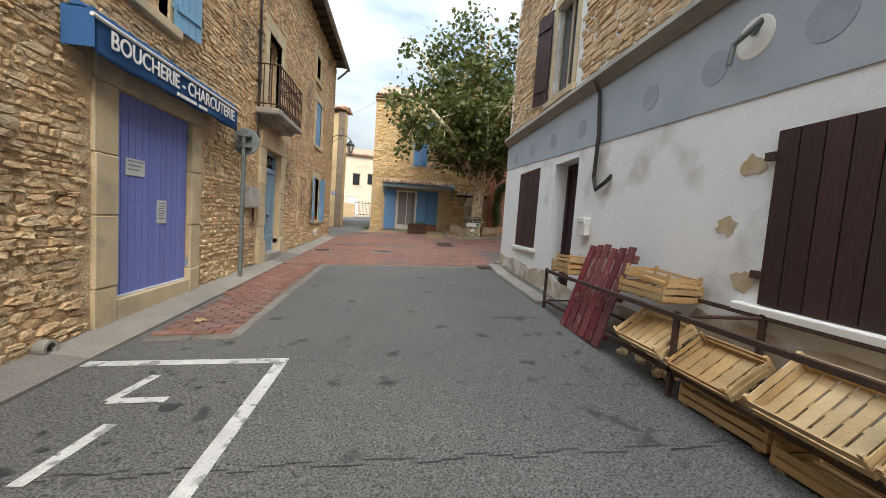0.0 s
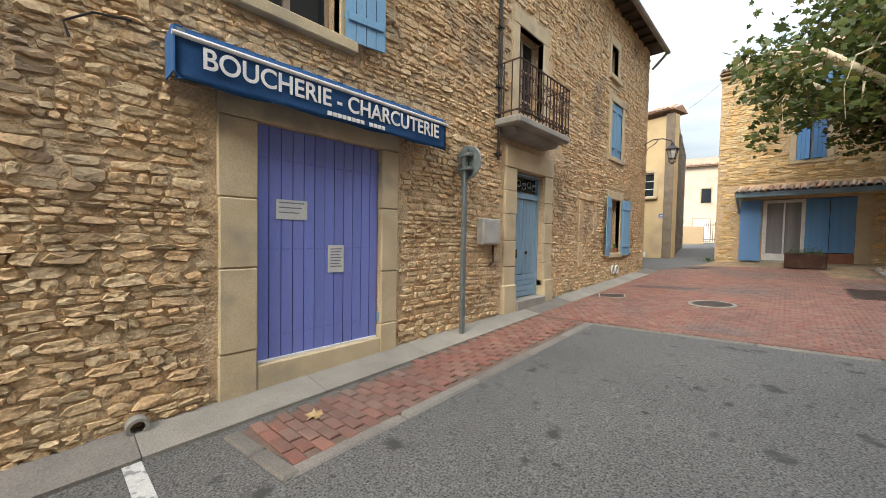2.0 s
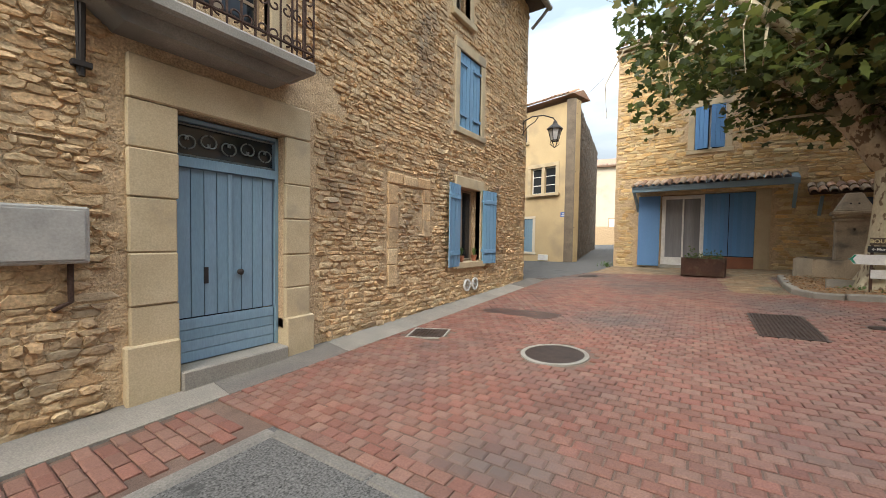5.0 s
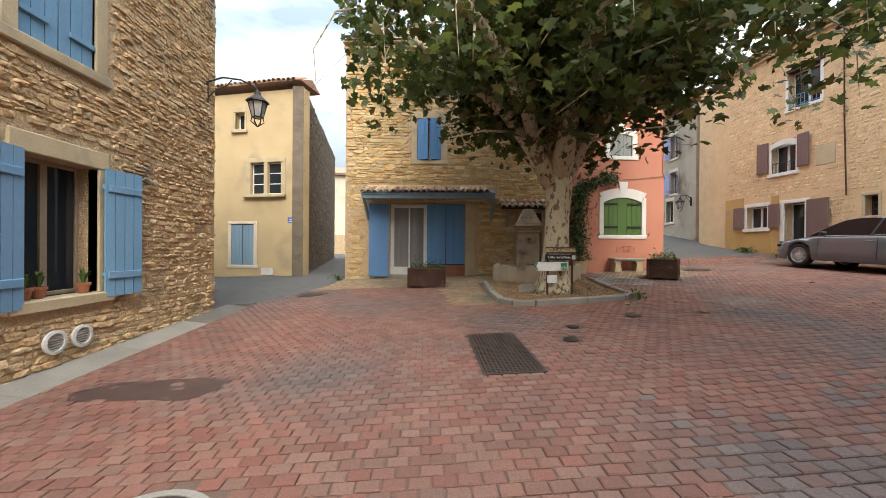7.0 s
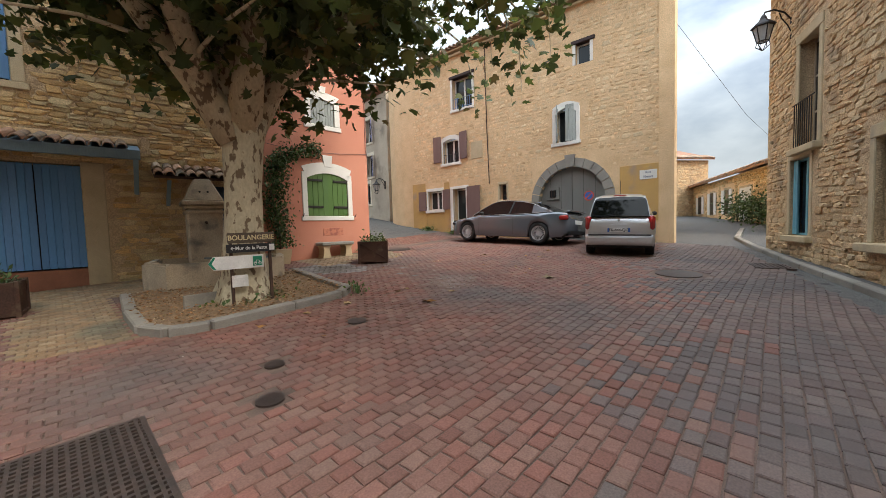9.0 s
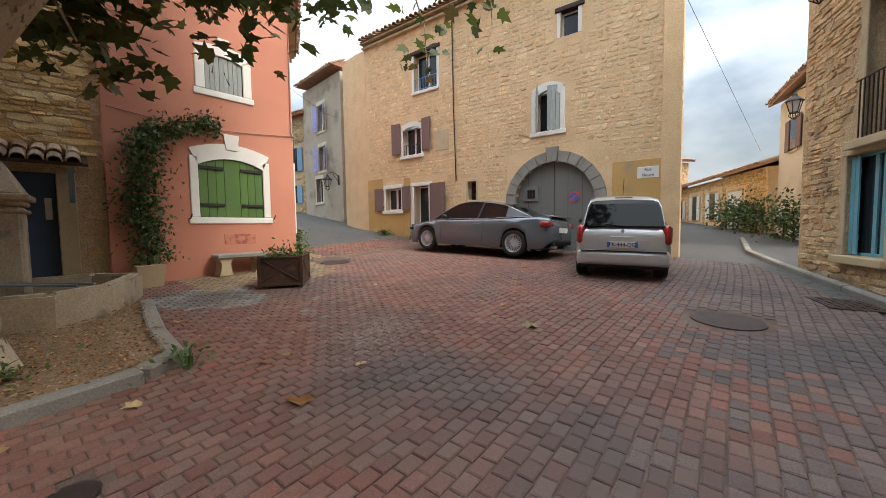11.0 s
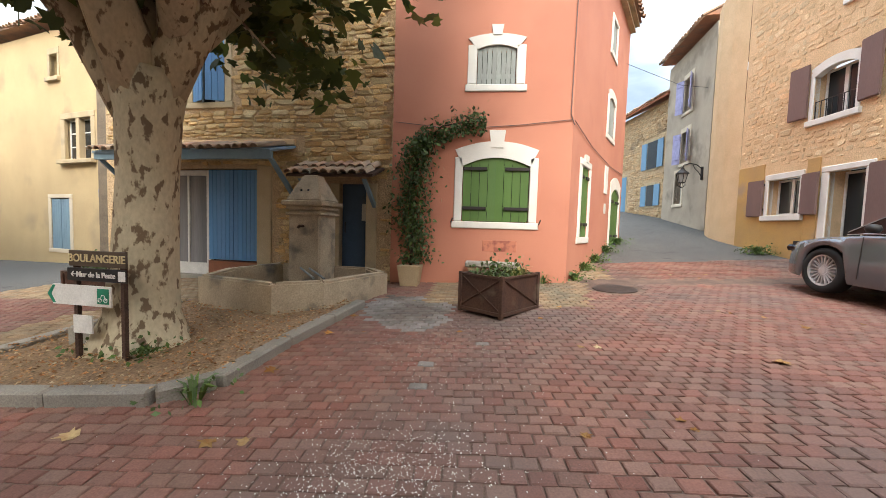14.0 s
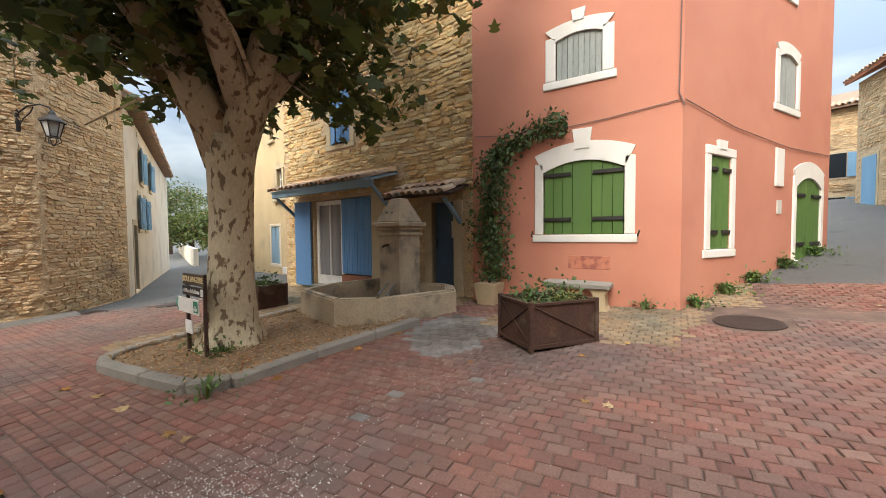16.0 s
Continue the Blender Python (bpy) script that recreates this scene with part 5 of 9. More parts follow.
for k in range(13):
    a0, a1 = math.pi * k / 13 + 0.008, math.pi * (k + 1) / 13 - 0.008
    ro = arr + (0.3 if k != 6 else 0.42)
    pts = [(acx - arr * math.cos(a0), spring + arr * math.sin(a0)), (acx - arr * math.cos(a1), spring + arr * math.sin(a1)), (acx - ro * math.cos(a1), spring + ro * math.sin(a1)), (acx - ro * math.cos(a0), spring + ro * math.sin(a0))]
    part("voussoir", prism(pts, -0.05 if k != 6 else -0.09, 0.2), "concrete", ad)
for s in (-1, 1):
    for z0, z1 in ((0.9, 1.8), (1.81, spring - 0.005)):
        xs = (acx - arr - 0.3, acx - arr) if s < 0 else (acx + arr, acx + arr + 0.3)
        part("jamb_stone", boxes((*xs, -0.05, 0.2, z0, z1), bevel=0.012), "concrete", ad)
# spandrel fill above the arch
g = bmesh.new()
for k in range(16):
    a, b = mid[1 + k], mid[2 + k]
    prism([(a[0], a[1]), (b[0], b[1]), (b[0], 3.87), (a[0], 3.87)] if abs(a[1] - b[1]) > 1e-6 else [(a[0], a[1]), (b[0], b[1]), (b[0], 3.88), (a[0], 3.88)], 0.002, 0.3, g)
part("spandrel", g, "mortar_pale", ad)
part("hatch", boxes((br(18.74), br(18.27), 0.09, 0.14, 2.76, 3.2), bevel=0.008), "garage_grey", ad)
# black plate on the hatch, its colour painting the shade of an opening
part("hatch_opening", boxes((br(18.62), br(18.38), 0.08, 0.09, 2.85, 3.1)), "dark_in", ad)
part("hatch_bars", boxes((br(18.55), br(18.53), 0.07, 0.08, 2.83, 3.12), (br(18.46), br(18.44), 0.07, 0.08, 2.83, 3.12)), "rust", ad)
np_red, np_blue = mat("sign_red", (0.62, 0.10, 0.06), None, 0.5, bump=0), mat("sign_blue", (0.05, 0.14, 0.46), None, 0.5, bump=0)
ns = thing("no_parking_sign", F_BR @ pose(br(17.23), 0.135, 2.82, 90), "round red and blue no-parking sign on the barn door", "sign")
part("rim", lathe([(0.0, 0), (0.17, 0.0), (0.17, 0.006), (0.0, 0.006)], 28), np_red, ns, "red rim")
part("field", lathe([(0.0, 0.006), (0.13, 0.006), (0.13, 0.009), (0.0, 0.009)], 28), np_blue, ns, "blue field")
part("bar", boxes((-0.125, 0.125, -0.018, 0.018, 0.009, 0.012)), np_red, ns).matrix_basis = pose(0, 0, 0, 0, 0, 45)
rue = thing("street_sign", F_BR, "cream enamel street name plate", "street sign")
part("plate", boxes((br(15.62), br(15.14), -0.03, -0.01, 3.18, 3.46), bevel=0.006), "white_trim", rue)
lettering("Rue", 0.1, ink, pose(br(15.38), -0.034, 3.385, 90), rue)
lettering("Neuve", 0.1, ink, pose(br(15.38), -0.034, 3.255, 90), rue)
och = thing("ochre_render", F_BR, "worn ochre render over the foot of the wall", "render patch", kind="structure")
for x0, x1, z0, z1 in ((0.0, br(24.75), 1.0, 3.98), (br(23.6), br(23.3), 1.0, 3.9), (br(24.75), br(23.6), 1.0, 2.55), (br(22.25), br(20.9), 1.0, 1.2), (br(16.2), br(15.0), 1.9, 3.65)):
    part("patch", boxes((x0, x1, -0.02, 0.01, z0, z1), bevel=0.008), "ochre", och)
lantern(pose(14.75, 28.75, 4.5, 0, 0, 200), "black iron wall lantern up the lane")

# ---- ochre house ----
w = window("window_20", F_YH, yh(-6.0), yh(-4.68), 3.9, 5.15, "mullioned window with small white panes in a stone surround", "ashlar", 0.2, cols=2, rows_=3, sill=0.12, depth=0.12, lintel=0.18)
part("mullion", boxes((yh(-5.42), yh(-5.26), -0.02, 0.2, 3.9, 5.15), bevel=0.01), "ashlar", w)
w = window("window_21", F_YH, yh(-6.85), yh(-5.85), 1.1, 2.72, "closed pale blue shutters in a pale surround", "cream_wall", 0.15, glazed=False, sill=0.0, lintel=0.12)
leaf(w, yh(-6.85), 0.5, 1.1, 2.7, 0.02, "grey_blue", 4, 0, 1, straps=0)
leaf(w, yh(-5.85), 0.5, 1.1, 2.7, 0.02, "grey_blue", 4, 0, -1, straps=0)
window("window_22", F_YH, yh(-6.7), yh(-6.28), 6.5, 7.2, "small attic window", "ashlar", 0.1, cols=1)
ss = thing("street_sign", F_YH, "small dark blue street name plate", "street sign")
part("plate", boxes((yh(-4.38), yh(-4.04), -0.02, 0.0, 2.76, 2.98), bevel=0.004), np_blue, ss)
part("text_bar", boxes((yh(-4.3), yh(-4.12), -0.024, -0.02, 2.88, 2.92), (yh(-4.34), yh(-4.08), -0.024, -0.02, 2.8, 2.84)), "frame_white", ss)
vb = thing("utility_hatch", F_YH, "white plastic utility hatch low on the wall", "utility box")
part("door", boxes((yh(-5.5), yh(-4.98), -0.05, 0.02, 0.72, 1.0), bevel=0.01), "frame_white", vb)

# ---- other fronts ----
for i, h in enumerate(H_ST):
    w = window("window_%d" % (23 + i), F_ST, *h, "lane window with shutters", "cream_wall", 0.1, cols=1, sill=0.02)
    if i != 2:
        leaf(w, h[0], (h[1] - h[0]) * 0.48, h[2], h[3], -0.05, "lilac" if i < 2 else "blue_paint", 3, 150, 1, straps=0)
        leaf(w, h[1], (h[1] - h[0]) * 0.48, h[2], h[3], -0.05, "lilac" if i < 2 else "blue_paint", 3, 150, -1, straps=0)
for i, h in enumerate(H_B2):
    w = window("window_%d" % (30 + i), F_B2, *h, "window of the cream house", "ashlar", 0.1, cols=1, sill=0.02)
    if i:
        leaf(w, h[0], (h[1] - h[0]) * 0.5, h[2], h[3], -0.05, "blue_paint", 3, 168, 1, straps=0)
        leaf(w, h[1], (h[1] - h[0]) * 0.5, h[2], h[3], -0.05, "blue_paint", 3, 168, -1, straps=0)
w = window("window_40", F_RT, rt(13.07), rt(12.2), 1.48, 3.1, "turquoise-framed window of the stone house", "ashlar", 0.1, "turquoise", 2, 1, sill=0.1, depth=0.12)
leaf(w, rt(13.07), 0.2, 1.5, 3.08, 0.06, "turquoise", 2, 0, 1, straps=0)
leaf(w, rt(12.2), 0.2, 1.5, 3.08, 0.06, "turquoise", 2, 0, -1, straps=0)
w = window("window_41", F_RT, rt(12.75), rt(11.95), 3.3, 5.45, "tall first-floor window with an iron guard", "ashlar", 0.14, "frame_wood", 2, 3, sill=0.12)
g = bmesh.new()
for i in range(9):
    x = rt(12.75) + 0.05 + i * 0.095
    box(g, x - 0.008, x + 0.008, -0.1, -0.084, 3.32, 4.2)
tube([(rt(12.8), -0.09, 4.2), (rt(11.9), -0.09, 4.2)], 0.014, 5, g)
part("window_guard", g, "iron", w)
w = window("window_42", F_RT, rt(10.25), rt(9.3), 1.45, 3.0, "dark window with a heavy timber lintel", "ashlar", 0.12, "frame_wood", 2, 1, sill=0.14)
w = window("window_43", F_RT, rt(9.9), rt(9.2), 3.85, 5.55, "first-floor window of the stone house", "ashlar", 0.12, "frame_white", 2, 1, sill=0.1)
lantern(pose(13.2, 12.2, 6.15, 0, 0, 148), "black iron wall lantern on the stone house")

# ---- white house ----
w = window("window_50", F_WHITE, lw(8.45), lw(7.25), 1.1, 2.76, "closed dark brown shutters above a white sill", None, glazed=False)
leaf(w, lw(8.45), 0.595, 1.12, 2.75, 0.0, "dark_wood", 4, 0, 1, straps=0, split=True, batten=False)
leaf(w, lw(7.25), 0.595, 1.12, 2.75, 0.0, "dark_wood", 4, 0, -1, straps=0, split=True, batten=False)
part("window_sill", boxes((lw(8.55), lw(7.15), -0.06, 0.1, 1.02, 1.1), bevel=0.01), "white_trim", w)
w = thing("door_6", F_WHITE, "dark wooden entrance door set deep in the white wall", "door", kind="structure")
part("door_leaf", boxes((lw(6.5), lw(5.62), 0.28, 0.33, 0.35, 2.7), bevel=0.005), "dark_wood", w)
part("door_frame", boxes((lw(6.5), lw(6.42), 0.24, 0.28, 0.35, 2.7), (lw(5.7), lw(5.62), 0.24, 0.28, 0.35, 2.7), (lw(6.42), lw(5.7), 0.24, 0.28, 2.6, 2.7)), "dark_wood", w)
part("threshold", boxes((lw(6.55), lw(5.57), -0.03, 0.4, 0.1, 0.35), bevel=0.01), "concrete", w)
w = window("window_51", F_WHITE, lw(2.42), lw(0.85), 1.06, 2.36, "large closed dark red-brown shutters above a white sill", None, glazed=False)
leaf(w, lw(2.43), 0.79, 1.06, 2.36, -0.02, "dark_wood", 5, 0, 1, straps=0, split=True, batten=False)
leaf(w, lw(0.84), 0.79, 1.06, 2.36, -0.02, "dark_wood", 5, 0, -1, straps=0, split=True, batten=False)
part("window_sill", boxes((lw(2.6), lw(0.7), -0.09, 0.1, 0.96, 1.05), bevel=0.012), "white_trim", w)
part("latch", boxes((lw(1.66), lw(1.6), -0.045, -0.032, 1.7, 1.73)), "frame_white", w)
for z in (1.25, 2.15):
    part("pintle", boxes((lw(2.5), lw(2.42), -0.05, 0.0, z, z + 0.06)), "rust", w)
w = window("window_52", F_WHITE, lw(7.0), lw(6.15), 3.98, 5.7, "upper window with a brown frame and one dark shutter", "ashlar", 0.14, "frame_wood", 2, 1, depth=0.1)
leaf(w, lw(7.15), 0.45, 4.0, 5.75, -0.05, "dark_wood", 4, 165, 1, straps=0)
window("window_53", F_WHITE, lw(1.8), lw(0.9), 4.2, 5.7, "upper window with a brown frame", "ashlar", 0.14, "frame_wood", 2, 1)
band = thing("painted_band", F_WHITE, "blue-grey painted fascia band with faded discs", "painted band", kind="structure")
part("band", prism([(0.0, 3.0), (L_WHITE, 2.2), (L_WHITE, 3.62), (0.0, 3.62)], -0.012, 0.01), "grey_band", band)
disc_m = mat("faded_dark_disc", (0.25, 0.285, 0.32), (0.31, 0.34, 0.37), 0.9, scale=5, bump=0.1)
for y, rr in ((2.2, 0.16), (3.12, 0.15), (4.0, 0.14), (5.6, 0.14), (6.7, 0.14), (7.8, 0.14), (8.9, 0.14)):
    part("disc", lathe([(0.0, 0.0), (rr, 0.0), (rr, 0.004), (0.0, 0.004)], 24), disc_m, band).matrix_basis = pose(lw(y), -0.012, 3.08 + 0.02 * (y - 3), 90)
cor = thing("cornice", F_WHITE, "weathered stone cornice above the white ground floor", "cornice", kind="structure")
part("ledge", prism([(-0.14, 3.72), (-0.12, 3.8), (0.02, 3.86), (0.02, 3.6), (-0.04, 3.6)], 0, L_WHITE), "concrete", cor).matrix_basis = pose(0, 0, 0, 0, 0, 90) @ Matrix.Diagonal((1, -1, 1, 1))
dpipe = thing("hanging_pipe", F_WHITE, "dark bent cable duct hanging from the cornice", "pipe")
part("pipe", tube([(lw(5.05), -0.16, 3.66), (lw(5.05), -0.07, 3.5), (lw(5.0), -0.05, 2.9), (lw(5.02), -0.05, 2.3), (lw(4.92), -0.06, 2.12), (lw(4.7), -0.06, 2.2), (lw(4.66), 0.01, 2.3)], 0.028, 8), "iron", dpipe)
hk = thing("wall_pipe", F_WHITE, "bent grey pipe stub in a patch of bare plaster", "pipe")
part("pipe", tube([(lw(2.8), 0.01, 3.22), (lw(2.62), -0.1, 3.24), (lw(2.85), -0.1, 3.16), (lw(2.88), -0.1, 3.0)], 0.025, 8), "steel", hk)
part("bare_plaster", lathe([(0, 0), (0.17, 0), (0.16, 0.006), (0, 0.006)], 18), "white_trim", hk).matrix_basis = pose(lw(2.75), -0.012, 3.18, 90)
mbx = thing("letter_box", F_WHITE, "small white letter box on the wall", "letter box")
part("body", boxes((lw(5.3), lw(5.06), -0.1, 0.0, 1.46, 1.72), bevel=0.012), "frame_white", mbx)
part("flap", boxes((lw(5.29), lw(5.07), -0.115, -0.1, 1.66, 1.73), bevel=0.006), "frame_white", mbx)
bp = mat("bare_plaster_stone", (0.40, 0.29, 0.16), (0.48, 0.40, 0.29), 0.95, scale=8, bump=0.5)
for y, z in ((2.62, 2.14), (2.6, 1.2), (2.8, 1.65)):
    pt = thing("plaster_patch", F_WHITE @ pose(lw(y), -0.003, z, 90), "flaked patch where the render has fallen", "plaster patch", kind="structure")
    g = bmesh.new()
    rnd = random.Random(int(z * 100))
    ring = [g.verts.new((0.11 * rnd.uniform(0.6, 1.2) * math.cos(2 * math.pi * k / 14), 0.09 * rnd.uniform(0.6, 1.2) * math.sin(2 * math.pi * k / 14), 0.004)) for k in range(14)]
    g.faces.new(ring)
    part("patch", g, bp, pt)

# stained bare plaster along the foot of the white wall
foot = thing("stained_plinth", F_WHITE, "stained bare plaster along the foot of the white wall", "plinth", kind="structure")
rf_ = random.Random(6)
pts_ = []
for k in range(61):
    y_ = 9.6 - k * 0.22
    h_ = gz(2.75, y_) + (0.34 if y_ > 3.2 else 0.62) + 0.14 * noise.noise((y_ * 1.3, 0.5, 2.0)) + rf_.uniform(-0.04, 0.04)
    pts_.append((lw(y_), h_))
part("plaster", prism([(lw(9.6), -0.4)] + pts_ + [(pts_[-1][0], -0.6)], -0.006, 0.01), mat("stained_plaster", (0.50, 0.42, 0.31), (0.36, 0.29, 0.21), 0.95, scale=3, fine=45, fine_amt=0.15, bump=0.4, spots=(0.60, 0.57, 0.52), spot_scale=2.5, spot_lo=0.5, spot_hi=0.6), foot)


# ---- kerbs and street surface ----
def kerb_run(pts, width, top, seed, label, stone=0.9, drop=0.25, material="kerbstone", name="kerb"):
    """A line of kerb stones, each its own piece, along a plan line; top: height above the street."""
    k = thing(name, Matrix.Identity(4), label, "kerb", kind="structure")
    rnd = random.Random(seed)
    for (xa, ya), (xb, yb) in zip(pts, pts[1:]):
        L = math.hypot(xb - xa, yb - ya)
        n = max(1, round(L / stone))
        for i in range(n):
            f0, f1 = i / n, (i + 1) / n
            p, q = (xa + (xb - xa) * f0, ya + (yb - ya) * f0), (xa + (xb - xa) * f1, ya + (yb - ya) * f1)
            za, zb = gz(*p), gz(*q)
            ang = math.atan2(q[1] - p[1], q[0] - p[0])
            ll = math.hypot(q[0] - p[0], q[1] - p[1])
            bm = boxes((0.004, ll - 0.004, -width / 2, width / 2, -drop, top + rnd.uniform(-0.006, 0.006)), bevel=0.018)
            ob = part("kerb_stone", bm, material, k)
            ob.matrix_basis = pose(p[0], p[1], za, 0, -math.degrees(math.atan2(zb - za, ll)), math.degrees(ang))
    return k


gut = thing("gutter_strip", Matrix.Identity(4), "pale concrete gutter strip along the foot of the wall", "gutter", kind="structure")
for i in range(18):
    y0, y1 = -8 + i * 1.45, -8 + (i + 1) * 1.45 - 0.006
    bm = bmesh.new()
    v = [bm.verts.new(p) for p in ((-3.2, y0, gz(-3.2, y0) + 0.10), (-2.76, y0, gz(-2.76, y0) + 0.03), (-2.76, y1, gz(-2.76, y1) + 0.03), (-3.2, y1, gz(-3.2, y1) + 0.10))]
    u = [bm.verts.new(p.co - Vector((0, 0, 0.3))) for p in v]
    bm.faces.new(v)
    for a in range(4):
        bm.faces.new((v[(a + 1) % 4], v[a], u[a], u[(a + 1) % 4]))
    part("slab", bm, "edging" if i % 5 == 2 else "kerbstone", gut)
kerb_run([(-1.78, 4.2), (-1.78, 9.25)], 0.13, 0.02, 1, "flush concrete edging beside the brick strip", 1.0, material="edging")
kerb_run([(-2.64, 4.14), (-1.72, 4.22)], 0.13, 0.02, 2, "flush concrete edging across the brick strip", 0.5, material="edging")
kerb_run([(-1.78, 9.25), (2.4, 9.25)], 0.12, 0.012, 3, "flush concrete edging between asphalt and pavers", 1.0, material="edging")
kerb_run([(2.62, 9.6), (6.4, 10.55), (8.6, 11.15), (11.0, 11.95), (14.2, 12.85), (16.5, 13.4), (20.5, 13.6)], 0.14, 0.10, 4, "pale stone kerb along the south houses", 1.0)
kerb_run([(2.55, 9.5), (2.42, 8.0), (2.4, 5.6)], 0.3, 0.04, 5, "worn stone edge along the white house", 1.0)
ISLAND = [(2.55, 19.8), (2.45, 18.4), (2.45, 17.4), (2.62, 17.05), (3.0, 16.92), (4.0, 16.98), (4.75, 17.05), (5.03, 17.3), (5.1, 18.2), (5.35, 19.85)]
kerb_run(ISLAND, 0.15, 0.13, 6, "weathered stone kerb round the plane tree", 0.8)
bm = bmesh.new()
rows_pts = []
inner = ISLAND + [(4.9, 20.2), (2.6, 20.2)]
cen = (3.75, 18.5)
rings = []
for f in (1.0, 0.75, 0.5, 0.25):
    rings.append([bm.verts.new((cen[0] + (x - cen[0]) * f, cen[1] + (y - cen[1]) * f, gz(cen[0] + (x - cen[0]) * f, cen[1] + (y - cen[1]) * f) + 0.07 + (1 - f) * 0.05 + 0.015 * noise.noise((x * 3, y * 3, f)))) for x, y in inner])
for A, B in zip(rings, rings[1:]):
    for k in range(len(A)):
        bm.faces.new((A[k], A[(k + 1) % len(A)], B[(k + 1) % len(A)], B[k]))
bm.faces.new(rings[-1])
tagged(obj("ground_island", bm, "soil", smooth=True), "brown leaf-littered soil round the plane tree", "ground", kind="structure")

# white parking lines
def stripe(pts, width, label="painted white parking line"):
    l = thing("road_marking", Matrix.Identity(4), label, "road marking", kind="structure")
    for (xa, ya), (xb, yb) in zip(pts, pts[1:]):
        d = Vector((xb - xa, yb - ya, 0)).normalized()
        s = Vector((-d.y, d.x, 0)) * width / 2
        n = max(1, int(math.hypot(xb - xa, yb - ya) / 0.5))
        bm = bmesh.new()
        prev = None
        for i in range(n + 1):
            c = Vector((xa + (xb - xa) * i / n, ya + (yb - ya) * i / n, 0))
            pr = []
            for o in (-1, 1):
                q = c + s * o
                pr.append(bm.verts.new((q.x, q.y, gz(q.x, q.y) + 0.005)))
            if prev:
                bm.faces.new((prev[0], pr[0], pr[1], prev[1]))
            prev = pr
        bmesh.ops.recalc_face_normals(bm, faces=bm.faces)
        part("line", bm, "white_line", l)


stripe([(-3.1, 3.54), (-1.0, 3.54)], 0.11)
stripe([(-1.05, 3.48), (-1.05, -2.5)], 0.11)
stripe([(-2.0, 3.28), (-2.08, 2.86), (-1.68, 2.86)], 0.08, "painted white letter on the asphalt")
stripe([(-1.85, 2.55), (-1.92, 2.0)], 0.09, "painted white letter on the asphalt")
stripe([(-1.75, 1.75), (-1.95, 1.45), (-1.6, 1.3)], 0.08, "painted white letter on the asphalt")
tar = mat("tar_patch", (0.022, 0.022, 0.023), (0.035, 0.035, 0.035), 0.8, scale=8, bump=0.3)


def blot(x, y, rx, ry, seed, material, name="stain", label="dark oil stain on the asphalt", lift=0.005):
    rnd = random.Random(seed)
    bm = bmesh.new()
    n = 22
    ring = []
    for k in range(n):
        a = 2 * math.pi * k / n
        w = 0.75 + 0.35 * noise.noise((math.cos(a) * 1.6, math.sin(a) * 1.6, seed * 3.7)) + rnd.uniform(-0.08, 0.08)
        px, py = x + rx * w * math.cos(a), y + ry * w * math.sin(a)
        ring.append(bm.verts.new((px, py, gz(px, py) + lift)))
    bm.faces.new(ring)
    return tagged(obj(name, bm, material), label, "stain", kind="structure")


rnd = random.Random(5)
blot(-2.15, 2.1, 0.14, 0.1, 2, tar)
blot(-1.6, 2.75, 0.1, 0.08, 3, tar)
blot(-1.4, 1.75, 0.13, 0.07, 4, tar)
for i in range(26):
    blot(rnd.uniform(-2.3, -1.1), rnd.uniform(2.0, 3.4), rnd.uniform(0.015, 0.045), rnd.uniform(0.012, 0.035), 10 + i, tar, label="small oil spot on the asphalt")
for i in range(26):
    blot(rnd.uniform(-1.5, 2.1), rnd.uniform(2.0, 9.0), rnd.uniform(0.02, 0.05), rnd.uniform(0.01, 0.03), 60 + i, tar, label="small dark spot on the asphalt")
crk = thing("asphalt_seam", Matrix.Identity(4), "thin dark seam across the asphalt", "seam", kind="structure")
bm = bmesh.new()
for k in range(40):
    x = -3.0 + k * 0.15
    for_y = 2.05 + 0.03 * math.sin(k * 1.7)
    q = [bm.verts.new((xx, for_y + dy, gz(xx, for_y) + 0.004)) for xx, dy in ((x, -0.006), (x + 0.15, -0.006), (x + 0.15, 0.006), (x, 0.006))]
    bm.faces.new(q)
part("seam", bm, tar, crk)
wet = mat("damp_pavers", (0.055, 0.032, 0.027), (0.08, 0.045, 0.036), 0.55, scale=4, bump=0.3)
blot(-1.6, 13.8, 0.95, 0.35, 91, wet, "stain", "damp dark patch on the pavers", 0.0295)

# ---- manhole covers and grates ----
def manhole(x, y, r, label, ring=True, lift=0.0):
    m = thing("manhole", pose(x, y, gz(x, y) + lift, math.degrees(math.atan(0.0365)), -math.degrees(math.atan(0.045)), 0), label, "manhole cover")
    if ring:
        part("collar", lathe_ring([(r, 0.0), (r + 0.05, 0.0), (r + 0.05, 0.031), (r, 0.033)], 36), "concrete", m)
    part("cover", lathe([(0.0, 0.0), (r - 0.004, 0.0), (r - 0.004, 0.029), (0.0, 0.03)], 36), "grate", m)
    bm = bmesh.new()
    for q in range(2, 9):
        rr = r * q / 9
        n = max(6, int(2 * math.pi * rr / 0.055))
        for k in range(n):
            a = 2 * math.pi * (k + 0.5 * (q % 2)) / n
            s = math.pi * rr / n * 0.6
            c, sn = math.cos(a), math.sin(a)
            v = []
            for du, dv in ((-s, -0.008), (s, -0.008), (s, 0.008), (-s, 0.008)):
                v.append(bm.verts.new((rr * c - sn * du + c * dv, rr * sn + c * du + sn * dv, 0.036)))
            bm.faces.new(v)
    tagged(part("tread_pattern", bm, "grate", m), kind="stuff")
    return m


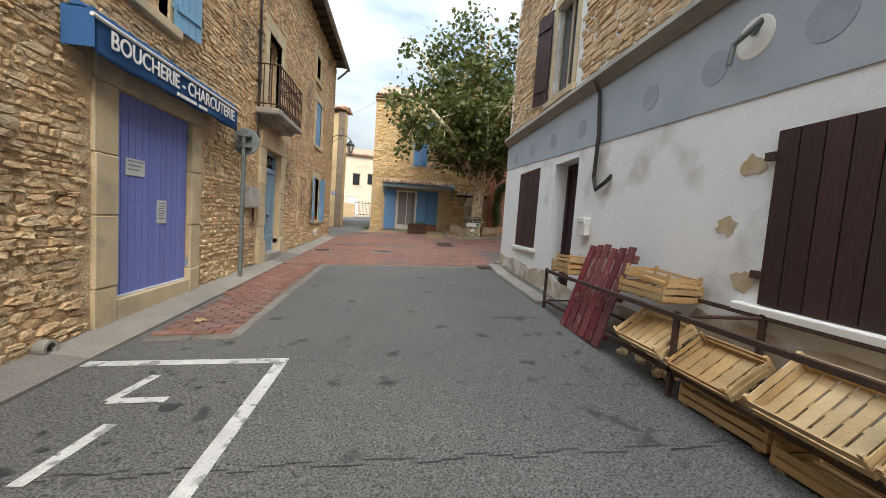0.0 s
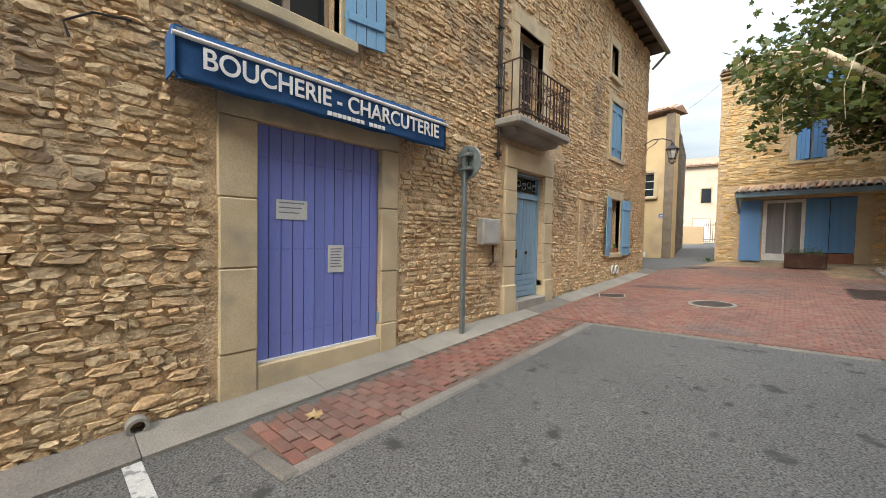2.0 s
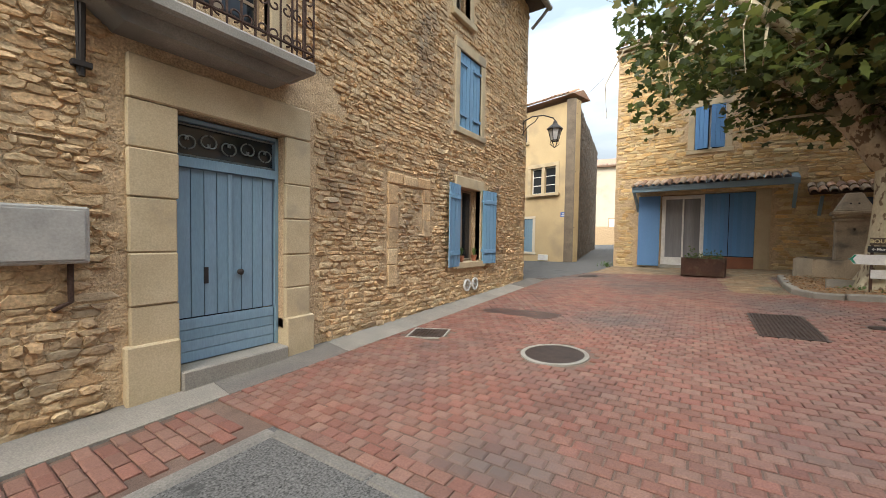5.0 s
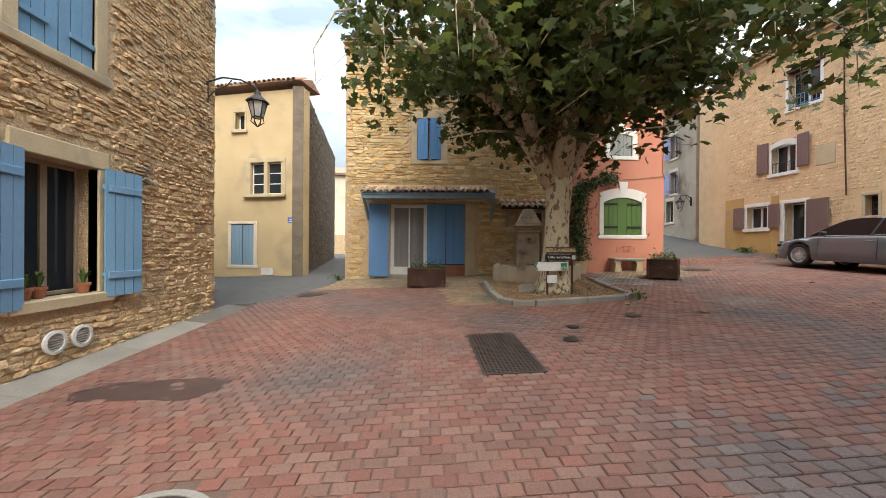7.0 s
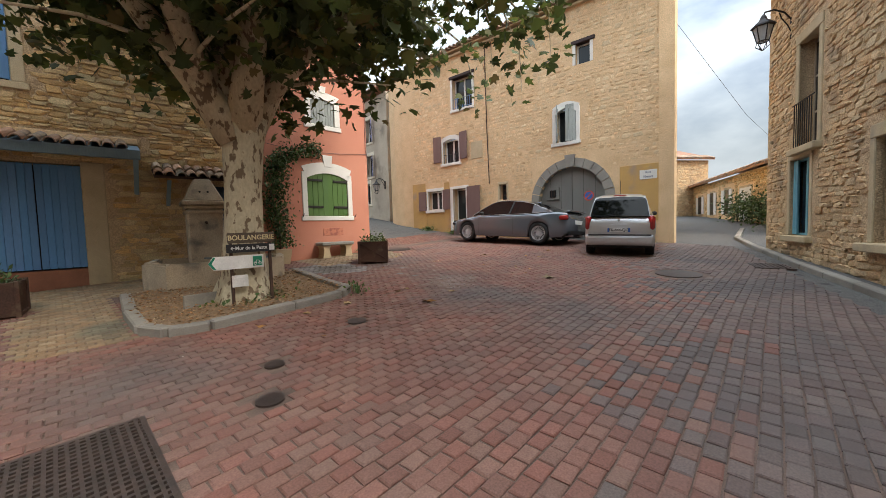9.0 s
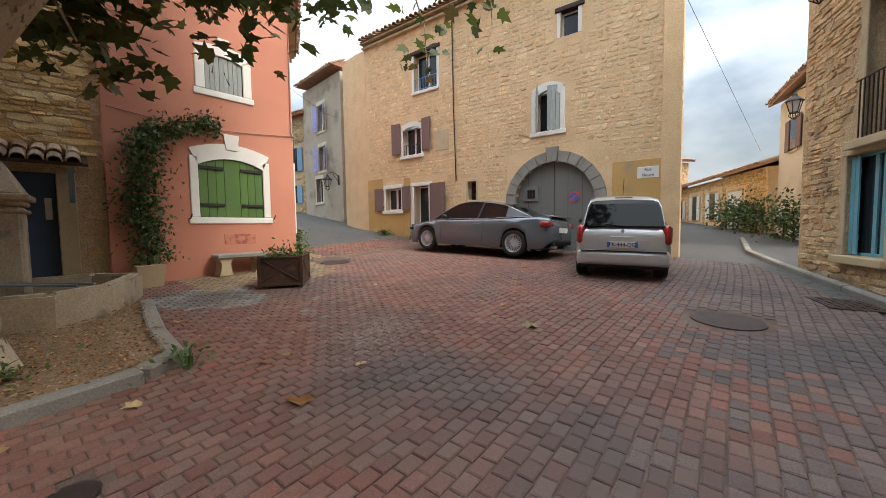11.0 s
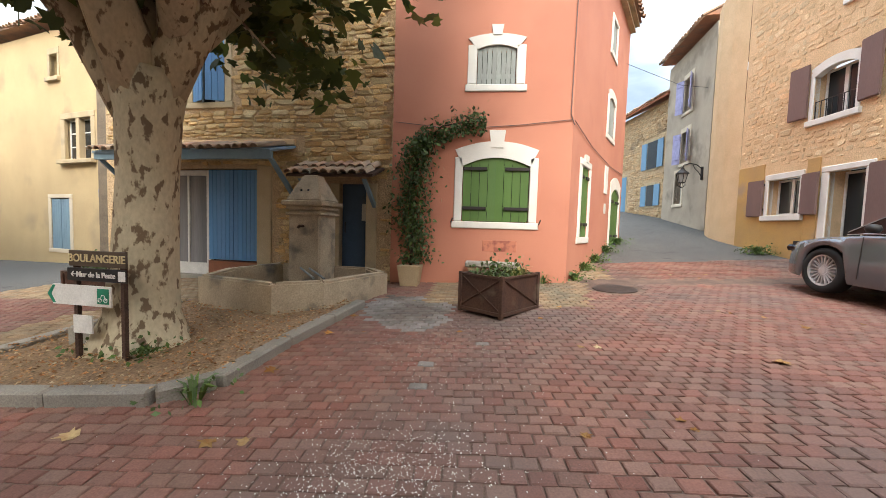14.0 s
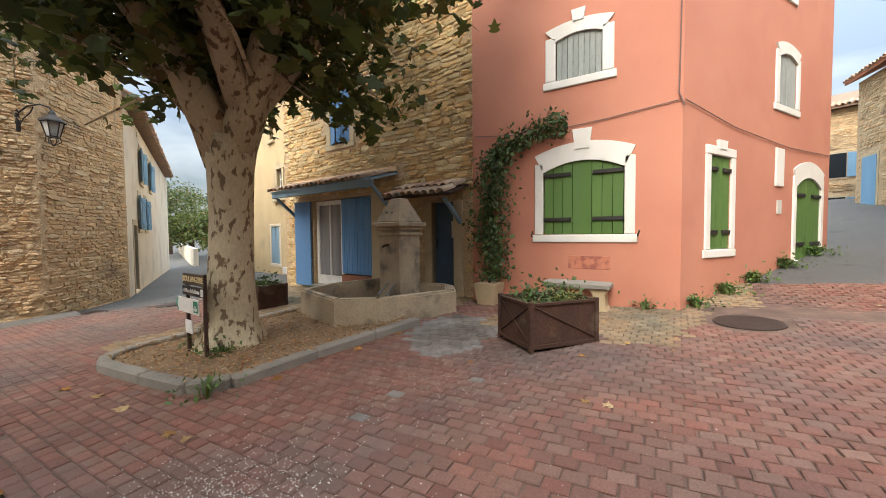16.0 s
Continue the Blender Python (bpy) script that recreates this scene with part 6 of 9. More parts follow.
manhole(-0.47, 11.9, 0.33, "round cast-iron manhole cover with a pale concrete collar")
manhole(9.33, 13.55, 0.36, "round cast-iron manhole cover in the pavers", False)
manhole(9.35, 21.2, 0.36, "round manhole cover at the mouth of the lane", False)
manhole(-1.9, 19.5, 0.3, "round manhole cover near the side street", False)
manhole(3.07, 15.32, 0.085, "small round iron valve cover", False)
manhole(2.8, 14.73, 0.1, "small round iron valve cover", False)
manhole(4.23, 15.81, 0.11, "small round iron valve cover", False)
manhole(2.55, 8.7, 0.1, "small round iron valve cover", False)


def grating(x, y, w, d, rz, nx, ny, label, rim="grate"):
    g = thing("drain_grate", pose(x, y, gz(x, y) + 0.004, math.degrees(math.atan(0.0365)), -math.degrees(math.atan(0.045)), rz), label, "drain grate")
    # shallow near-black block; the pit's shade is in its colour
    part("pit", boxes((-w / 2, w / 2, -d / 2, d / 2, -0.05, 0.012)), "dark_in", g)
    part("rim", boxes((-w / 2 - 0.03, w / 2 + 0.03, -d / 2 - 0.03, -d / 2, 0, 0.03), (-w / 2 - 0.03, w / 2 + 0.03, d / 2, d / 2 + 0.03, 0, 0.03), (-w / 2 - 0.03, -w / 2, -d / 2, d / 2, 0, 0.03), (w / 2, w / 2 + 0.03, -d / 2, d / 2, 0, 0.03)), rim, g)
    for i in range(nx):
        cx = -w / 2 + w * (i + 0.5) / nx
        bm = bmesh.new()
        box(bm, cx - w / nx * 0.2, cx + w / nx * 0.2, -d / 2, d / 2, 0.012, 0.03)
        part("bar", bm, "grate", g)
    for i in range(ny):
        cy = -d / 2 + d * (i + 0.5) / ny
        bm = bmesh.new()
        box(bm, -w / 2, w / 2, cy - d / ny * 0.22, cy + d / ny * 0.22, 0.011, 0.029)
        part("cross_bar", bm, "grate", g)
    return g


grating(1.84, 14.43, 0.58, 1.4, 0, 13, 30, "large rusty cast-iron drain grate in the pavers")
grating(-3.0, 9.65, 0.34, 0.75, 0, 6, 14, "rusty gutter grate at the foot of the door")
grating(-2.98, 10.85, 0.34, 0.55, 0, 6, 10, "rusty gutter grate beside the wall")
grating(-2.35, 12.0, 0.5, 0.42, 20, 10, 8, "small square drain grate with a concrete rim", "concrete")
grating(-3.0, 18.3, 0.4, 0.4, 10, 6, 8, "iron drain grate at the corner")
grating(11.0, 12.4, 0.6, 0.5, 17, 8, 6, "iron road gully grate by the kerb")
grating(2.35, 9.05, 0.55, 0.3, 0, 8, 5, "iron gully grate by the white house")

# ---- the fountain ----
fo = thing("fountain", Matrix.Identity(4), "old stone village fountain with an angular basin and a capped pillar", "fountain")
OUT = [(2.85, 20.45), (3.05, 19.55), (4.42, 19.08), (4.95, 19.45), (5.5, 20.75), (5.1, 21.35), (3.2, 21.5)]
ctr = (4.1, 20.4)
INN = [(ctr[0] + (x - ctr[0]) * 0.87, ctr[1] + (y - ctr[1]) * 0.87) for x, y in OUT]
n = len(OUT)
for k in range(n):
    j = (k + 1) % n
    bm = bmesh.new()
    zt = 1.39
    lo = [bm.verts.new((x, y, 0.7)) for x, y in (OUT[k], OUT[j], INN[j], INN[k])]
    hi = [bm.verts.new((x + random.uniform(-0.01, 0.01), y, zt + random.uniform(-0.012, 0.012))) for x, y in (OUT[k], OUT[j], INN[j], INN[k])]
    bm.faces.new(lo[::-1])
    bm.faces.new(hi)
    for a in range(4):
        bm.faces.new((lo[a], lo[(a + 1) % 4], hi[(a + 1) % 4], hi[a]))
    bmesh.ops.bevel(bm, geom=[e for e in bm.edges if all(v.co.z > 1 for v in e.verts)], offset=0.03, segments=2, affect="EDGES")
    part("basin_slab", bm, "fountain", fo)
bm = bmesh.new()
bm.faces.new([bm.verts.new((x, y, 0.92)) for x, y in INN])
part("basin_floor", bm, "fountain", fo)
PC = pose(4.02, 21.1, 0, 0, 0, -8)
pil = part("pillar", boxes((-0.31, 0.31, -0.27, 0.27, 0.8, 2.4), bevel=0.03), "fountain", fo)
pil.matrix_basis = PC
part("moulding", boxes((-0.35, 0.35, -0.31, 0.31, 2.3, 2.36), (-0.345, 0.345, -0.305, 0.305, 2.4, 2.47), (-0.4, 0.4, -0.36, 0.36, 2.47, 2.56), bevel=0.018), "fountain", fo).matrix_basis = PC
bm = bmesh.new()
lo = [bm.verts.new(p) for p in ((-0.35, -0.31, 2.56), (0.35, -0.31, 2.56), (0.35, 0.31, 2.56), (-0.35, 0.31, 2.56))]
hi = [bm.verts.new(p) for p in ((-0.14, -0.1, 3.02), (0.14, -0.1, 3.02), (0.14, 0.1, 3.02), (-0.14, 0.1, 3.02))]
bm.faces.new(hi)
bm.faces.new(lo[::-1])
for a in range(4):
    bm.faces.new((lo[a], lo[(a + 1) % 4], hi[(a + 1) % 4], hi[a]))
bmesh.ops.bevel(bm, geom=list(bm.edges), offset=0.02, segments=1, affect="EDGES")
part("cap", bm, "fountain", fo).matrix_basis = PC
for x in (-0.07, 0.07):
    # black discs paint the shade of two holes in the solid cap
    part("cap_hole", lathe([(0, -0.002), (0.02, -0.002), (0.02, 0.012), (0, 0.012)], 8), "dark_in", fo).matrix_basis = PC @ pose(x, -0.245, 2.74, 60)
part("spout", tube([(0, -0.28, 2.12), (0, -0.4, 2.12), (0, -0.43, 2.09)], 0.022, 8), "rust", fo, "iron spout").matrix_basis = PC
for d in (-0.08, 0.08):
    part("bucket_bar", tube([(4.0 + d, 20.85, 1.385), (4.75 + d, 19.75, 1.385)], 0.018, 6), "steel", fo, "iron bar across the basin")

# ---- planters, bench, potted climber ----
rustp = mat("rusted_sheet_steel", (0.10, 0.05, 0.033), (0.065, 0.036, 0.028), 0.85, 0.3, scale=3, fine=50, fine_amt=0.3, bump=0.25, spots=(0.16, 0.12, 0.09), spot_scale=2.5)
shrub = mat("shrub_leaves", (0.045, 0.085, 0.03), (0.08, 0.12, 0.035), 0.65, bump=0, per_island=0.35)
grassy = mat("dry_grass", (0.33, 0.27, 0.10), (0.16, 0.20, 0.06), 0.8, bump=0, per_island=0.3)


def leaves_cloud(n, size, place, seed, droop=0.4):
    """Many small pointed leaves; place(rnd) gives each one's spot."""
    rnd = random.Random(seed)
    vs, fs = [], []
    for _ in range(n):
        p = Vector(place(rnd))
        d = Vector((rnd.gauss(0, 1), rnd.gauss(0, 1), rnd.gauss(0, 1) - droop)).normalized()
        s = d.cross(Vector((rnd.gauss(0, 1), rnd.gauss(0, 1), rnd.gauss(0, 1)))).normalized()
        L = size * rnd.uniform(0.6, 1.3)
        k = len(vs)
        vs += [p, p + d * L * 0.45 + s * L * 0.27, p + d * L, p + d * L * 0.45 - s * L * 0.27]
        fs.append((k, k + 1, k + 2, k + 3))
    me = bpy.data.meshes.new("foliage")
    me.from_pydata([tuple(v) for v in vs], [], fs)
    return me


def foliage(name, me, material, parent, label=""):
    me.materials.append(material)
    ob = new(name, me)
    ob.parent = parent
    return tagged(ob, label) if label else ob


def planter(m, w, d, h, label, seed, cross):
    p = thing("planter", m, label, "planter", group="rusty steel planters")
    t = 0.02
    for b in ((-w / 2, w / 2, -d / 2, -d / 2 + t, 0.05, h), (-w / 2, w / 2, d / 2 - t, d / 2, 0.05, h), (-w / 2, -w / 2 + t, -d / 2 + t, d / 2 - t, 0.05, h), (w / 2 - t, w / 2, -d / 2 + t, d / 2 - t, 0.05, h)):
        part("side_panel", boxes(b), rustp, p)
    for x in (-w / 2, w / 2):
        for y in (-d / 2, d / 2):
            part("corner_post", boxes((x - 0.025, x + 0.025, y - 0.025, y + 0.025, 0.0, h + 0.03), bevel=0.005), rustp, p)
    part("rim", boxes((-w / 2, w / 2, -d / 2 - 0.018, -d / 2 + 0.018, h - 0.01, h + 0.015), (-w / 2, w / 2, d / 2 - 0.018, d / 2 + 0.018, h - 0.01, h + 0.015), (-w / 2 - 0.018, -w / 2 + 0.018, -d / 2, d / 2, h - 0.01, h + 0.015), (w / 2 - 0.018, w / 2 + 0.018, -d / 2, d / 2, h - 0.01, h + 0.015)), rustp, p)
    part("bottom_rail", boxes((-w / 2, w / 2, -d / 2 - 0.022, -d / 2 + 0.01, 0.03, 0.07), (-w / 2 - 0.022, -w / 2 + 0.01, -d / 2, d / 2, 0.03, 0.07), (w / 2 - 0.01, w / 2 + 0.022, -d / 2, d / 2, 0.03, 0.07)), rustp, p)
    if cross:
        for s in (-1, 1):
            for z0, z1 in ((0.08, h), (h, 0.08)):
                part("brace", tube([(s * (w / 2 + 0.012), -d / 2, z0), (s * (w / 2 + 0.012), d / 2, z1)], 0.008, 5), rustp, p)
        part("brace", tube([(-w / 2, -d / 2 - 0.012, h), (w / 2, -d / 2 - 0.012, 0.08)], 0.008, 5), rustp, p)
    part("soil", boxes((-w / 2 + t, w / 2 - t, -d / 2 + t, d / 2 - t, h - 0.12, h - 0.06)), "soil", p)
    foliage("shrub", leaves_cloud(520, 0.07, lambda r: ((r.uniform(-1, 1)) * w * 0.46, r.uniform(-1, 1) * d * 0.42, h - 0.08 + abs(r.gauss(0, 1)) * 0.12), seed), shrub, p, "dark green shrub")
    if cross:
        g = part("grass", tuft(bmesh.new(), 70, 0.32, 0.2, 0.006, seed), grassy, p, "dry grass hanging over the rim")
        g.matrix_basis = pose(0.12, -d * 0.3, h - 0.08)
    return p


planter(pose(1.0, 20.1, gz(1.0, 20.1) + 0.02, 0, 0, -6), 0.92, 0.6, 0.48, "rusted steel planter with a low green shrub", 3, False)
planter(pose(7.32, 19.72, gz(7.32, 19.72) + 0.02, 0, 0, 52), 0.85, 0.66, 0.5, "rusted steel planter with crossed braces and trailing grass", 4, True)
be = thing("stone_bench", pose(7.28, 21.48, gz(7.28, 21.48) + 0.02), "low grey stone bench against the pink wall", "bench")
part("seat", boxes((-0.5, 0.5, -0.2, 0.2, 0.34, 0.43), bevel=0.02), "concrete", be)
for x in (-0.34, 0.34):
    part("leg", prism([(x - 0.13, 0), (x + 0.13, 0), (x + 0.1, 0.08), (x + 0.08, 0.25), (x + 0.13, 0.34), (x - 0.13, 0.34), (x - 0.08, 0.25), (x - 0.1, 0.08)], -0.15, 0.15), "ashlar", be)
vp = thing("climbing_plant", pose(5.75, 21.5, gz(5.75, 21.5) + 0.02), "dark green climber in a pale square pot against the pink wall", "climbing plant")
bm = bmesh.new()
lo = [bm.verts.new(p) for p in ((-0.16, -0.16, 0), (0.16, -0.16, 0), (0.16, 0.16, 0), (-0.16, 0.16, 0))]
hi = [bm.verts.new(p) for p in ((-0.21, -0.21, 0.38), (0.21, -0.21, 0.38), (0.21, 0.21, 0.38), (-0.21, 0.21, 0.38))]
bm.faces.new(hi)
for a in range(4):
    bm.faces.new((lo[a], lo[(a + 1) % 4], hi[(a + 1) % 4], hi[a]))
part("pot", bm, "ashlar", vp, "pale stone pot")
part("stem", tube([(0, 0, 0.3), (0.02, 0.08, 1.0), (-0.1, 0.15, 1.8), (0.1, 0.18, 2.6), (0.5, 0.2, 3.0), (1.3, 0.2, 3.15)], [0.03, 0.028, 0.025, 0.02, 0.015, 0.008], 6), "rust", vp)


def vine_place(r):
    t = r.random()
    if t < 0.72:
        z = r.uniform(0.45, 2.75)
        return (r.gauss(0.02, 0.17) + 0.06 * math.sin(z * 3), 0.02 + r.uniform(-0.12, 0.2), z)
    x = r.uniform(0, 1) ** 1.3 * 1.35
    return (x, 0.12 + r.uniform(-0.06, 0.1), 2.7 + 0.35 * min(1, x) + r.gauss(0, 0.12))


foliage("foliage", leaves_cloud(3200, 0.085, vine_place, 8, 0.8), shrub, vp, "dense dark leaves")
for (x, y, nn, s) in ((9.25, 22.7, 160, 21), (9.7, 23.5, 200, 22), (10.3, 24.7, 260, 23), (11.0, 25.9, 160, 24), (8.85, 21.9, 90, 25), (13.7, 24.3, 300, 26), (13.8, 22.9, 200, 27), (3.95, 17.75, 240, 28), (3.5, 17.85, 160, 29), (-1.9, 22.4, 80, 30), (5.05, 17.05, 40, 31), (8.2, 21.62, 40, 32)):
    weed = thing("weeds", pose(x, y, gz(x, y) + 0.02), "clump of green weeds at the foot of the wall", "weeds")
    part("blades", tuft(bmesh.new(), nn // 2, 0.25, 0.2, 0.012, s), leafg, weed)
    foliage("foliage", leaves_cloud(nn, 0.06, lambda r: (r.gauss(0, 0.17), r.gauss(0, 0.14), abs(r.gauss(0, 0.09)) + 0.02), s), leafg, weed)

# ---- signs under the tree ----
brown = mat("brown_sign_face", (0.085, 0.06, 0.04), (0.07, 0.05, 0.035), 0.6, bump=0.05)
black_s = mat("black_sign_face", (0.018, 0.018, 0.02), None, 0.5, bump=0)
cream_l = mat("cream_lettering", (0.62, 0.52, 0.30), None, 0.6, bump=0)
green_s = mat("green_sign_face", (0.01, 0.22, 0.13), None, 0.5, bump=0)
sg = thing("direction_sign", pose(3.4, 17.62, gz(3.4, 17.62) + 0.06, 0, 0, -4), "cluster of small direction signs on two rusty posts", "direction sign")
for x in (0.06, 0.56):
    part("post", boxes((x - 0.018, x + 0.018, -0.018, 0.018, -0.1, 1.02 if x > 0.3 else 0.9)), "rust", sg)
part("plate", boxes((0.02, 0.62, -0.035, -0.02, 0.88, 1.02), bevel=0.004), brown, sg, "brown plate")
lettering("BOULANGERIE", 0.095, cream_l, pose(0.32, -0.038, 0.95, 90), sg, "cream capitals", 0.95)
part("plate", boxes((0.0, 0.62, -0.036, -0.021, 0.75, 0.865), bevel=0.004), black_s, sg, "black plate")
lettering("\u2190Mur de la Peste", 0.068, "frame_white", pose(0.28, -0.04, 0.808, 90), sg, "white lettering", 0.95)
part("plate", boxes((0.545, 0.615, -0.04, -0.036, 0.765, 0.85)), "frame_white", sg, "white walker pictogram field")
part("arrow_plate", prism([(-0.22, 0.62), (-0.16, 0.53), (0.46, 0.53), (0.46, 0.71), (-0.16, 0.71)], -0.035, -0.022), "frame_white", sg, "white arrow plate")
part("arrow_tip", prism([(-0.22, 0.62), (-0.16, 0.54), (-0.13, 0.54), (-0.18, 0.62), (-0.13, 0.70), (-0.16, 0.70)], -0.038, -0.034), green_s, sg)
part("cycle_field", boxes((0.32, 0.44, -0.039, -0.035, 0.555, 0.69)), green_s, sg, "green cycle-route square")
bm = bmesh.new()
for cxx in (0.35, 0.41):
    tube([(cxx + 0.018 * math.cos(2 * math.pi * k / 10), -0.041, 0.59 + 0.018 * math.sin(2 * math.pi * k / 10)) for k in range(10)], 0.004, 4, bm, True)
tube([(0.35, -0.041, 0.59), (0.37, -0.041, 0.635), (0.4, -0.041, 0.63), (0.41, -0.041, 0.59)], 0.004, 4, bm)
part("cycle_symbol", bm, "frame_white", sg)
part("small_plate", boxes((0.05, 0.25, -0.033, -0.02, 0.28, 0.44)), "frame_white", sg, "small faded white plate")
pl = thing("timber_edging", pose(2.95, 17.95, gz(2.95, 17.95) + 0.07, 0, 0, 8), "low weathered timber board edging the soil", "board")
part("board", boxes((0.0, 0.95, -0.02, 0.02, 0.0, 0.2), bevel=0.008), "concrete", pl)

# ---- the plane tree ----
bark = mat("plane_bark", (0.52, 0.455, 0.32), (0.42, 0.355, 0.24), 0.9, scale=2.0, fine=30, fine_amt=0.15, bump=0.4, spots=(0.17, 0.12, 0.075), spot_scale=12, spot_lo=0.55, spot_hi=0.6, dist=0.02, stretch=(1, 1, 0.55))
tree = thing("plane_tree", pose(3.72, 18.0, gz(3.72, 18.0) + 0.02), "large plane tree with mottled bark and a broad leafy crown", "tree")
trunk = [(0, 0, -0.1), (0.0, 0, 0.12), (0.02, 0, 0.4), (0.05, 0.0, 1.0), (0.08, 0.0, 1.7), (0.1, 0.0, 2.3), (0.12, 0.0, 2.7)]
tr = bmesh.new()
tube(trunk, [0.52, 0.41, 0.315, 0.265, 0.25, 0.27, 0.33], 20, tr)
for v in tr.verts:
    a = math.atan2(v.co.y, v.co.x)
    f = 1 + 0.16 * max(0, 0.6 - v.co.z) * math.sin(5 * a + 1) + 0.07 * noise.noise(v.co * 2.2)
    v.co.x *= f
    v.co.y *= f
part("trunk", tr, bark, tree, smooth=True)
rnd = random.Random(11)
BOUGHS = [[(0.0, 0, 2.4), (-0.45, -0.05, 3.1), (-1.1, -0.1, 3.9), (-2.2, 0.0, 4.8), (-3.6, 0.1, 5.9)],
         [(0.15, 0, 2.5), (0.55, 0.05, 3.2), (1.1, 0.0, 4.1), (1.9, -0.2, 5.2), (2.9, -0.3, 6.6)],
         [(0.1, 0.05, 2.5), (0.15, 0.4, 3.5), (0.2, 0.9, 4.8), (0.1, 1.7, 6.9), (0.0, 2.0, 9.0)],
         [(0.1, -0.05, 2.5), (0.1, -0.5, 3.4), (0.0, -1.2, 4.3), (0.2, -2.2, 5.2), (0.5, -3.2, 5.9)],
         [(0.1, 0, 2.6), (0.0, 0.1, 4.0), (-0.3, 0.0, 5.8), (-0.2, -0.2, 7.8), (0.1, -0.1, 10.0)],
         [(-0.3, 0, 2.9), (-0.8, -0.6, 3.8), (-1.7, -1.6, 4.6), (-2.9, -2.7, 5.3)],
         [(0.4, 0, 3.0), (1.0, -0.7, 3.9), (1.9, -1.6, 4.8), (2.9, -2.3, 5.4)],
         [(0.4, 0.1, 3.0), (1.0, 0.8, 4.2), (1.9, 1.6, 5.6), (2.6, 2.0, 7.0)],
         [(0.0, 0.0, 2.8), (-0.7, 0.2, 4.4), (-1.6, 0.3, 6.2), (-2.5, 0.2, 7.6), (-3.1, 0.1, 8.5)]]
tips = []
for i, pts in enumerate(BOUGHS):
    bm = tube(pts, [0.25 if i < 5 else 0.16, 0.19 if i < 5 else 0.13, 0.14 if i < 5 else 0.1, 0.09, 0.04][:len(pts)], 9)
    for k in range(2, len(pts)):
        a, b = Vector(pts[k - 1]), Vector(pts[k])
        for _ in range(5):
            s = a.lerp(b, rnd.random())
            d = Vector((rnd.gauss(0, 1), rnd.gauss(0, 1), rnd.gauss(0.25, 0.6))).normalized() * rnd.uniform(1.0, 2.4)
            e = s + d
            tube([s, s + d * 0.5 + Vector((0, 0, 0.1)), e], [0.035, 0.022, 0.01], 5, bm)
            tips += [s + d * 0.5, s + d * 0.75, e, e]
    part("limb", bm, bark, tree, smooth=True)
leafm = bpy.data.materials.new("plane_leaf")
leafm.use_nodes = True
nt = leafm.node_tree
nt.nodes.clear()
o_, dif, tra, mx = nt.nodes.new("ShaderNodeOutputMaterial"), nt.nodes.new("ShaderNodeBsdfPrincipled"), nt.nodes.new("ShaderNodeBsdfTranslucent"), nt.nodes.new("ShaderNodeMixShader")
gi, rp = nt.nodes.new("ShaderNodeNewGeometry"), nt.nodes.new("ShaderNodeValToRGB")
nt.links.new(gi.outputs["Random Per Island"], rp.inputs["Fac"])
els = rp.color_ramp.elements
els[0].color, els[1].color = (0.04, 0.06, 0.016, 1), (0.14, 0.165, 0.035, 1)
for pos, c in ((0.4, (0.068, 0.095, 0.024, 1)), (0.8, (0.115, 0.145, 0.032, 1)), (0.92, (0.15, 0.105, 0.035, 1))):
    e = els.new(pos)
    e.color = c
dif.inputs["Roughness"].default_value = 0.55
nt.links.new(rp.outputs["Color"], dif.inputs["Base Color"])
nt.links.new(rp.outputs["Color"], tra.inputs["Color"])
mx.inputs[0].default_value = 0.42
nt.links.new(dif.outputs[0], mx.inputs[1])
nt.links.new(tra.outputs[0], mx.inputs[2])
nt.links.new(mx.outputs[0], o_.inputs["Surface"])
LOBES = [(0.0, -0.32), (0.14, -0.36), (0.42, -0.2), (0.26, 0.0), (0.5, 0.22), (0.2, 0.22), (0.0, 0.62), (-0.2, 0.22), (-0.5, 0.22), (-0.26, 0.0), (-0.42, -0.2), (-0.14, -0.36)]


def crown(name, spots, size, seed, parent):
    """Lobed leaves round the given spots."""
    rg = np.random.default_rng(seed)
    n = len(spots)
    lob = np.array(LOBES)
    k = len(lob)
    cen = np.array(spots)
    nrm = rg.normal(0, 0.75, (n, 3)) + np.array([0, 0, 0.9])
    nrm /= np.linalg.norm(nrm, axis=1)[:, None]
    t = np.cross(nrm, rg.normal(0, 1, (n, 3)))
    t /= np.linalg.norm(t, axis=1)[:, None]
    b = np.cross(nrm, t)
    s = size * rg.uniform(0.6, 1.25, n)
    bend = rg.uniform(-0.25, 0.05, n)
    v = cen[:, None, :] + s[:, None, None] * (lob[None, :, :1] * t[:, None, :] + lob[None, :, 1:] * b[:, None, :] + (bend[:, None] * (lob ** 2).sum(1)[None, :] * 2.0)[:, :, None] * nrm[:, None, :])
    me = bpy.data.meshes.new(name)
    me.from_pydata(v.reshape(-1, 3).tolist(), [], np.arange(n * k).reshape(n, k).tolist())
    me.materials.append(leafm)
    ob = new(name, me)
    ob.parent = parent
    return ob


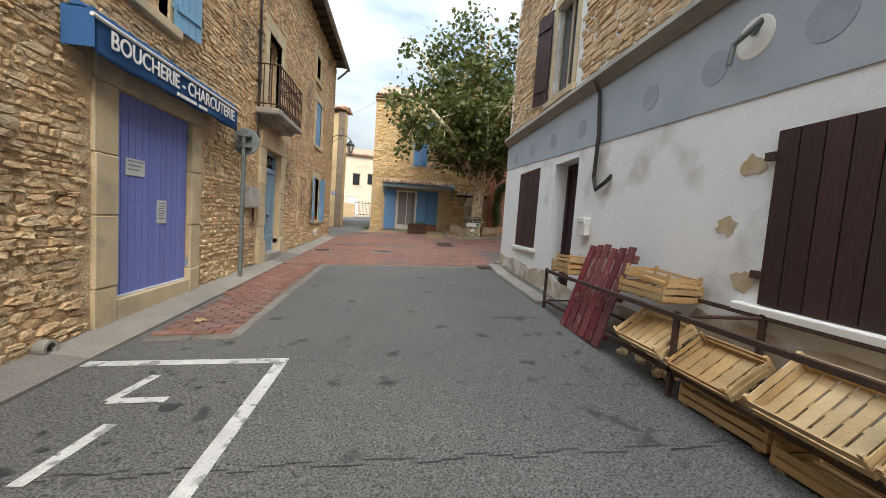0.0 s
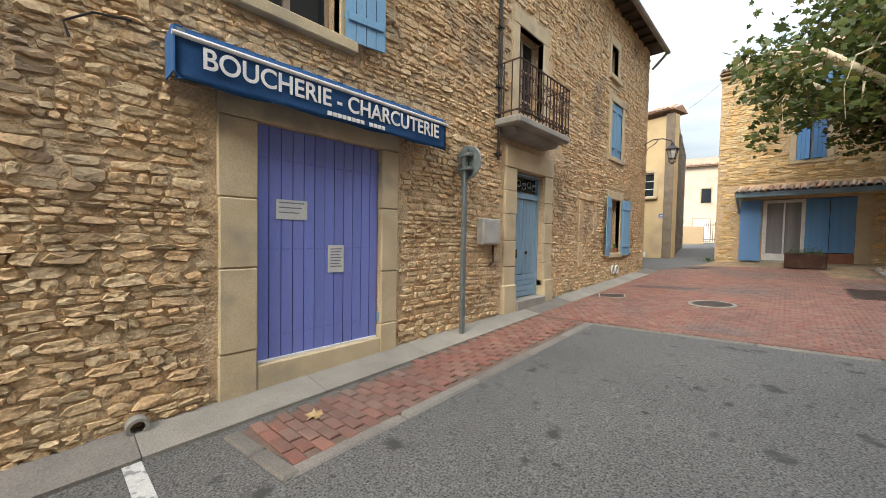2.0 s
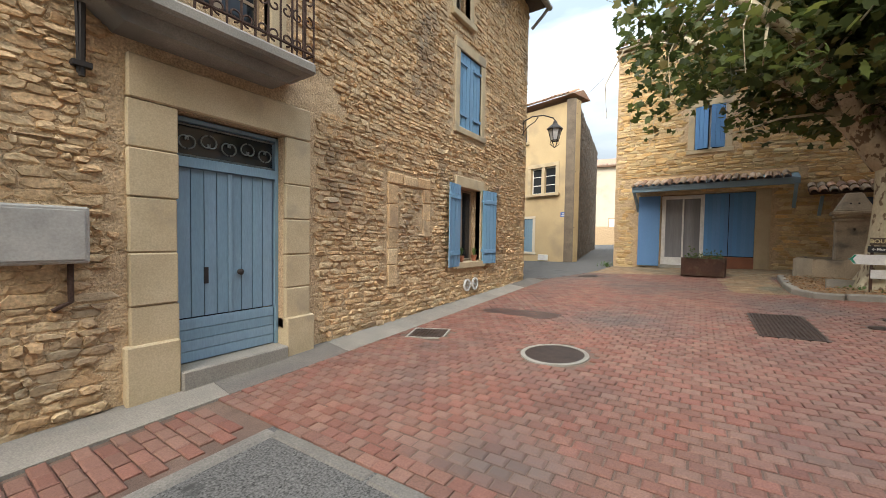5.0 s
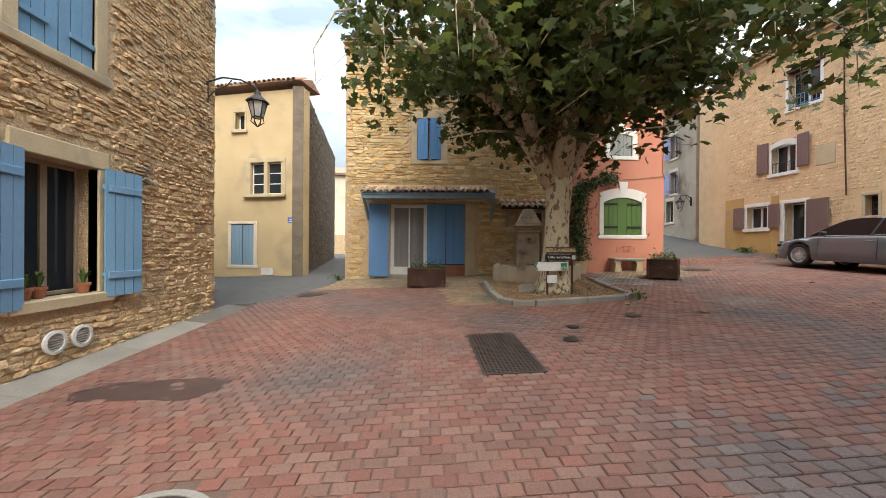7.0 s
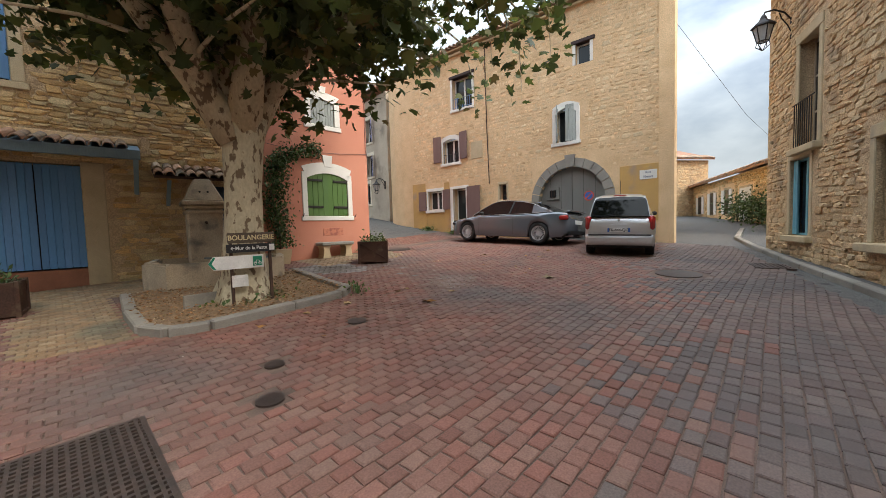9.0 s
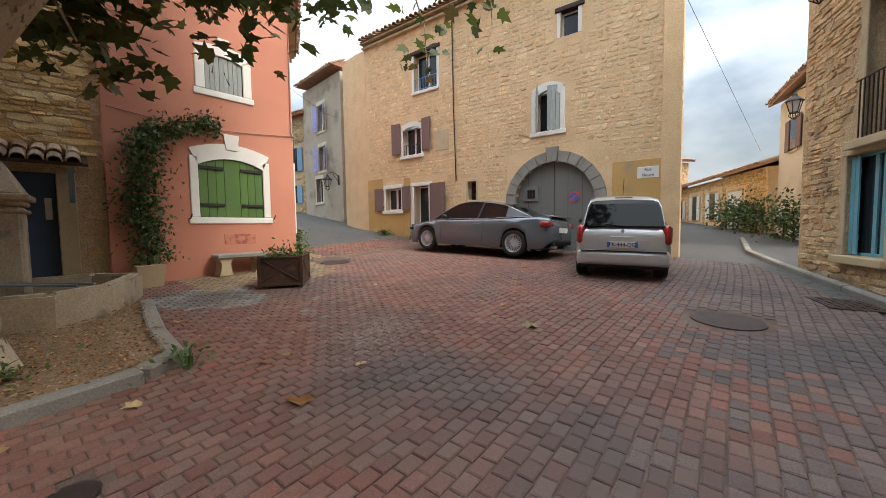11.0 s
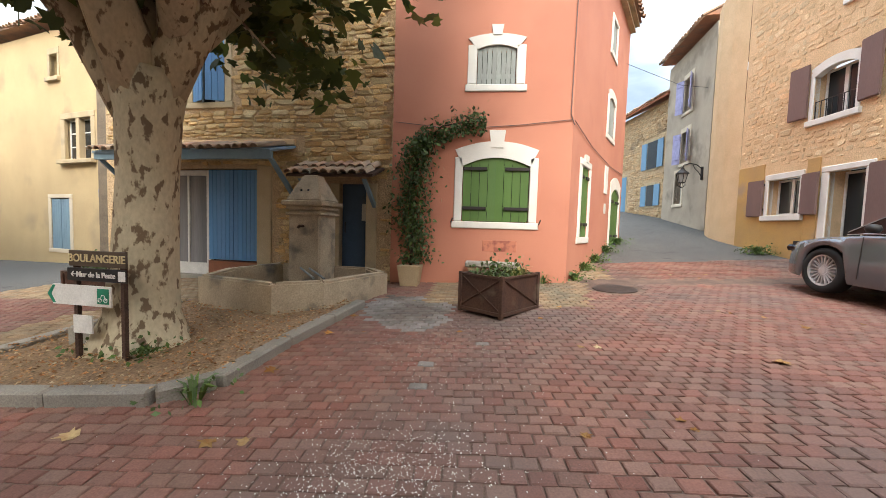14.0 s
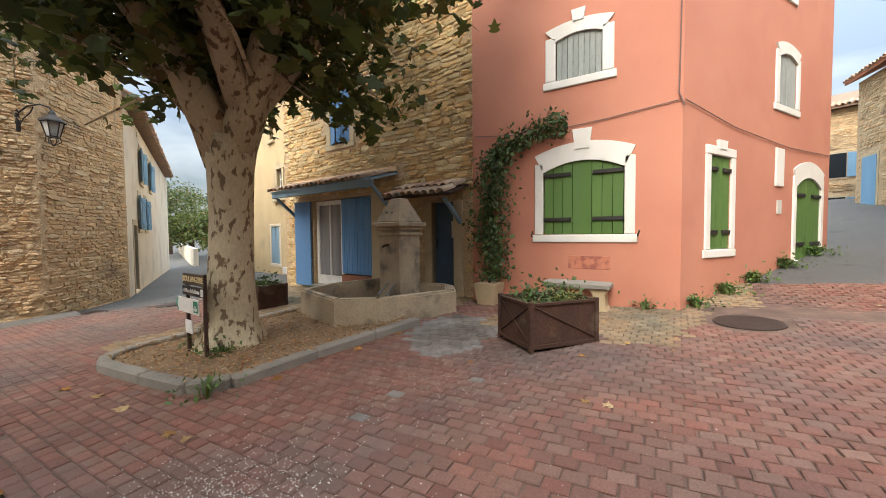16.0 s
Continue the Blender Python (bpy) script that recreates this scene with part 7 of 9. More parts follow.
rg = np.random.default_rng(4)
spots = []
tipa = np.array([tuple(t) for t in tips])
while len(spots) < 17500:
    c = tipa[rg.integers(len(tipa))] + rg.normal(0, 1, 3) * np.array([0.42, 0.42, 0.34])
    rr = ((c[0] - 0.3) / (5.4 if c[0] > 0.3 else 5.1)) ** 2 + ((c[1] + 0.2) / 5.2) ** 2 + ((c[2] - 6.5) / 4.3) ** 2
    low = 3.15 + 0.45 * math.sin(c[0] * 2.3 + c[1] * 1.7) + 1.0 * step(-c[0], 1.0, 2.6)
    if rr < 1.0 and c[2] > low:
        spots.append(c)
hang = []
for (hx, hy) in ((4.2, -2.2), (3.4, -3.2), (2.2, -3.9), (0.9, -4.2), (-0.6, -4.0), (4.6, -0.8), (-3.6, -1.2), (-2.4, -3.0), (1.6, -3.4), (3.0, -2.4), (-3.7, 0.2), (-3.9, -1.8), (-3.4, -2.6)):
    for _ in range(34):
        f = rg.random()
        hang.append((hx + rg.normal(0, 0.16), hy + rg.normal(0, 0.16), 4.9 - f * 1.5 + rg.normal(0, 0.08)))
crown("crown", spots, 0.23, 5, tree)
crown("hanging_leaves", hang, 0.2, 6, tree)
bm = bmesh.new()
for (hx, hy) in ((4.2, -2.2), (3.4, -3.2), (2.2, -3.9), (0.9, -4.2), (-0.6, -4.0), (4.6, -0.8), (-3.6, -1.2), (-2.4, -3.0), (1.6, -3.4), (3.0, -2.4), (-4.4, 0.2), (-4.0, 1.6), (-4.6, -1.8), (-3.4, -2.6)):
    tube([(hx * 0.7, hy * 0.7, 5.3), (hx * 0.93, hy * 0.93, 4.9), (hx, hy, 4.2), (hx + 0.05, hy, 3.5)], [0.025, 0.018, 0.01, 0.004], 5, bm)
tagged(part("twig", bm, bark, tree), kind="stuff")

# ---- fallen leaves ----
dead = mat("fallen_leaf", (0.28, 0.14, 0.05), (0.36, 0.24, 0.10), 0.85, scale=20, bump=0.1, per_object=0.4)
FALLEN = []
for i in range(5):
    rl = random.Random(40 + i)
    bm = bmesh.new()
    rim = [bm.verts.new((x * 0.2 * rl.uniform(0.8, 1.15), y * 0.2 * rl.uniform(0.8, 1.15), 0.012 + abs(x) * 0.06 * rl.uniform(0, 1.5))) for x, y in LOBES]
    c = bm.verts.new((0, 0, 0.004))
    for a in range(len(rim)):
        bm.faces.new((rim[a], rim[(a + 1) % len(rim)], c))
    me = bpy.data.meshes.new("fallen_leaf")
    bm.to_mesh(me)
    bm.free()
    me.materials.append(dead)
    FALLEN.append(me)


def drop_leaf(x, y, s, rz, lift=0.026):
    l = new("fallen_leaf", FALLEN[int(abs(x * 71 + y * 37)) % 5])
    l.matrix_basis = pose(x, y, gz(x, y) + lift, 3, -3, rz) @ Matrix.Diagonal((s, s, s, 1))
    tagged(l, "dry brown fallen plane leaf on the paving", "leaf", group="fallen leaves")


for x, y, s in ((7.77, 15.2, 1.25), (6.0, 15.9, 0.7), (5.35, 15.75, 1.1), (5.5, 16.6, 0.6), (8.35, 15.9, 0.5), (9.6, 18.0, 0.8), (10.6, 19.0, 0.7), (11.2, 17.0, 0.8), (8.2, 18.3, 0.5), (4.6, 16.6, 0.7), (3.4, 16.5, 0.6), (5.3, 17.6, 0.7), (-2.35, 4.7, 0.9), (-2.9, 3.5, 0.5), (5.4, 18.6, 0.7), (5.45, 19.3, 0.7), (4.0, 16.6, 0.6), (10.0, 16.6, 0.9)):
    drop_leaf(x, y, s, x * 97)
rl = random.Random(77)
for _ in range(70):
    x, y = rl.uniform(3.0, 13.0), rl.uniform(15.5, 22.5)
    if inside(x, y, PAVED) and not inside(x, y, ISLAND) and not (2.6 < x < 5.7 and 18.9 < y < 21.7):
        drop_leaf(x, y, rl.uniform(0.25, 0.5), rl.uniform(0, 360))
# crushed litter on the soil and the pale chips on the pavers
lv, lf = [], []
for _ in range(3800):
    x, y = rl.uniform(2.15, 5.3), rl.uniform(17.0, 20.0)
    if inside(x, y, ISLAND):
        a, s = rl.uniform(0, 6.28), rl.uniform(0.015, 0.045)
        z = gz(x, y) + 0.115 + rl.uniform(0, 0.02)
        k = len(lv)
        lv += [(x, y, z), (x + s * math.cos(a), y + s * math.sin(a), z + 0.01), (x + s * math.cos(a + 0.6) * 1.2, y + s * math.sin(a + 0.6) * 1.2, z), (x + s * 0.7 * math.cos(a + 1.2), y + s * 0.7 * math.sin(a + 1.2), z + 0.012)]
        lf.append((k, k + 1, k + 2, k + 3))
me = bpy.data.meshes.new("leaf_litter")
me.from_pydata(lv, [], lf)
me.materials.append(mat("leaf_crumbs", (0.26, 0.15, 0.075), (0.36, 0.24, 0.13), 0.95, scale=30, bump=0, per_island=0.45))
tagged(new("leaf_litter", me), "crumbled dry leaves strewn on the soil", "leaf litter", kind="stuff")
lv, lf = [], []
for _ in range(3000):
    c = rl.choice(((6.35, 16.3, 0.2), (6.75, 16.5, 0.2), (6.35, 16.3, 0.34), (6.75, 16.5, 0.3), (6.6, 18.5, 0.35), (6.9, 18.2, 0.5), (6.4, 17.4, 0.9)))
    x, y = c[0] + rl.gauss(0, c[2]), c[1] + rl.gauss(0, c[2])
    a, s = rl.uniform(0, 6.28), rl.uniform(0.004, 0.011)
    z = gz(x, y) + 0.029
    k = len(lv)
    lv += [(x, y, z), (x + s * math.cos(a), y + s * math.sin(a), z + 0.004), (x + s * 1.3 * math.cos(a + 0.8), y + s * 1.3 * math.sin(a + 0.8), z + 0.002)]
    lf.append((k, k + 1, k + 2))
me = bpy.data.meshes.new("stone_chips")
me.from_pydata(lv, [], lf)
me.materials.append(mat("pale_chips", (0.60, 0.58, 0.53), (0.68, 0.66, 0.61), 0.95, bump=0))
tagged(new("stone_chips", me), "pale crushed chips scattered on the pavers", "chips", kind="stuff")


# ---- parked cars ----
def table(rows, x):
    return float(np.interp(x, [r[0] for r in rows], [r[1] for r in rows]))


def paint(name, color, rough=0.28, metal=0.6):
    m = bpy.data.materials.new(name)
    m.use_nodes = True
    b = m.node_tree.nodes["Principled BSDF"]
    b.inputs["Base Color"].default_value = (*color, 1)
    b.inputs["Metallic"].default_value, b.inputs["Roughness"].default_value = metal, rough
    b.inputs["Coat Weight"].default_value, b.inputs["Coat Roughness"].default_value = 0.7, 0.05
    return m


rubber = mat("tyre_rubber", (0.018, 0.018, 0.018), None, 0.85, bump=0.1)
alloy = mat("alloy_wheel", (0.58, 0.58, 0.59), None, 0.4, 0.35, bump=0)
chrome = mat("chrome_trim", (0.62, 0.62, 0.63), None, 0.22, 0.6, bump=0)
plastic = mat("black_plastic", (0.02, 0.02, 0.021), None, 0.55, bump=0.05)
car_glass = glass_mat("car_glass", (0.006, 0.007, 0.008))
car_glass.node_tree.nodes["Principled BSDF"].inputs["Specular IOR Level"].default_value = 0.3
red_lens = paint("red_lens", (0.30, 0.012, 0.012), 0.15, 0.0)
plate_white = mat("plate_white", (0.70, 0.70, 0.68), None, 0.5, bump=0)


def car(name, m, label, T, body_mat):
    c = thing(name, m, label, "car")
    x0, x1 = T["x"]
    wheels, wr = T["axles"], T["wheel_r"]
    xs = sorted({x0 + (x1 - x0) * i / 46 for i in range(47)} | {a + d for a in wheels for d in (-wr - 0.05, -wr * 0.8, -wr * 0.5, 0, wr * 0.5, wr * 0.8, wr + 0.05)})
    bm = bmesh.new()
    rings = []
    for x in xs:
        hw, dk = table(T["hw"], x), table(T["deck"], x)
        zl = table(T["low"], x)
        for a in wheels:
            q = (wr + 0.045) ** 2 - (x - a) ** 2
            if q > 0:
                zl = max(zl, wr + math.sqrt(q) - 0.01)
        zl = min(zl, dk - 0.12)
        h = dk - zl
        half = [(hw * 0.95, zl), (hw * 0.985, zl + h * 0.1), (hw, zl + h * 0.4), (hw * 0.985, zl + h * 0.72), (hw * 0.975, dk - 0.07), (hw * 0.95, dk - 0.02), (hw * 0.88, dk), (hw * 0.5, dk + 0.03), (0, dk + 0.04)]
        rings.append([bm.verts.new((x, y, z)) for y, z in half] + [bm.verts.new((x, -y, z)) for y, z in half[-2::-1]])
    for A, B in zip(rings, rings[1:]):
        for k in range(len(A) - 1):
            bm.faces.new((A[k], A[k + 1], B[k + 1], B[k]))
    bm.faces.new(rings[0])
    bm.faces.new(rings[-1][::-1])
    bmesh.ops.recalc_face_normals(bm, faces=bm.faces)
    part("body", bm, body_mat, c, smooth=True)
    part("underbody", boxes((x0 + 0.12, x1 - 0.12, -table(T["hw"], 0) + 0.24, table(T["hw"], 0) - 0.24, T["low"][1][1] + 0.02, 0.72), (x0 + 0.2, wheels[0] - wr - 0.05, -0.74, 0.74, 0.2, 0.5), (wheels[0] + wr + 0.05, wheels[1] - wr - 0.05, -0.78, 0.78, 0.19, 0.5)), plastic, c)
    ga, gb = T["cabin"]
    gx = [ga + (gb - ga) * i / 26 for i in range(27)]
    sides, top, quarters = {1: bmesh.new(), -1: bmesh.new()}, bmesh.new(), {1: bmesh.new(), -1: bmesh.new()}
    screen, rear_s = bmesh.new(), bmesh.new()
    pr = None
    for x in gx:
        dk, rf = table(T["deck"], x) + 0.01, table(T["roof"], x)
        f = max(0.0, min(1.0, (rf - dk) / (T["height"] - dk)))
        wb = table(T["hw"], x) * 0.9
        wt = wb - (wb - T["roof_w"]) * f
        half = [(wb, dk), (wt + 0.012, max(dk, rf - 0.05 * f)), (wt * 0.86, max(dk, rf - 0.012 * f)), (0, rf + 0.012 * f)]
        if pr:
            a, b = pr
            xa = a
            for s in (1, -1):
                va = [(xa, s * y, z) for y, z in b]
                vb = [(x, s * y, z) for y, z in half]
                tgt = (quarters if (x + xa) / 2 < T["quarter"] else sides)[s]
                q = [tgt.verts.new(p) for p in (va[0], vb[0], vb[1], va[1])]
                tgt.faces.new(q if s > 0 else q[::-1])
                rearward = (x + xa) / 2 < T["screen"][0]
                glassy = (x + xa) / 2 > T["screen"][1] or (x + xa) / 2 < T["screen"][0]
                for k in (1, 2):
                    tgt = (rear_s if rearward else screen) if glassy else top
                    q = [tgt.verts.new(p) for p in (va[k], vb[k], vb[k + 1], va[k + 1])]
                    tgt.faces.new(q if s > 0 else q[::-1])
        pr = (x, half)
    for b_ in (*sides.values(), top, screen, rear_s, *quarters.values()):
        bmesh.ops.remove_doubles(b_, verts=b_.verts, dist=0.0005)
        bmesh.ops.recalc_face_normals(b_, faces=b_.faces)
    for s in (1, -1):
        part("side_window", sides[s], car_glass, c, "tinted side window", smooth=True)
        part("rear_quarter", quarters[s], body_mat, c, smooth=True)
    part("roof", top, body_mat, c, smooth=True)
    part("windscreen", screen, car_glass, c, "tinted front screen", smooth=True)
    part("rear_screen", rear_s, car_glass, c, "tinted rear screen", smooth=True)
    # pillars and window trim follow the cabin's side
    def on_side(x, f, out=0.008):
        dk, rf = table(T["deck"], x) + 0.01, table(T["roof"], x)
        ff = max(0.0, min(1.0, (rf - dk) / (T["height"] - dk)))
        wb = table(T["hw"], x) * 0.9
        wt = wb - (wb - T["roof_w"]) * ff + 0.012
        ztop = max(dk, rf - 0.05 * ff)
        return (x, wb + (wt - wb) * f + out, dk + (ztop - dk) * f)
    for s in (1, -1):
        for x, w in T["pillars"]:
            bm = bmesh.new()
            v = []
            for f in (0, 0.5, 1.0):
                for dx in (-w, w):
                    p = on_side(x + dx - 0.1 * f, f)
                    v.append(bm.verts.new((p[0], s * p[1], p[2])))
            bm.faces.new((v[0], v[1], v[3], v[2]))
            bm.faces.new((v[2], v[3], v[5], v[4]))
            part("pillar", bm, T["pillar_mat"] or body_mat, c)
        pts = [on_side(ga + (gb - ga) * i / 20, 1.0, 0.006) for i in range(21)]
        part("window_trim", tube([(p[0], s * p[1], p[2]) for p in pts], 0.008, 5), T["trim"] or body_mat, c)
        pts = [on_side(ga + (gb - ga) * i / 12, 0.0, 0.01) for i in range(13)]
        part("belt_trim", tube([(p[0], s * p[1], p[2] + 0.005) for p in pts], 0.007, 5), T["trim"] or plastic, c)
        mx = T["mirror"]
        part("wing_mirror", lathe([(0.0, -0.06), (0.06, -0.05), (0.085, 0.0), (0.06, 0.05), (0.0, 0.06)], 10), plastic, c, smooth=True).matrix_basis = pose(mx, s * (table(T["hw"], mx) + 0.03), table(T["deck"], mx) + 0.08)
        hx = T["handle"]
        for q in hx:
            part("door_handle", boxes((q - 0.09, q + 0.09, s * table(T["hw"], q) * 0.985 - 0.015, s * table(T["hw"], q) * 0.985 + 0.015, table(T["deck"], q) - 0.15, table(T["deck"], q) - 0.12), bevel=0.006), body_mat, c)
        for q in T["seams"]:
            bm = bmesh.new()
            for k in range(6):
                za, zb = 0.28 + 0.1 * k, 0.28 + 0.1 * (k + 1)
                yy = table(T["hw"], q) * 1.002
                box(bm, q - 0.004, q + 0.004, s * yy - 0.004, s * yy + 0.002, za, min(zb, table(T["deck"], q) - 0.03))
            part("door_seam", bm, plastic, c)
    for a in wheels:
        for s in (1, -1):
            w = part("wheel", lathe([(0.05, -0.05), (wr * 0.3, -0.07), (wr * 0.3, 0.0), (0.05, 0.0)], 18), alloy, c)
            w.matrix_basis = pose(a, s * (table(T["hw"], a) - 0.13), wr, -90 * s)
            part("tyre", lathe_ring([(wr * 0.68, -0.1), (wr * 0.95, -0.1), (wr, -0.07), (wr, 0.07), (wr * 0.95, 0.1), (wr * 0.7, 0.105), (wr * 0.68, 0.08)], 32), rubber, w, smooth=True)
            part("rim", lathe_ring([(wr * 0.62, -0.08), (wr * 0.69, -0.08), (wr * 0.7, 0.095), (wr * 0.64, 0.09)], 32), alloy, w)
            part("brake_disc", lathe([(0.0, -0.06), (wr * 0.6, -0.06), (wr * 0.6, -0.04), (0.0, -0.04)], 20), plastic, w)
            n = T["spokes"]
            for k in range(n):
                sp = part("spoke", boxes((0.03, wr * 0.66, -T["spoke_w"], T["spoke_w"], 0.05, 0.075)), alloy, w)
                sp.matrix_basis = pose(0, 0, 0, 0, 0, 360 * k / n)
            part("hub_cap", lathe([(0.0, 0.05), (0.05, 0.05), (0.045, 0.085), (0.0, 0.09)], 14), alloy, w)
    return c


COUPE = dict(x=(-2.29, 2.29), hw=[(-2.29, 0.62), (-2.2, 0.76), (-1.9, 0.86), (-1.4, 0.895), (0, 0.89), (1.4, 0.885), (1.85, 0.84), (2.15, 0.7), (2.29, 0.5)],
             deck=[(-2.29, 0.78), (-2.24, 0.95), (-2.0, 0.98), (-1.5, 0.96), (-0.8, 0.915), (0.3, 0.885), (0.9, 0.875), (1.5, 0.81), (2.0, 0.72), (2.2, 0.6), (2.29, 0.48)],
             low=[(-2.29, 0.42), (-2.1, 0.24), (-1.8, 0.2), (1.8, 0.19), (2.1, 0.2), (2.29, 0.26)],
             roof=[(-1.8, 0.98), (-1.5, 1.12), (-1.1, 1.29), (-0.7, 1.38), (-0.2, 1.425), (0.15, 1.42), (0.45, 1.35), (0.8, 1.14), (1.2, 0.87)], cabin=(-1.8, 1.15), height=1.425, roof_w=0.6, screen=(-0.85, 0.3), quarter=-1.12,
             axles=(-1.38, 1.38), wheel_r=0.33, pillars=[(-0.3, 0.03)], pillar_mat=plastic, trim=chrome, mirror=0.72, handle=(-0.32,), seams=(-0.5, 0.85), spokes=20, spoke_w=0.008)
grey_paint = paint("grey_metallic_paint", (0.125, 0.137, 0.155), 0.22, 0.35)
cg = gz(12.9, 19.25) + 0.02
bmw = car("coupe_car", pose(12.9, 19.25, cg, 2.4, -2.1, 92.0), "dark grey metallic two-door coupe parked before the barn", COUPE, grey_paint)
for s in (1, -1):
    part("tail_light", boxes((-2.27, -2.02, s * 0.62, s * 0.84, 0.74, 0.88), bevel=0.03), red_lens, bmw, "red tail light", smooth=True)
    part("headlight", boxes((1.9, 2.16, s * 0.5, s * 0.76, 0.56, 0.66), bevel=0.03), car_glass, bmw)
    part("exhaust", tube([(-2.33, s * 0.45, 0.27), (-2.1, s * 0.45, 0.27)], 0.035, 8), chrome, bmw)
part("boot_lip", boxes((-2.27, -2.15, -0.62, 0.62, 0.99, 1.03), bevel=0.012), grey_paint, bmw)
part("number_plate", boxes((-2.31, -2.285, -0.26, 0.26, 0.62, 0.74)), plate_white, bmw)
part("antenna", boxes((-1.02, -0.86, -0.03, 0.03, 1.29, 1.36), bevel=0.012), grey_paint, bmw, "shark-fin aerial")
part("rear_bumper_trim", boxes((-2.3, -2.2, -0.6, 0.6, 0.32, 0.42), bevel=0.012), plastic, bmw)

SMALL = dict(x=(-1.86, 1.93), hw=[(-1.86, 0.70), (-1.78, 0.80), (-1.4, 0.845), (0, 0.85), (1.3, 0.84), (1.7, 0.76), (1.93, 0.52)],
             deck=[(-1.86, 0.86), (-1.8, 1.0), (-1.2, 1.0), (0.4, 0.95), (1.1, 0.93), (1.5, 0.84), (1.8, 0.68), (1.93, 0.5)],
             low=[(-1.86, 0.32), (-1.7, 0.24), (-1.5, 0.22), (1.6, 0.2), (1.93, 0.25)],
             roof=[(-1.82, 1.02), (-1.74, 1.2), (-1.64, 1.46), (-1.5, 1.55), (-1.0, 1.585), (-0.2, 1.59), (0.35, 1.53), (0.8, 1.3), (1.35, 0.9)], quarter=-1.45, cabin=(-1.82, 1.3), height=1.59, roof_w=0.54, screen=(-1.62, 0.35),
             axles=(-1.24, 1.24), wheel_r=0.3, pillars=[(-1.5, 0.1), (-0.85, 0.05), (0.1, 0.04)], pillar_mat=None, trim=None, mirror=0.95, handle=(-0.7, 0.25), seams=(-0.85, 0.12, 1.0), spokes=6, spoke_w=0.03)
silver = paint("silver_metallic_paint", (0.50, 0.50, 0.50), 0.3, 0.55)
mg = gz(12.55, 15.55) + 0.02
mod = car("hatchback_car", pose(12.55, 15.55, mg, 1.5, -2.6, 16.0) @ Matrix.Scale(0.92, 4), "silver compact hatchback parked with its tail to the square", SMALL, silver)
part("rear_window", prism([(-0.6, 1.02), (0.6, 1.02), (0.64, 1.16), (0.56, 1.45), (-0.56, 1.45), (-0.64, 1.16)], 0, 0.012), car_glass, mod, "dark rear window").matrix_basis = pose(-2.105, 0, 0.26, 0, 0, -90) @ pose(0, 0, 0, -18, 0, 0) @ pose(0, 0, -0.22)
for s in (1, -1):
    part("tail_light", boxes((-1.862, -1.66, s * 0.64, s * 0.805, 0.66, 1.04), bevel=0.06), red_lens, mod, "tall red tail light", smooth=True)
bmp = bmesh.new()
box(bmp, -1.93, -1.55, -0.79, 0.79, 0.28, 0.57)
bmesh.ops.bevel(bmp, geom=list(bmp.edges), offset=0.09, segments=4, affect="EDGES", profile=0.5)
part("bumper", bmp, silver, mod, smooth=True)
part("bumper_strip", boxes((-1.94, -1.9, -0.72, 0.72, 0.545, 0.565)), plastic, mod)
part("plate_recess", prism([(-0.4, 0.58), (0.4, 0.58), (0.46, 0.76), (-0.46, 0.76)], 0, 0.01), silver, mod).matrix_basis = pose(-1.872, 0, 0, 0, 0, -90)
pl_ = part("number_plate", boxes((-1.905, -1.885, -0.26, 0.26, 0.62, 0.73), bevel=0.004), plate_white, mod)
part("plate_band", boxes((-1.908, -1.905, 0.215, 0.258, 0.622, 0.728)), np_blue, mod, "blue country band")
part("plate_band", boxes((-1.908, -1.905, -0.258, -0.215, 0.622, 0.728)), np_blue, mod)
lettering("FK-444-QG", 0.1, black_s, pose(-1.909, 0.0, 0.675, 90, 0, -90), mod, "black registration", 0.92)
part("badge", prism([(0, 0.05), (0.035, 0), (0, -0.05), (-0.035, 0)], 0, 0.012), chrome, mod).matrix_basis = pose(-1.885, 0, 0.93, 0, 0, -90)
part("tailgate_bar", boxes((-1.876, -1.86, -0.2, 0.2, 0.80, 0.825), bevel=0.005), alloy, mod)
part("rear_wiper", tube([(-1.88, 0.0, 1.02), (-1.87, 0.3, 1.06)], 0.008, 5), plastic, mod)
part("aerial", tube([(-1.2, 0.0, 1.58), (-1.42, 0.0, 1.92)], 0.006, 5), plastic, mod)
part("brake_light", boxes((-1.6, -1.57, -0.15, 0.15, 1.53, 1.55)), red_lens, mod)


# ---- greengrocer's rack, crates and pallet in front of the white house ----
wood_crate = mat("raw_crate_wood", (0.50, 0.335, 0.16), (0.40, 0.25, 0.11), 0.8, scale=5, fine=60, fine_amt=0.15, bump=0.25, stretch=(1, 1, 1), per_object=0.14)
wood_pale = mat("pale_crate_wood", (0.60, 0.44, 0.24), (0.50, 0.36, 0.19), 0.8, scale=5, fine=60, fine_amt=0.12, bump=0.2, per_object=0.12)
rack = thing("display_rack", Matrix.Identity(4), "rusty angle-iron display rack along the white wall", "rack")
ZT, ZM = 0.88, 0.42


def rk(y):
    return gz(2.3, y) * 0.0 + 0.0


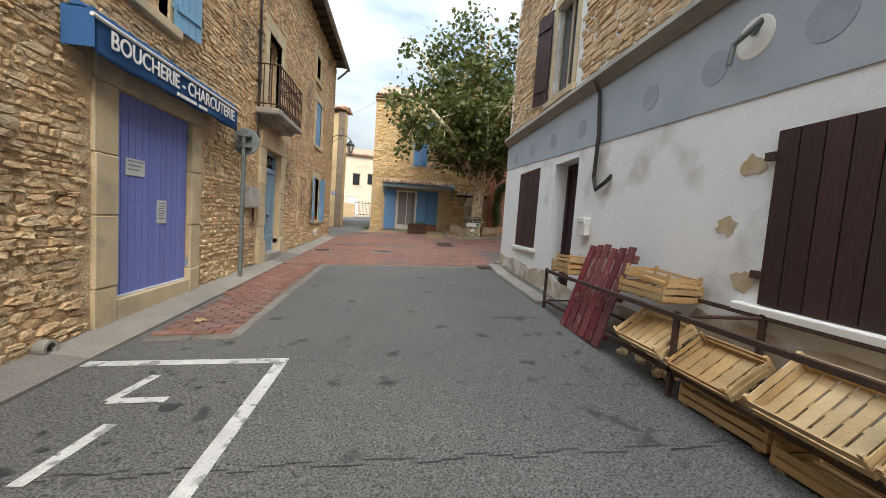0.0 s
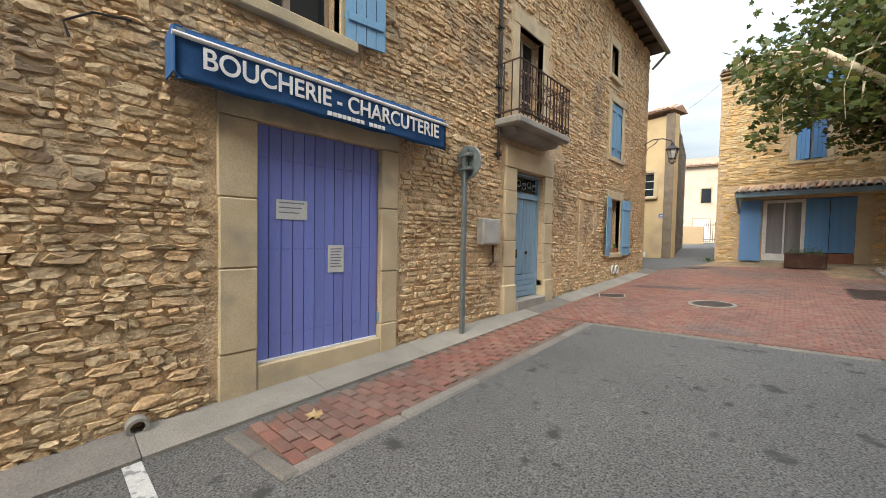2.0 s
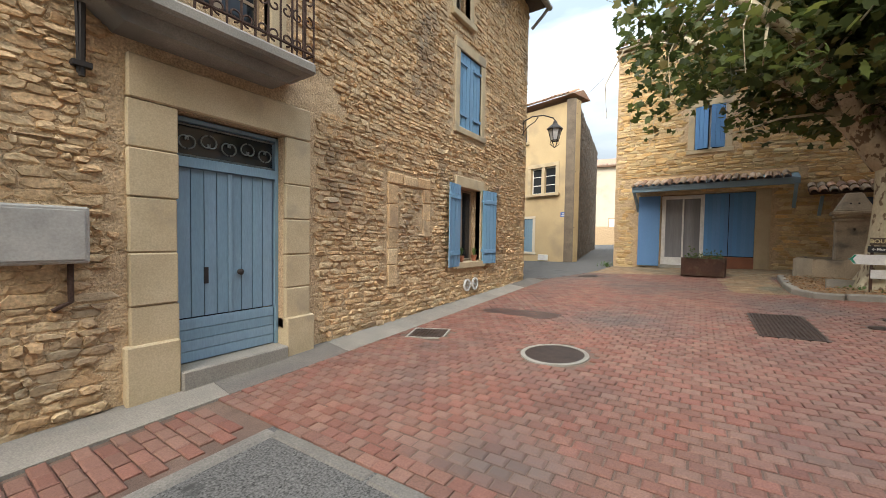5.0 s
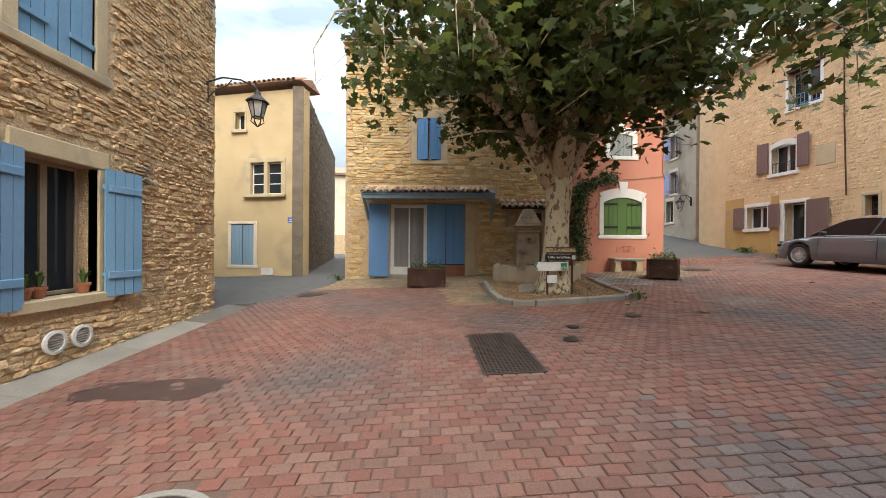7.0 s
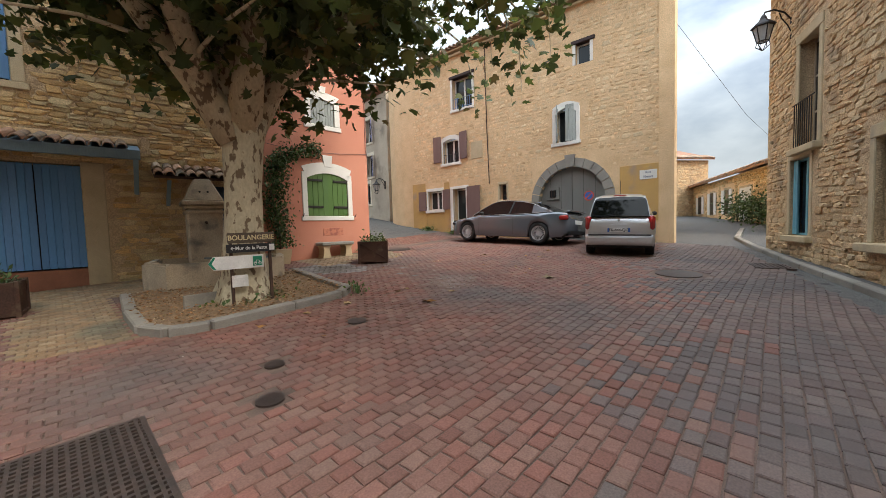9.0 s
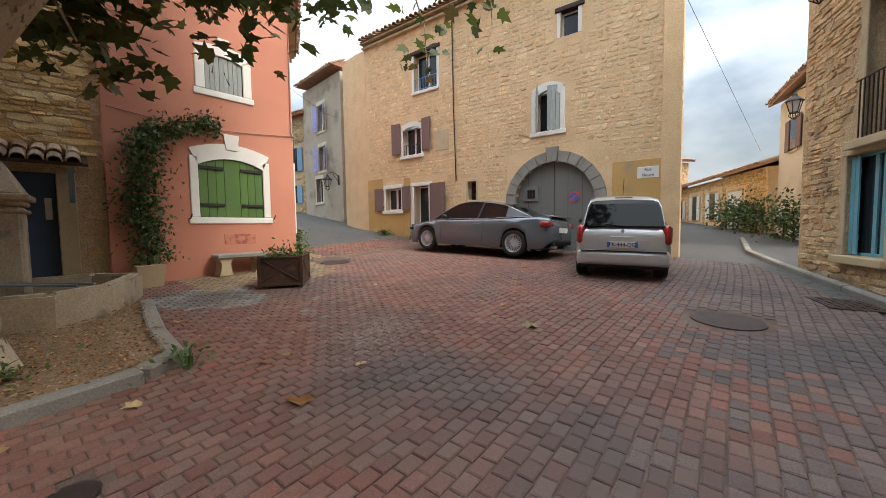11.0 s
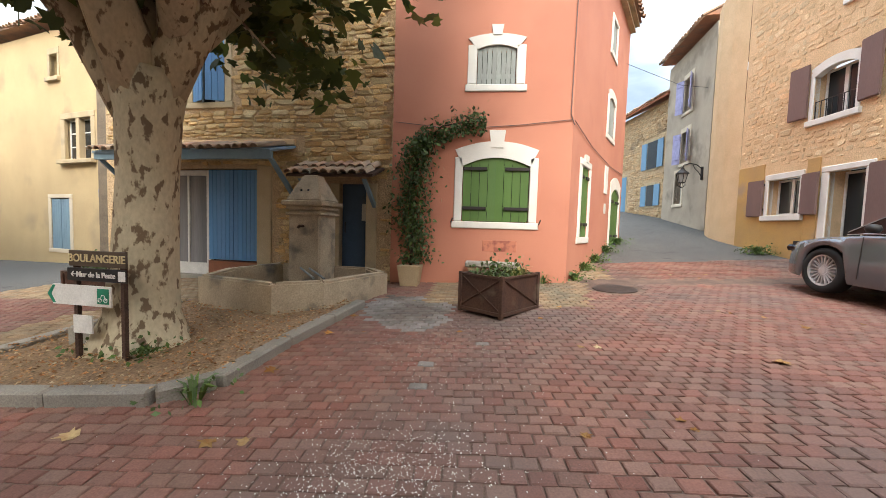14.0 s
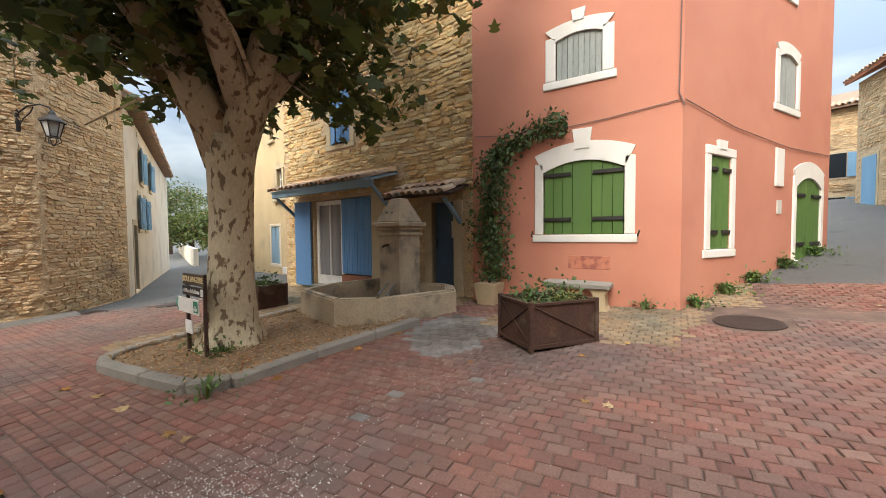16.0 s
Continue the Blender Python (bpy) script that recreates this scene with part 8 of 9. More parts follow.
for y in (5.38, 2.68, -0.1, -2.4):
    g = gz(2.29, y)
    part("front_post", boxes((2.265, 2.3, y - 0.02, y + 0.02, g, 0.92)), "rust", rack)
    part("back_post", boxes((2.66, 2.69, y - 0.38, y - 0.34, g, 1.0)), "rust", rack)
    part("cross_bar", tube([(2.285, y, ZT), (2.67, y - 0.36, 0.97)], 0.015, 6), "rust", rack)
    part("cross_bar", tube([(2.285, y, ZM), (2.67, y - 0.36, 0.5)], 0.013, 6), "rust", rack)
part("top_rail", boxes((2.262, 2.302, -2.42, 5.4, ZT - 0.022, ZT + 0.022), bevel=0.004), "rust", rack)
part("lower_rail", boxes((2.265, 2.30, -2.42, 5.4, ZM - 0.02, ZM + 0.02), bevel=0.004), "rust", rack)
part("back_rail", boxes((2.66, 2.69, -2.78, 5.04, 0.96, 0.995), bevel=0.004), "rust", rack)
part("back_rail", boxes((2.66, 2.69, -2.78, 5.04, 0.5, 0.53), bevel=0.004), "rust", rack)


def crate(m, L, W, H, label, slats=6, material=None, panel=False):
    c = thing("wooden_crate", m, label, "crate", group="empty fruit crates")
    mt = material or wood_crate
    t = 0.008
    for x in (-1, 1):
        for y in (-1, 1):
            part("corner_post", boxes((x * (L / 2 - 0.012) - 0.012, x * (L / 2 - 0.012) + 0.012, y * (W / 2 - 0.012) - 0.012, y * (W / 2 - 0.012) + 0.012, 0.0, H + 0.02)), mt, c)
    rows_n = 2
    for k in range(rows_n):
        z0 = 0.01 + k * H / rows_n
        z1 = z0 + H / rows_n - 0.018
        for s in (-1, 1):
            part("side_slat", boxes((-L / 2, L / 2, s * W / 2 - t / 2, s * W / 2 + t / 2, z0, z1)), mt, c)
            part("end_slat", boxes((s * L / 2 - t / 2, s * L / 2 + t / 2, -W / 2, W / 2, z0, z1)), mt, c)
    for k in range(slats):
        w = W / slats
        y = -W / 2 + w * k
        part("bottom_slat", boxes((-L / 2, L / 2, y + 0.008, y + w - 0.008, 0.0, 0.008)), mt, c)
    for x in (-L / 2 + 0.06, 0.0, L / 2 - 0.06):
        part("batten", boxes((x - 0.025, x + 0.025, -W / 2, W / 2, -0.012, 0.0)), mt, c)
    return c


crate(pose(2.47, 4.95, 0.93, 0, 0, 90), 0.55, 0.38, 0.14, "small wooden crate standing on the rack's end")
crate(pose(2.47, 4.9, 1.075, 3, 2, 86), 0.5, 0.34, 0.1, "shallow wooden crate stacked on another")
crate(pose(2.5, 3.22, 0.94, 0, 0, 92), 0.62, 0.4, 0.13, "wooden fruit crate with printed side on the rack")
crate(pose(2.5, 3.2, 1.085, 2, -4, 94), 0.56, 0.36, 0.1, "wooden fruit crate stacked on the rack")
crate(pose(2.40, 3.05, 0.60, 0, -38, 0) @ pose(0, 0, 0, 0, 0, 0), 0.4, 0.6, 0.12, "empty wooden crate tilted towards the street", 6, wood_pale)
crate(pose(2.40, 2.36, 0.56, 0, -38, 0), 0.38, 0.56, 0.1, "empty wooden crate tilted towards the street", 5)
crate(pose(2.42, 1.62, 0.60, 0, -40, 0), 0.46, 0.6, 0.14, "large slatted crate tilted towards the street", 7, wood_pale)
crate(pose(2.42, 0.98, 0.58, 0, -40, 0), 0.46, 0.58, 0.14, "large slatted crate tilted towards the street", 7)
crate(pose(2.42, 0.34, 0.58, 0, -40, 0), 0.46, 0.58, 0.14, "large slatted crate tilted towards the street", 7, wood_pale)
for y, z in ((2.25, 0.0), (2.2, 0.155), (1.5, 0.0)):
    crate(pose(2.5, y, gz(2.5, y) + 0.014 + z, 0, 0, 90 + y), 0.7, 0.36, 0.13, "weathered wooden crate under the rack", 5)
red_board = mat("peeling_red_boards", (0.16, 0.035, 0.035), (0.11, 0.028, 0.03), 0.85, scale=6, fine=50, fine_amt=0.3, bump=0.4, stretch=(1, 1, 0.3), spots=(0.22, 0.15, 0.12), spot_scale=9, spot_lo=0.58, spot_hi=0.66, per_object=0.25)
pal = thing("wooden_pallet", pose(2.22, 4.12, gz(2.22, 4.12) + 0.01, 0, 17, 0), "red-painted peeling pallet leaning against the rack", "pallet")
for k in range(6):
    y = -0.45 + k * 0.16
    part("board", boxes((-0.025, -0.005, y, y + 0.125, 0.0, 1.17 - 0.02 * (k % 3)), bevel=0.004), red_board, pal)
for z in (0.1, 0.55, 1.0):
    part("batten", boxes((-0.004, 0.06, -0.46, 0.5, z, z + 0.09), bevel=0.004), red_board, pal)
rub = thing("rubble_heap", pose(2.55, 3.3, gz(2.55, 3.3)), "small heap of broken stone and leaves under the rack", "rubble")
bm = bmesh.new()
rr_ = random.Random(3)
for _ in range(26):
    r0 = bmesh.ops.create_icosphere(bm, subdivisions=1, radius=rr_.uniform(0.02, 0.06))
    bmesh.ops.translate(bm, vec=(rr_.uniform(-0.15, 0.12), rr_.uniform(-0.4, 0.4), 0.02), verts=r0["verts"])
tagged(part("stones", bm, "mortar", rub), kind="stuff")


# ---- pieces: rubble stones on the walls ----
def stone_shape(rg, n=1):
    """Corner offsets of an irregular slab of eight front corners, unit sized."""
    base = np.array([(-0.5, -0.28), (-0.3, -0.5), (0.3, -0.5), (0.5, -0.28), (0.5, 0.28), (0.3, 0.5), (-0.3, 0.5), (-0.5, 0.28)])
    return base[None] + rg.uniform(-0.16, 0.16, (n, 8, 2))


def rubble(name, parent, length, z0, z1, skip, material, seed, course=(0.055, 0.13), width=(0.12, 0.38), depth=(0.008, 0.034), gap=0.008, over=1.06, singles=0, single_box=None, single_mat=None, top=None, low=None):
    """Irregular courses of stones proud of a wall; the chosen stretch as single pieces, the rest joined."""
    rg = np.random.default_rng(seed)
    cells, z = [], z0
    while z < z1:
        h = rg.uniform(*course)
        x = -rg.uniform(0, 0.3)
        while x < length:
            w = rg.uniform(*width) * (0.7 + 0.6 * (h - course[0]) / (course[1] - course[0]))
            cx, cz = x + w / 2, z + h / 2 + 0.025 * math.sin(cx_phase(x, seed))
            if 0 <= x and x + w <= length + 0.02 and not any(a - 0.02 < cx + w / 2 and cx - w / 2 < b + 0.02 and c - 0.02 < cz + h / 2 and cz - h / 2 < d + 0.02 for a, b, c, d in skip) and (low is None or cz > low(cx)):
                cells.append((cx, cz, (w - gap) * over, (h - gap * rg.uniform(0.3, 1.4)) * over, rg.uniform(*depth), rg.uniform(-5, 5)))
            x += w
        z += h
    cells = np.array(cells)
    pick = np.zeros(len(cells), bool)
    if singles and single_box:
        a, b, c, d = single_box
        idx = np.where((cells[:, 0] > a) & (cells[:, 0] < b) & (cells[:, 1] > c) & (cells[:, 1] < d))[0][:singles]
        pick[idx] = True
        protos = []
        for s in stone_shape(rg, 14):
            protos.append(slab_mesh(s, rg, material if single_mat is None else single_mat))
        for q in cells[pick]:
            ob = new("stone", protos[int(rg.integers(14))])
            ob.parent = parent
            ob.matrix_basis = pose(q[0], 0, q[1], 0, q[5], 0) @ Matrix.Diagonal((q[2], q[4], q[3], 1))
    rest = cells[~pick]
    n = len(rest)
    sh = stone_shape(rg, n)
    x = rest[:, 0, None] + sh[:, :, 0] * rest[:, 2, None]
    zz = rest[:, 1, None] + sh[:, :, 1] * rest[:, 3, None]
    inset = rg.uniform(0.66, 0.93, (n, 1))
    xi = rest[:, 0, None] + sh[:, :, 0] * rest[:, 2, None] * inset
    zi = rest[:, 1, None] + sh[:, :, 1] * rest[:, 3, None] * inset
    tilt = rg.uniform(-0.5, 0.5, (n, 2))
    d = rest[:, 4, None]
    yo = np.full_like(x, 0.004)
    yi = -d * (1 + sh[:, :, 0] * tilt[:, :1] + sh[:, :, 1] * tilt[:, 1:] + rg.uniform(-0.25, 0.25, (n, 8)))
    yc = -d * rg.uniform(0.9, 1.35, (n, 1))
    v = np.concatenate([np.stack([x, yo, zz], 2), np.stack([xi, yi, zi], 2), np.stack([rest[:, :1], yc, rest[:, 1:2]], 2)], 1)
    faces = []
    for k in range(8):
        j = (k + 1) % 8
        faces.append((k, j, 8 + j, 8 + k))
    tri = [(8 + k, 8 + (k + 1) % 8, 16) for k in range(8)]
    allf = []
    for i in range(n):
        o = i * 17
        allf += [tuple(o + q for q in f) for f in faces] + [tuple(o + q for q in f) for f in tri]
    me = bpy.data.meshes.new(name)
    me.from_pydata(v.reshape(-1, 3).tolist(), [], allf)
    me.materials.append(M[material])
    ob = new(name, me)
    ob.parent = parent
    return tagged(ob, kind="stuff")


def cx_phase(x, seed):
    return x * 1.7 + seed


def slab_mesh(s, rg, material):
    bm = bmesh.new()
    lo = [bm.verts.new((p[0], 0.1, p[1])) for p in s]
    hi = [bm.verts.new((p[0] * 0.9, -1 + rg.uniform(-0.5, 0.5), p[1] * 0.9)) for p in s]
    c = bm.verts.new((0, -1.15, 0))
    for k in range(8):
        j = (k + 1) % 8
        bm.faces.new((lo[k], lo[j], hi[j], hi[k]))
        bm.faces.new((hi[k], hi[j], c))
    me = bpy.data.meshes.new("stone")
    bm.to_mesh(me)
    bm.free()
    me.materials.append(M[material])
    return me


def grown(holes, e=0.17, up=0.24, dn=0.14):
    return [(a - e, b + e, c - dn, d + up) for a, b, c, d in holes]


# ---- further houses, walls, trees and distance ----
def house(name, F, L, depth, z0, z1, label, wall_mat, holes, shutters="blue_paint", rise=1.4, seed=1):
    h = thing(name, F, label, "house")
    bm = bmesh.new()
    box(bm, 0, L, 0, depth, z0, z1)
    part("wall", bm, wall_mat, h)
    part("roof", prism([(-0.35, z1), (depth / 2, z1 + rise), (depth + 0.35, z1), (depth + 0.35, z1 + 0.12), (depth / 2, z1 + rise + 0.12), (-0.35, z1 + 0.12)], -0.2, L + 0.2), "tile", h).matrix_basis = pose(0, 0, 0, 0, 0, 90) @ Matrix.Diagonal((1, -1, 1, 1))
    tile_row(h, -0.2, L + 0.2, -0.42, z1 + 0.1, 0.8, math.degrees(math.atan2(rise, depth / 2 + 0.35)), 0.22, seed)
    for (a, b, c, d, door) in holes:
        w = part("door" if door else "window", boxes((a - 0.1, b + 0.1, -0.03, 0.0, c - 0.1, d + 0.12), bevel=0.01), "ashlar", h)
        part("pane", boxes((a, b, -0.045, -0.032, c, d)), "glass" if not door else shutters, w)
        if shutters and not door:
            part("shutter", boxes((a - 0.48, a - 0.04, -0.07, -0.035, c, d), bevel=0.006), shutters, w)
            part("shutter", boxes((b + 0.04, b + 0.48, -0.07, -0.035, c, d), bevel=0.006), shutters, w)
    return h


# lane beyond the corner house and the far end of the street
Fa, La = facade((-12.5, 47.0), (-2.0, 48.5))
house("house", Fa, La, 7.0, 0.5, 9.0, "cream house at the far end of the lane", "cream_wall", [(3.2, 4.2, 5.4, 6.9, 0), (6.6, 7.4, 5.4, 6.8, 0), (8.4, 9.3, 5.6, 6.9, 0), (6.0, 7.4, 1.6, 3.8, 1)], None)
gate = thing("iron_gate", Fa @ pose(6.9, -5.0, 0), "dark iron gate between low stone walls", "gate")
for i in range(12):
    part("bar", boxes((i * 0.16, i * 0.16 + 0.03, 0, 0.03, 1.5, 3.3)), "iron", gate)
for z in (1.7, 3.0):
    part("rail", boxes((0, 1.8, -0.005, 0.035, z, z + 0.06)), "iron", gate)
tagged(obj("wall_garden", boxes((-4.5, 6.9, -5.2, -4.9, 0.5, 2.9), (8.8, 12, -5.2, -4.9, 0.5, 2.9)), "mortar", Fa), "low stone garden wall", "wall", kind="structure")
# stone house closing the lane to the north-east
Fb, Lb = facade((13.0, 43.0), (17.6, 41.0))
hb = house("house", Fb, Lb, 6.0, 1.5, 8.4, "rubble stone house at the top of the lane", "mortar", [(2.2, 2.9, 5.0, 6.2, 0), (2.3, 2.9, 2.9, 4.0, 0), (0.6, 1.3, 3.2, 4.8, 1)], "blue_paint", seed=5)
rubble("rubble_facing", hb, Lb, 1.8, 8.3, [(2.0, 3.1, 4.8, 6.4), (2.1, 3.1, 2.8, 4.2), (0.4, 1.5, 2.8, 5.0)], "stone", 31)
Fc, Lc = facade((14.75, 37.4), (15.35, 32.5))
hc = house("house", Fc, Lc, 5.0, 1.2, 8.3, "rubble stone house in the lane", "mortar", [(3.3, 4.1, 5.3, 6.6, 0), (3.4, 4.0, 3.5, 4.5, 0), (0.5, 1.4, 3.2, 5.2, 1)], "blue_paint", seed=6)
rubble("rubble_facing", hc, Lc, 1.4, 8.2, [(2.7, 4.7, 5.1, 6.8), (3.2, 4.2, 3.3, 4.7), (0.3, 1.6, 3.0, 5.4)], "stone", 32)
# east road: stone barn, arcaded house, pale house
Fd, Ld = facade((29.0, 22.5), (36.5, 17.0))
hd = house("house", Fd, Ld, 6.0, 1.0, 6.4, "long rubble stone barn along the east road", "mortar", [], None, rise=1.2, seed=7)
rubble("rubble_facing", hd, Ld, 1.2, 6.3, [], "stone", 33)
Fe, Le = facade((36.0, 18.0), (24.2, 12.9))
he = house("house", Fe, Le, 6.0, 1.0, 4.3, "low stone house with pale arched windows", "stone_pale", [(2.0, 2.8, 2.3, 3.5, 0), (4.6, 5.3, 2.2, 3.6, 0), (7.2, 7.9, 2.2, 3.6, 0), (9.4, 10.8, 1.4, 3.5, 1)], "white_trim", rise=1.0, seed=8)
rubble("rubble_facing", he, Le, 1.2, 4.2, [(1.4, 3.4, 2.1, 3.7), (4.0, 5.9, 2.0, 3.8), (6.6, 8.5, 2.0, 3.8), (9.2, 11.0, 1.2, 3.7)], "stone_gold", 34)
Ff, Lf = facade((24.0, 12.6), (18.6, 11.6))
house("house", Ff, Lf, 6.0, 0.8, 6.6, "pale rendered house beyond the stone row", "cream_wall", [(1.4, 2.1, 4.6, 5.7, 0), (3.6, 4.3, 4.6, 5.7, 0), (3.8, 4.6, 1.4, 3.3, 1)], "mauve", seed=9)
fw = thing("garden_fence", pose(26.5, 17.6, gz(26.5, 17.6), 0, 0, 35), "low wooden picket fence before the barn", "fence")
for i in range(22):
    part("picket", boxes((i * 0.16, i * 0.16 + 0.08, 0, 0.03, 0, 1.1)), "rust", fw)
for x, y, nn in ((25.0, 13.6, 900), (24.0, 13.2, 700), (26.4, 14.3, 800), (21.5, 12.5, 500), (20.6, 12.3, 500)):
    hg = thing("hedge_shrub", pose(x, y, gz(x, y)), "green garden shrub by the east road", "shrub")
    foliage("foliage", leaves_cloud(nn, 0.14, lambda r: (r.gauss(0, 0.55), r.gauss(0, 0.35), abs(r.gauss(0.7, 0.35)) + 0.05), int(x * 10)), shrub, hg)
    part("stem", tube([(0, 0, 0), (0.05, 0, 0.5), (0.0, 0.05, 1.0)], 0.03, 5), "rust", hg)
lantern(pose(18.6, 11.7, 5.6, 0, 0, 100), "black iron wall lantern along the east road")


# side street to the west: trees, walls, far houses
def far_tree(x, y, h, w, label, seed, slim=False):
    z = gz(x, y)
    t = thing("far_tree", pose(x, y, z), label, "tree")
    part("trunk", tube([(0, 0, -0.2), (0.05, 0, h * 0.25), (0, 0.05, h * 0.5), (0, 0, h * 0.8)], [0.22, 0.18, 0.12, 0.05], 7), "rust", t)
    rt_ = random.Random(seed)
    cl = [(rt_.gauss(0, w * 0.42), rt_.gauss(0, w * 0.42), h * rt_.uniform(0.3, 0.92)) for _ in range(26)]

    def place(r):
        if slim:
            f = r.random()
            rad = w * (1 - f) * (0.4 + 0.6 * min(1, f * 5))
            a = r.uniform(0, 6.28)
            return (rad * math.cos(a) * r.uniform(0.6, 1), rad * math.sin(a) * r.uniform(0.6, 1), 0.3 + h * f)
        c = r.choice(cl)
        return (c[0] + r.gauss(0, w * 0.17), c[1] + r.gauss(0, w * 0.17), c[2] + r.gauss(0, h * 0.07))
    foliage("crown", leaves_cloud(3000 if not slim else 1600, 0.34 if not slim else 0.2, place, seed, 0.1), shrub if slim else leafm, t)
    return t


for i, (x, y, h, w) in enumerate(((-38, 30, 7.5, 3.2), (-44, 36, 9, 4), (-34, 34, 5.5, 2.4), (-48, 29, 8, 4), (-29, 33.5, 4.5, 1.8), (-52, 42, 9, 4.5))):
    far_tree(x, y, h, w, "broad green garden tree down the side street", 100 + i)
far_tree(-33.0, 36.0, 8.5, 0.9, "tall slim dark green cypress", 120, True)
far_tree(-35.0, 38.5, 7.0, 0.8, "tall slim dark green cypress", 121, True)
far_tree(17.5, 56, 9.0, 0.9, "tall slim cypress beyond the lane", 122, True)
Fg, Lg = facade((-30.0, 35.5), (-12.2, 26.9))
tagged(obj("wall_arches", boxes((0, Lg, 0, 0.4, -1.0, 2.9)), "mortar_pale", Fg), "low stone wall with arched gateways along the side street", "wall", kind="structure")
for x in (11.5, 14.2):
    ga_ = thing("arched_gateway", Fg, "arched stone gateway in the garden wall", "gateway", kind="structure")
    # near-black plate on the solid wall paints the shaded archway
    part("arch_opening", prism([(x, -0.6), (x + 1.5, -0.6), (x + 1.5, 1.6)] + arc(x + 0.75, 1.6, 0.75, 0, 180, 10)[1:] , -0.02, 0.02), "dark_in", ga_)
    part("arch_stones", prism(arc(x + 0.75, 1.6, 0.98, 0, 180, 12) + arc(x + 0.75, 1.6, 0.75, 180, 0, 12), -0.05, 0.02), "ashlar", ga_)
Fh, Lh = facade((-60.0, 56.0), (-46.0, 50.0))
house("house", Fh, Lh, 8.0, 0.0, 9.5, "pale house far down the side street", "cream_wall", [(2, 3, 4, 5.4, 0), (6, 7, 4, 5.4, 0), (9, 10, 4, 5.4, 0)], "white_trim", seed=12)
Fi, Li = facade((-22.0, 29.2), (-46.0, 38.0))
tagged(obj("wall_white_garden", boxes((0, Li, 0, 0.3, -1.5, 1.4)), "cream_wall", Fi), "white garden wall along the side street", "wall", kind="structure")
# distant wooded rim
rim = bpy.data.meshes.new("distant_woods")
vs, fs = [], []
rz_ = random.Random(9)
for k in range(2600):
    a = rz_.uniform(0, 2 * math.pi)
    d = rz_.uniform(120, 170)
    cxx, cyy, hh = d * math.cos(a), d * math.sin(a) + 10, rz_.uniform(0.5, 7.5)
    for _ in range(3):
        o = Vector((rz_.gauss(0, 1), rz_.gauss(0, 1), rz_.gauss(0, 0.8))) * 1.6
        s = rz_.uniform(0.8, 2.0)
        q = len(vs)
        n_ = Vector((rz_.gauss(0, 1), rz_.gauss(0, 1), rz_.gauss(0, 1))).normalized()
        t_ = n_.orthogonal().normalized() * s
        u_ = n_.cross(t_).normalized() * s
        c_ = Vector((cxx, cyy, 1.2 + hh)) + o
        vs += [tuple(c_ + t_), tuple(c_ + u_), tuple(c_ - t_), tuple(c_ - u_)]
        fs.append((q, q + 1, q + 2, q + 3))
rim.from_pydata(vs, [], fs)
rim.materials.append(leafm)
tagged(new("distant_woods", rim), "far wooded rise beyond the village", "woods", kind="stuff")
# overhead cables
for pts in ([(14.9, 15.0, 8.2), (24.0, 13.8, 6.6), (40.0, 13.0, 7.2)], [(11.2, 26.5, 7.2), (13.2, 27.4, 6.9), (15.0, 29.0, 7.4)], [(-3.9, 25.0, 7.8), (-2.6, 23.5, 8.0), (-1.7, 22.6, 8.3)]):
    oc = thing("overhead_cable", Matrix.Identity(4), "thin black overhead cable between the houses", "cable")
    part("cable", tube(pts, 0.007, 5), "iron", oc)


SK_LEFT = grown(H_LEFT[3:]) + [(ly(4.18), ly(6.3), -1, 3.03), (ly(8.74), ly(10.6), -1, 3.31), (ly(8.92), ly(10.28), 3.6, 5.86), (ly(8.85), ly(10.92), 3.44, 3.8), (ly(12.02), ly(13.08), 2.62, 2.8), (ly(12.02), ly(12.2), 1.0, 2.62), (ly(12.9), ly(13.08), 1.9, 2.62)]
rubble("rubble_facing", wall_left, L_LEFT, -0.6, 8.12, SK_LEFT, "stone", 1, course=(0.045, 0.105), width=(0.06, 0.26), depth=(0.006, 0.036), gap=0.004, over=0.95, singles=300, single_box=(ly(1.6), ly(4.16), 0.1, 3.4), single_mat="stone_piece")
for ob, L, z0, z1, sk, mt, sd, kw in (
        (wall_bh, L_BH, 0.6, 8.38, grown(H_BH[1:2] + H_BH[3:]) + [(bh(-1.02), bh(2.62), 0.0, 3.34), (bh(3.93), bh(4.97), 0, 3.05), (bh(-1.32), bh(3.17), 3.68, 3.92)], "stone_gold", 2, {}),
        (wall_brs, 11.8, 0.6, 9.15, [], "stone_pale", 8, {"gap": 0.035, "depth": (0.005, 0.02), "course": (0.07, 0.17), "width": (0.1, 0.3)}),
        (wall_wn, L_WNORTH, 0.2, 8.9, [], "stone", 3, {}),
        (wall_rt, L_RT, 0.4, 7.35, grown(H_RT, 0.14), "stone", 4, {}),
        (wall_ys, L_YS, 0.3, 7.95, [], "stone_dark", 5, {}),
        (wall_br, L_BR, 1.0, 9.15, grown(H_BR, 0.16, 0.2) + [(acx - arr - 0.32, acx + arr + 0.32, 0, spring + 0.3), (acx - arr - 0.1, acx + arr + 0.1, 0, spring + arr + 0.36), (0, br(24.7), 0, 4.0), (br(24.75), br(23.3), 0, 2.6), (br(16.22), br(14.98), 1.85, 3.7)], "stone_pale", 6, {"gap": 0.05, "over": 1.0, "depth": (0.002, 0.014), "course": (0.07, 0.18), "width": (0.08, 0.3)}),
        (wall_white, L_WHITE, 3.9, 8.95, grown(H_WHITE[3:], 0.15), "stone", 7, {})):
    rubble("rubble_facing", ob, L, z0, z1, sk, mt, sd, **kw)
endw = bpy.data.objects["wall_west_end"]
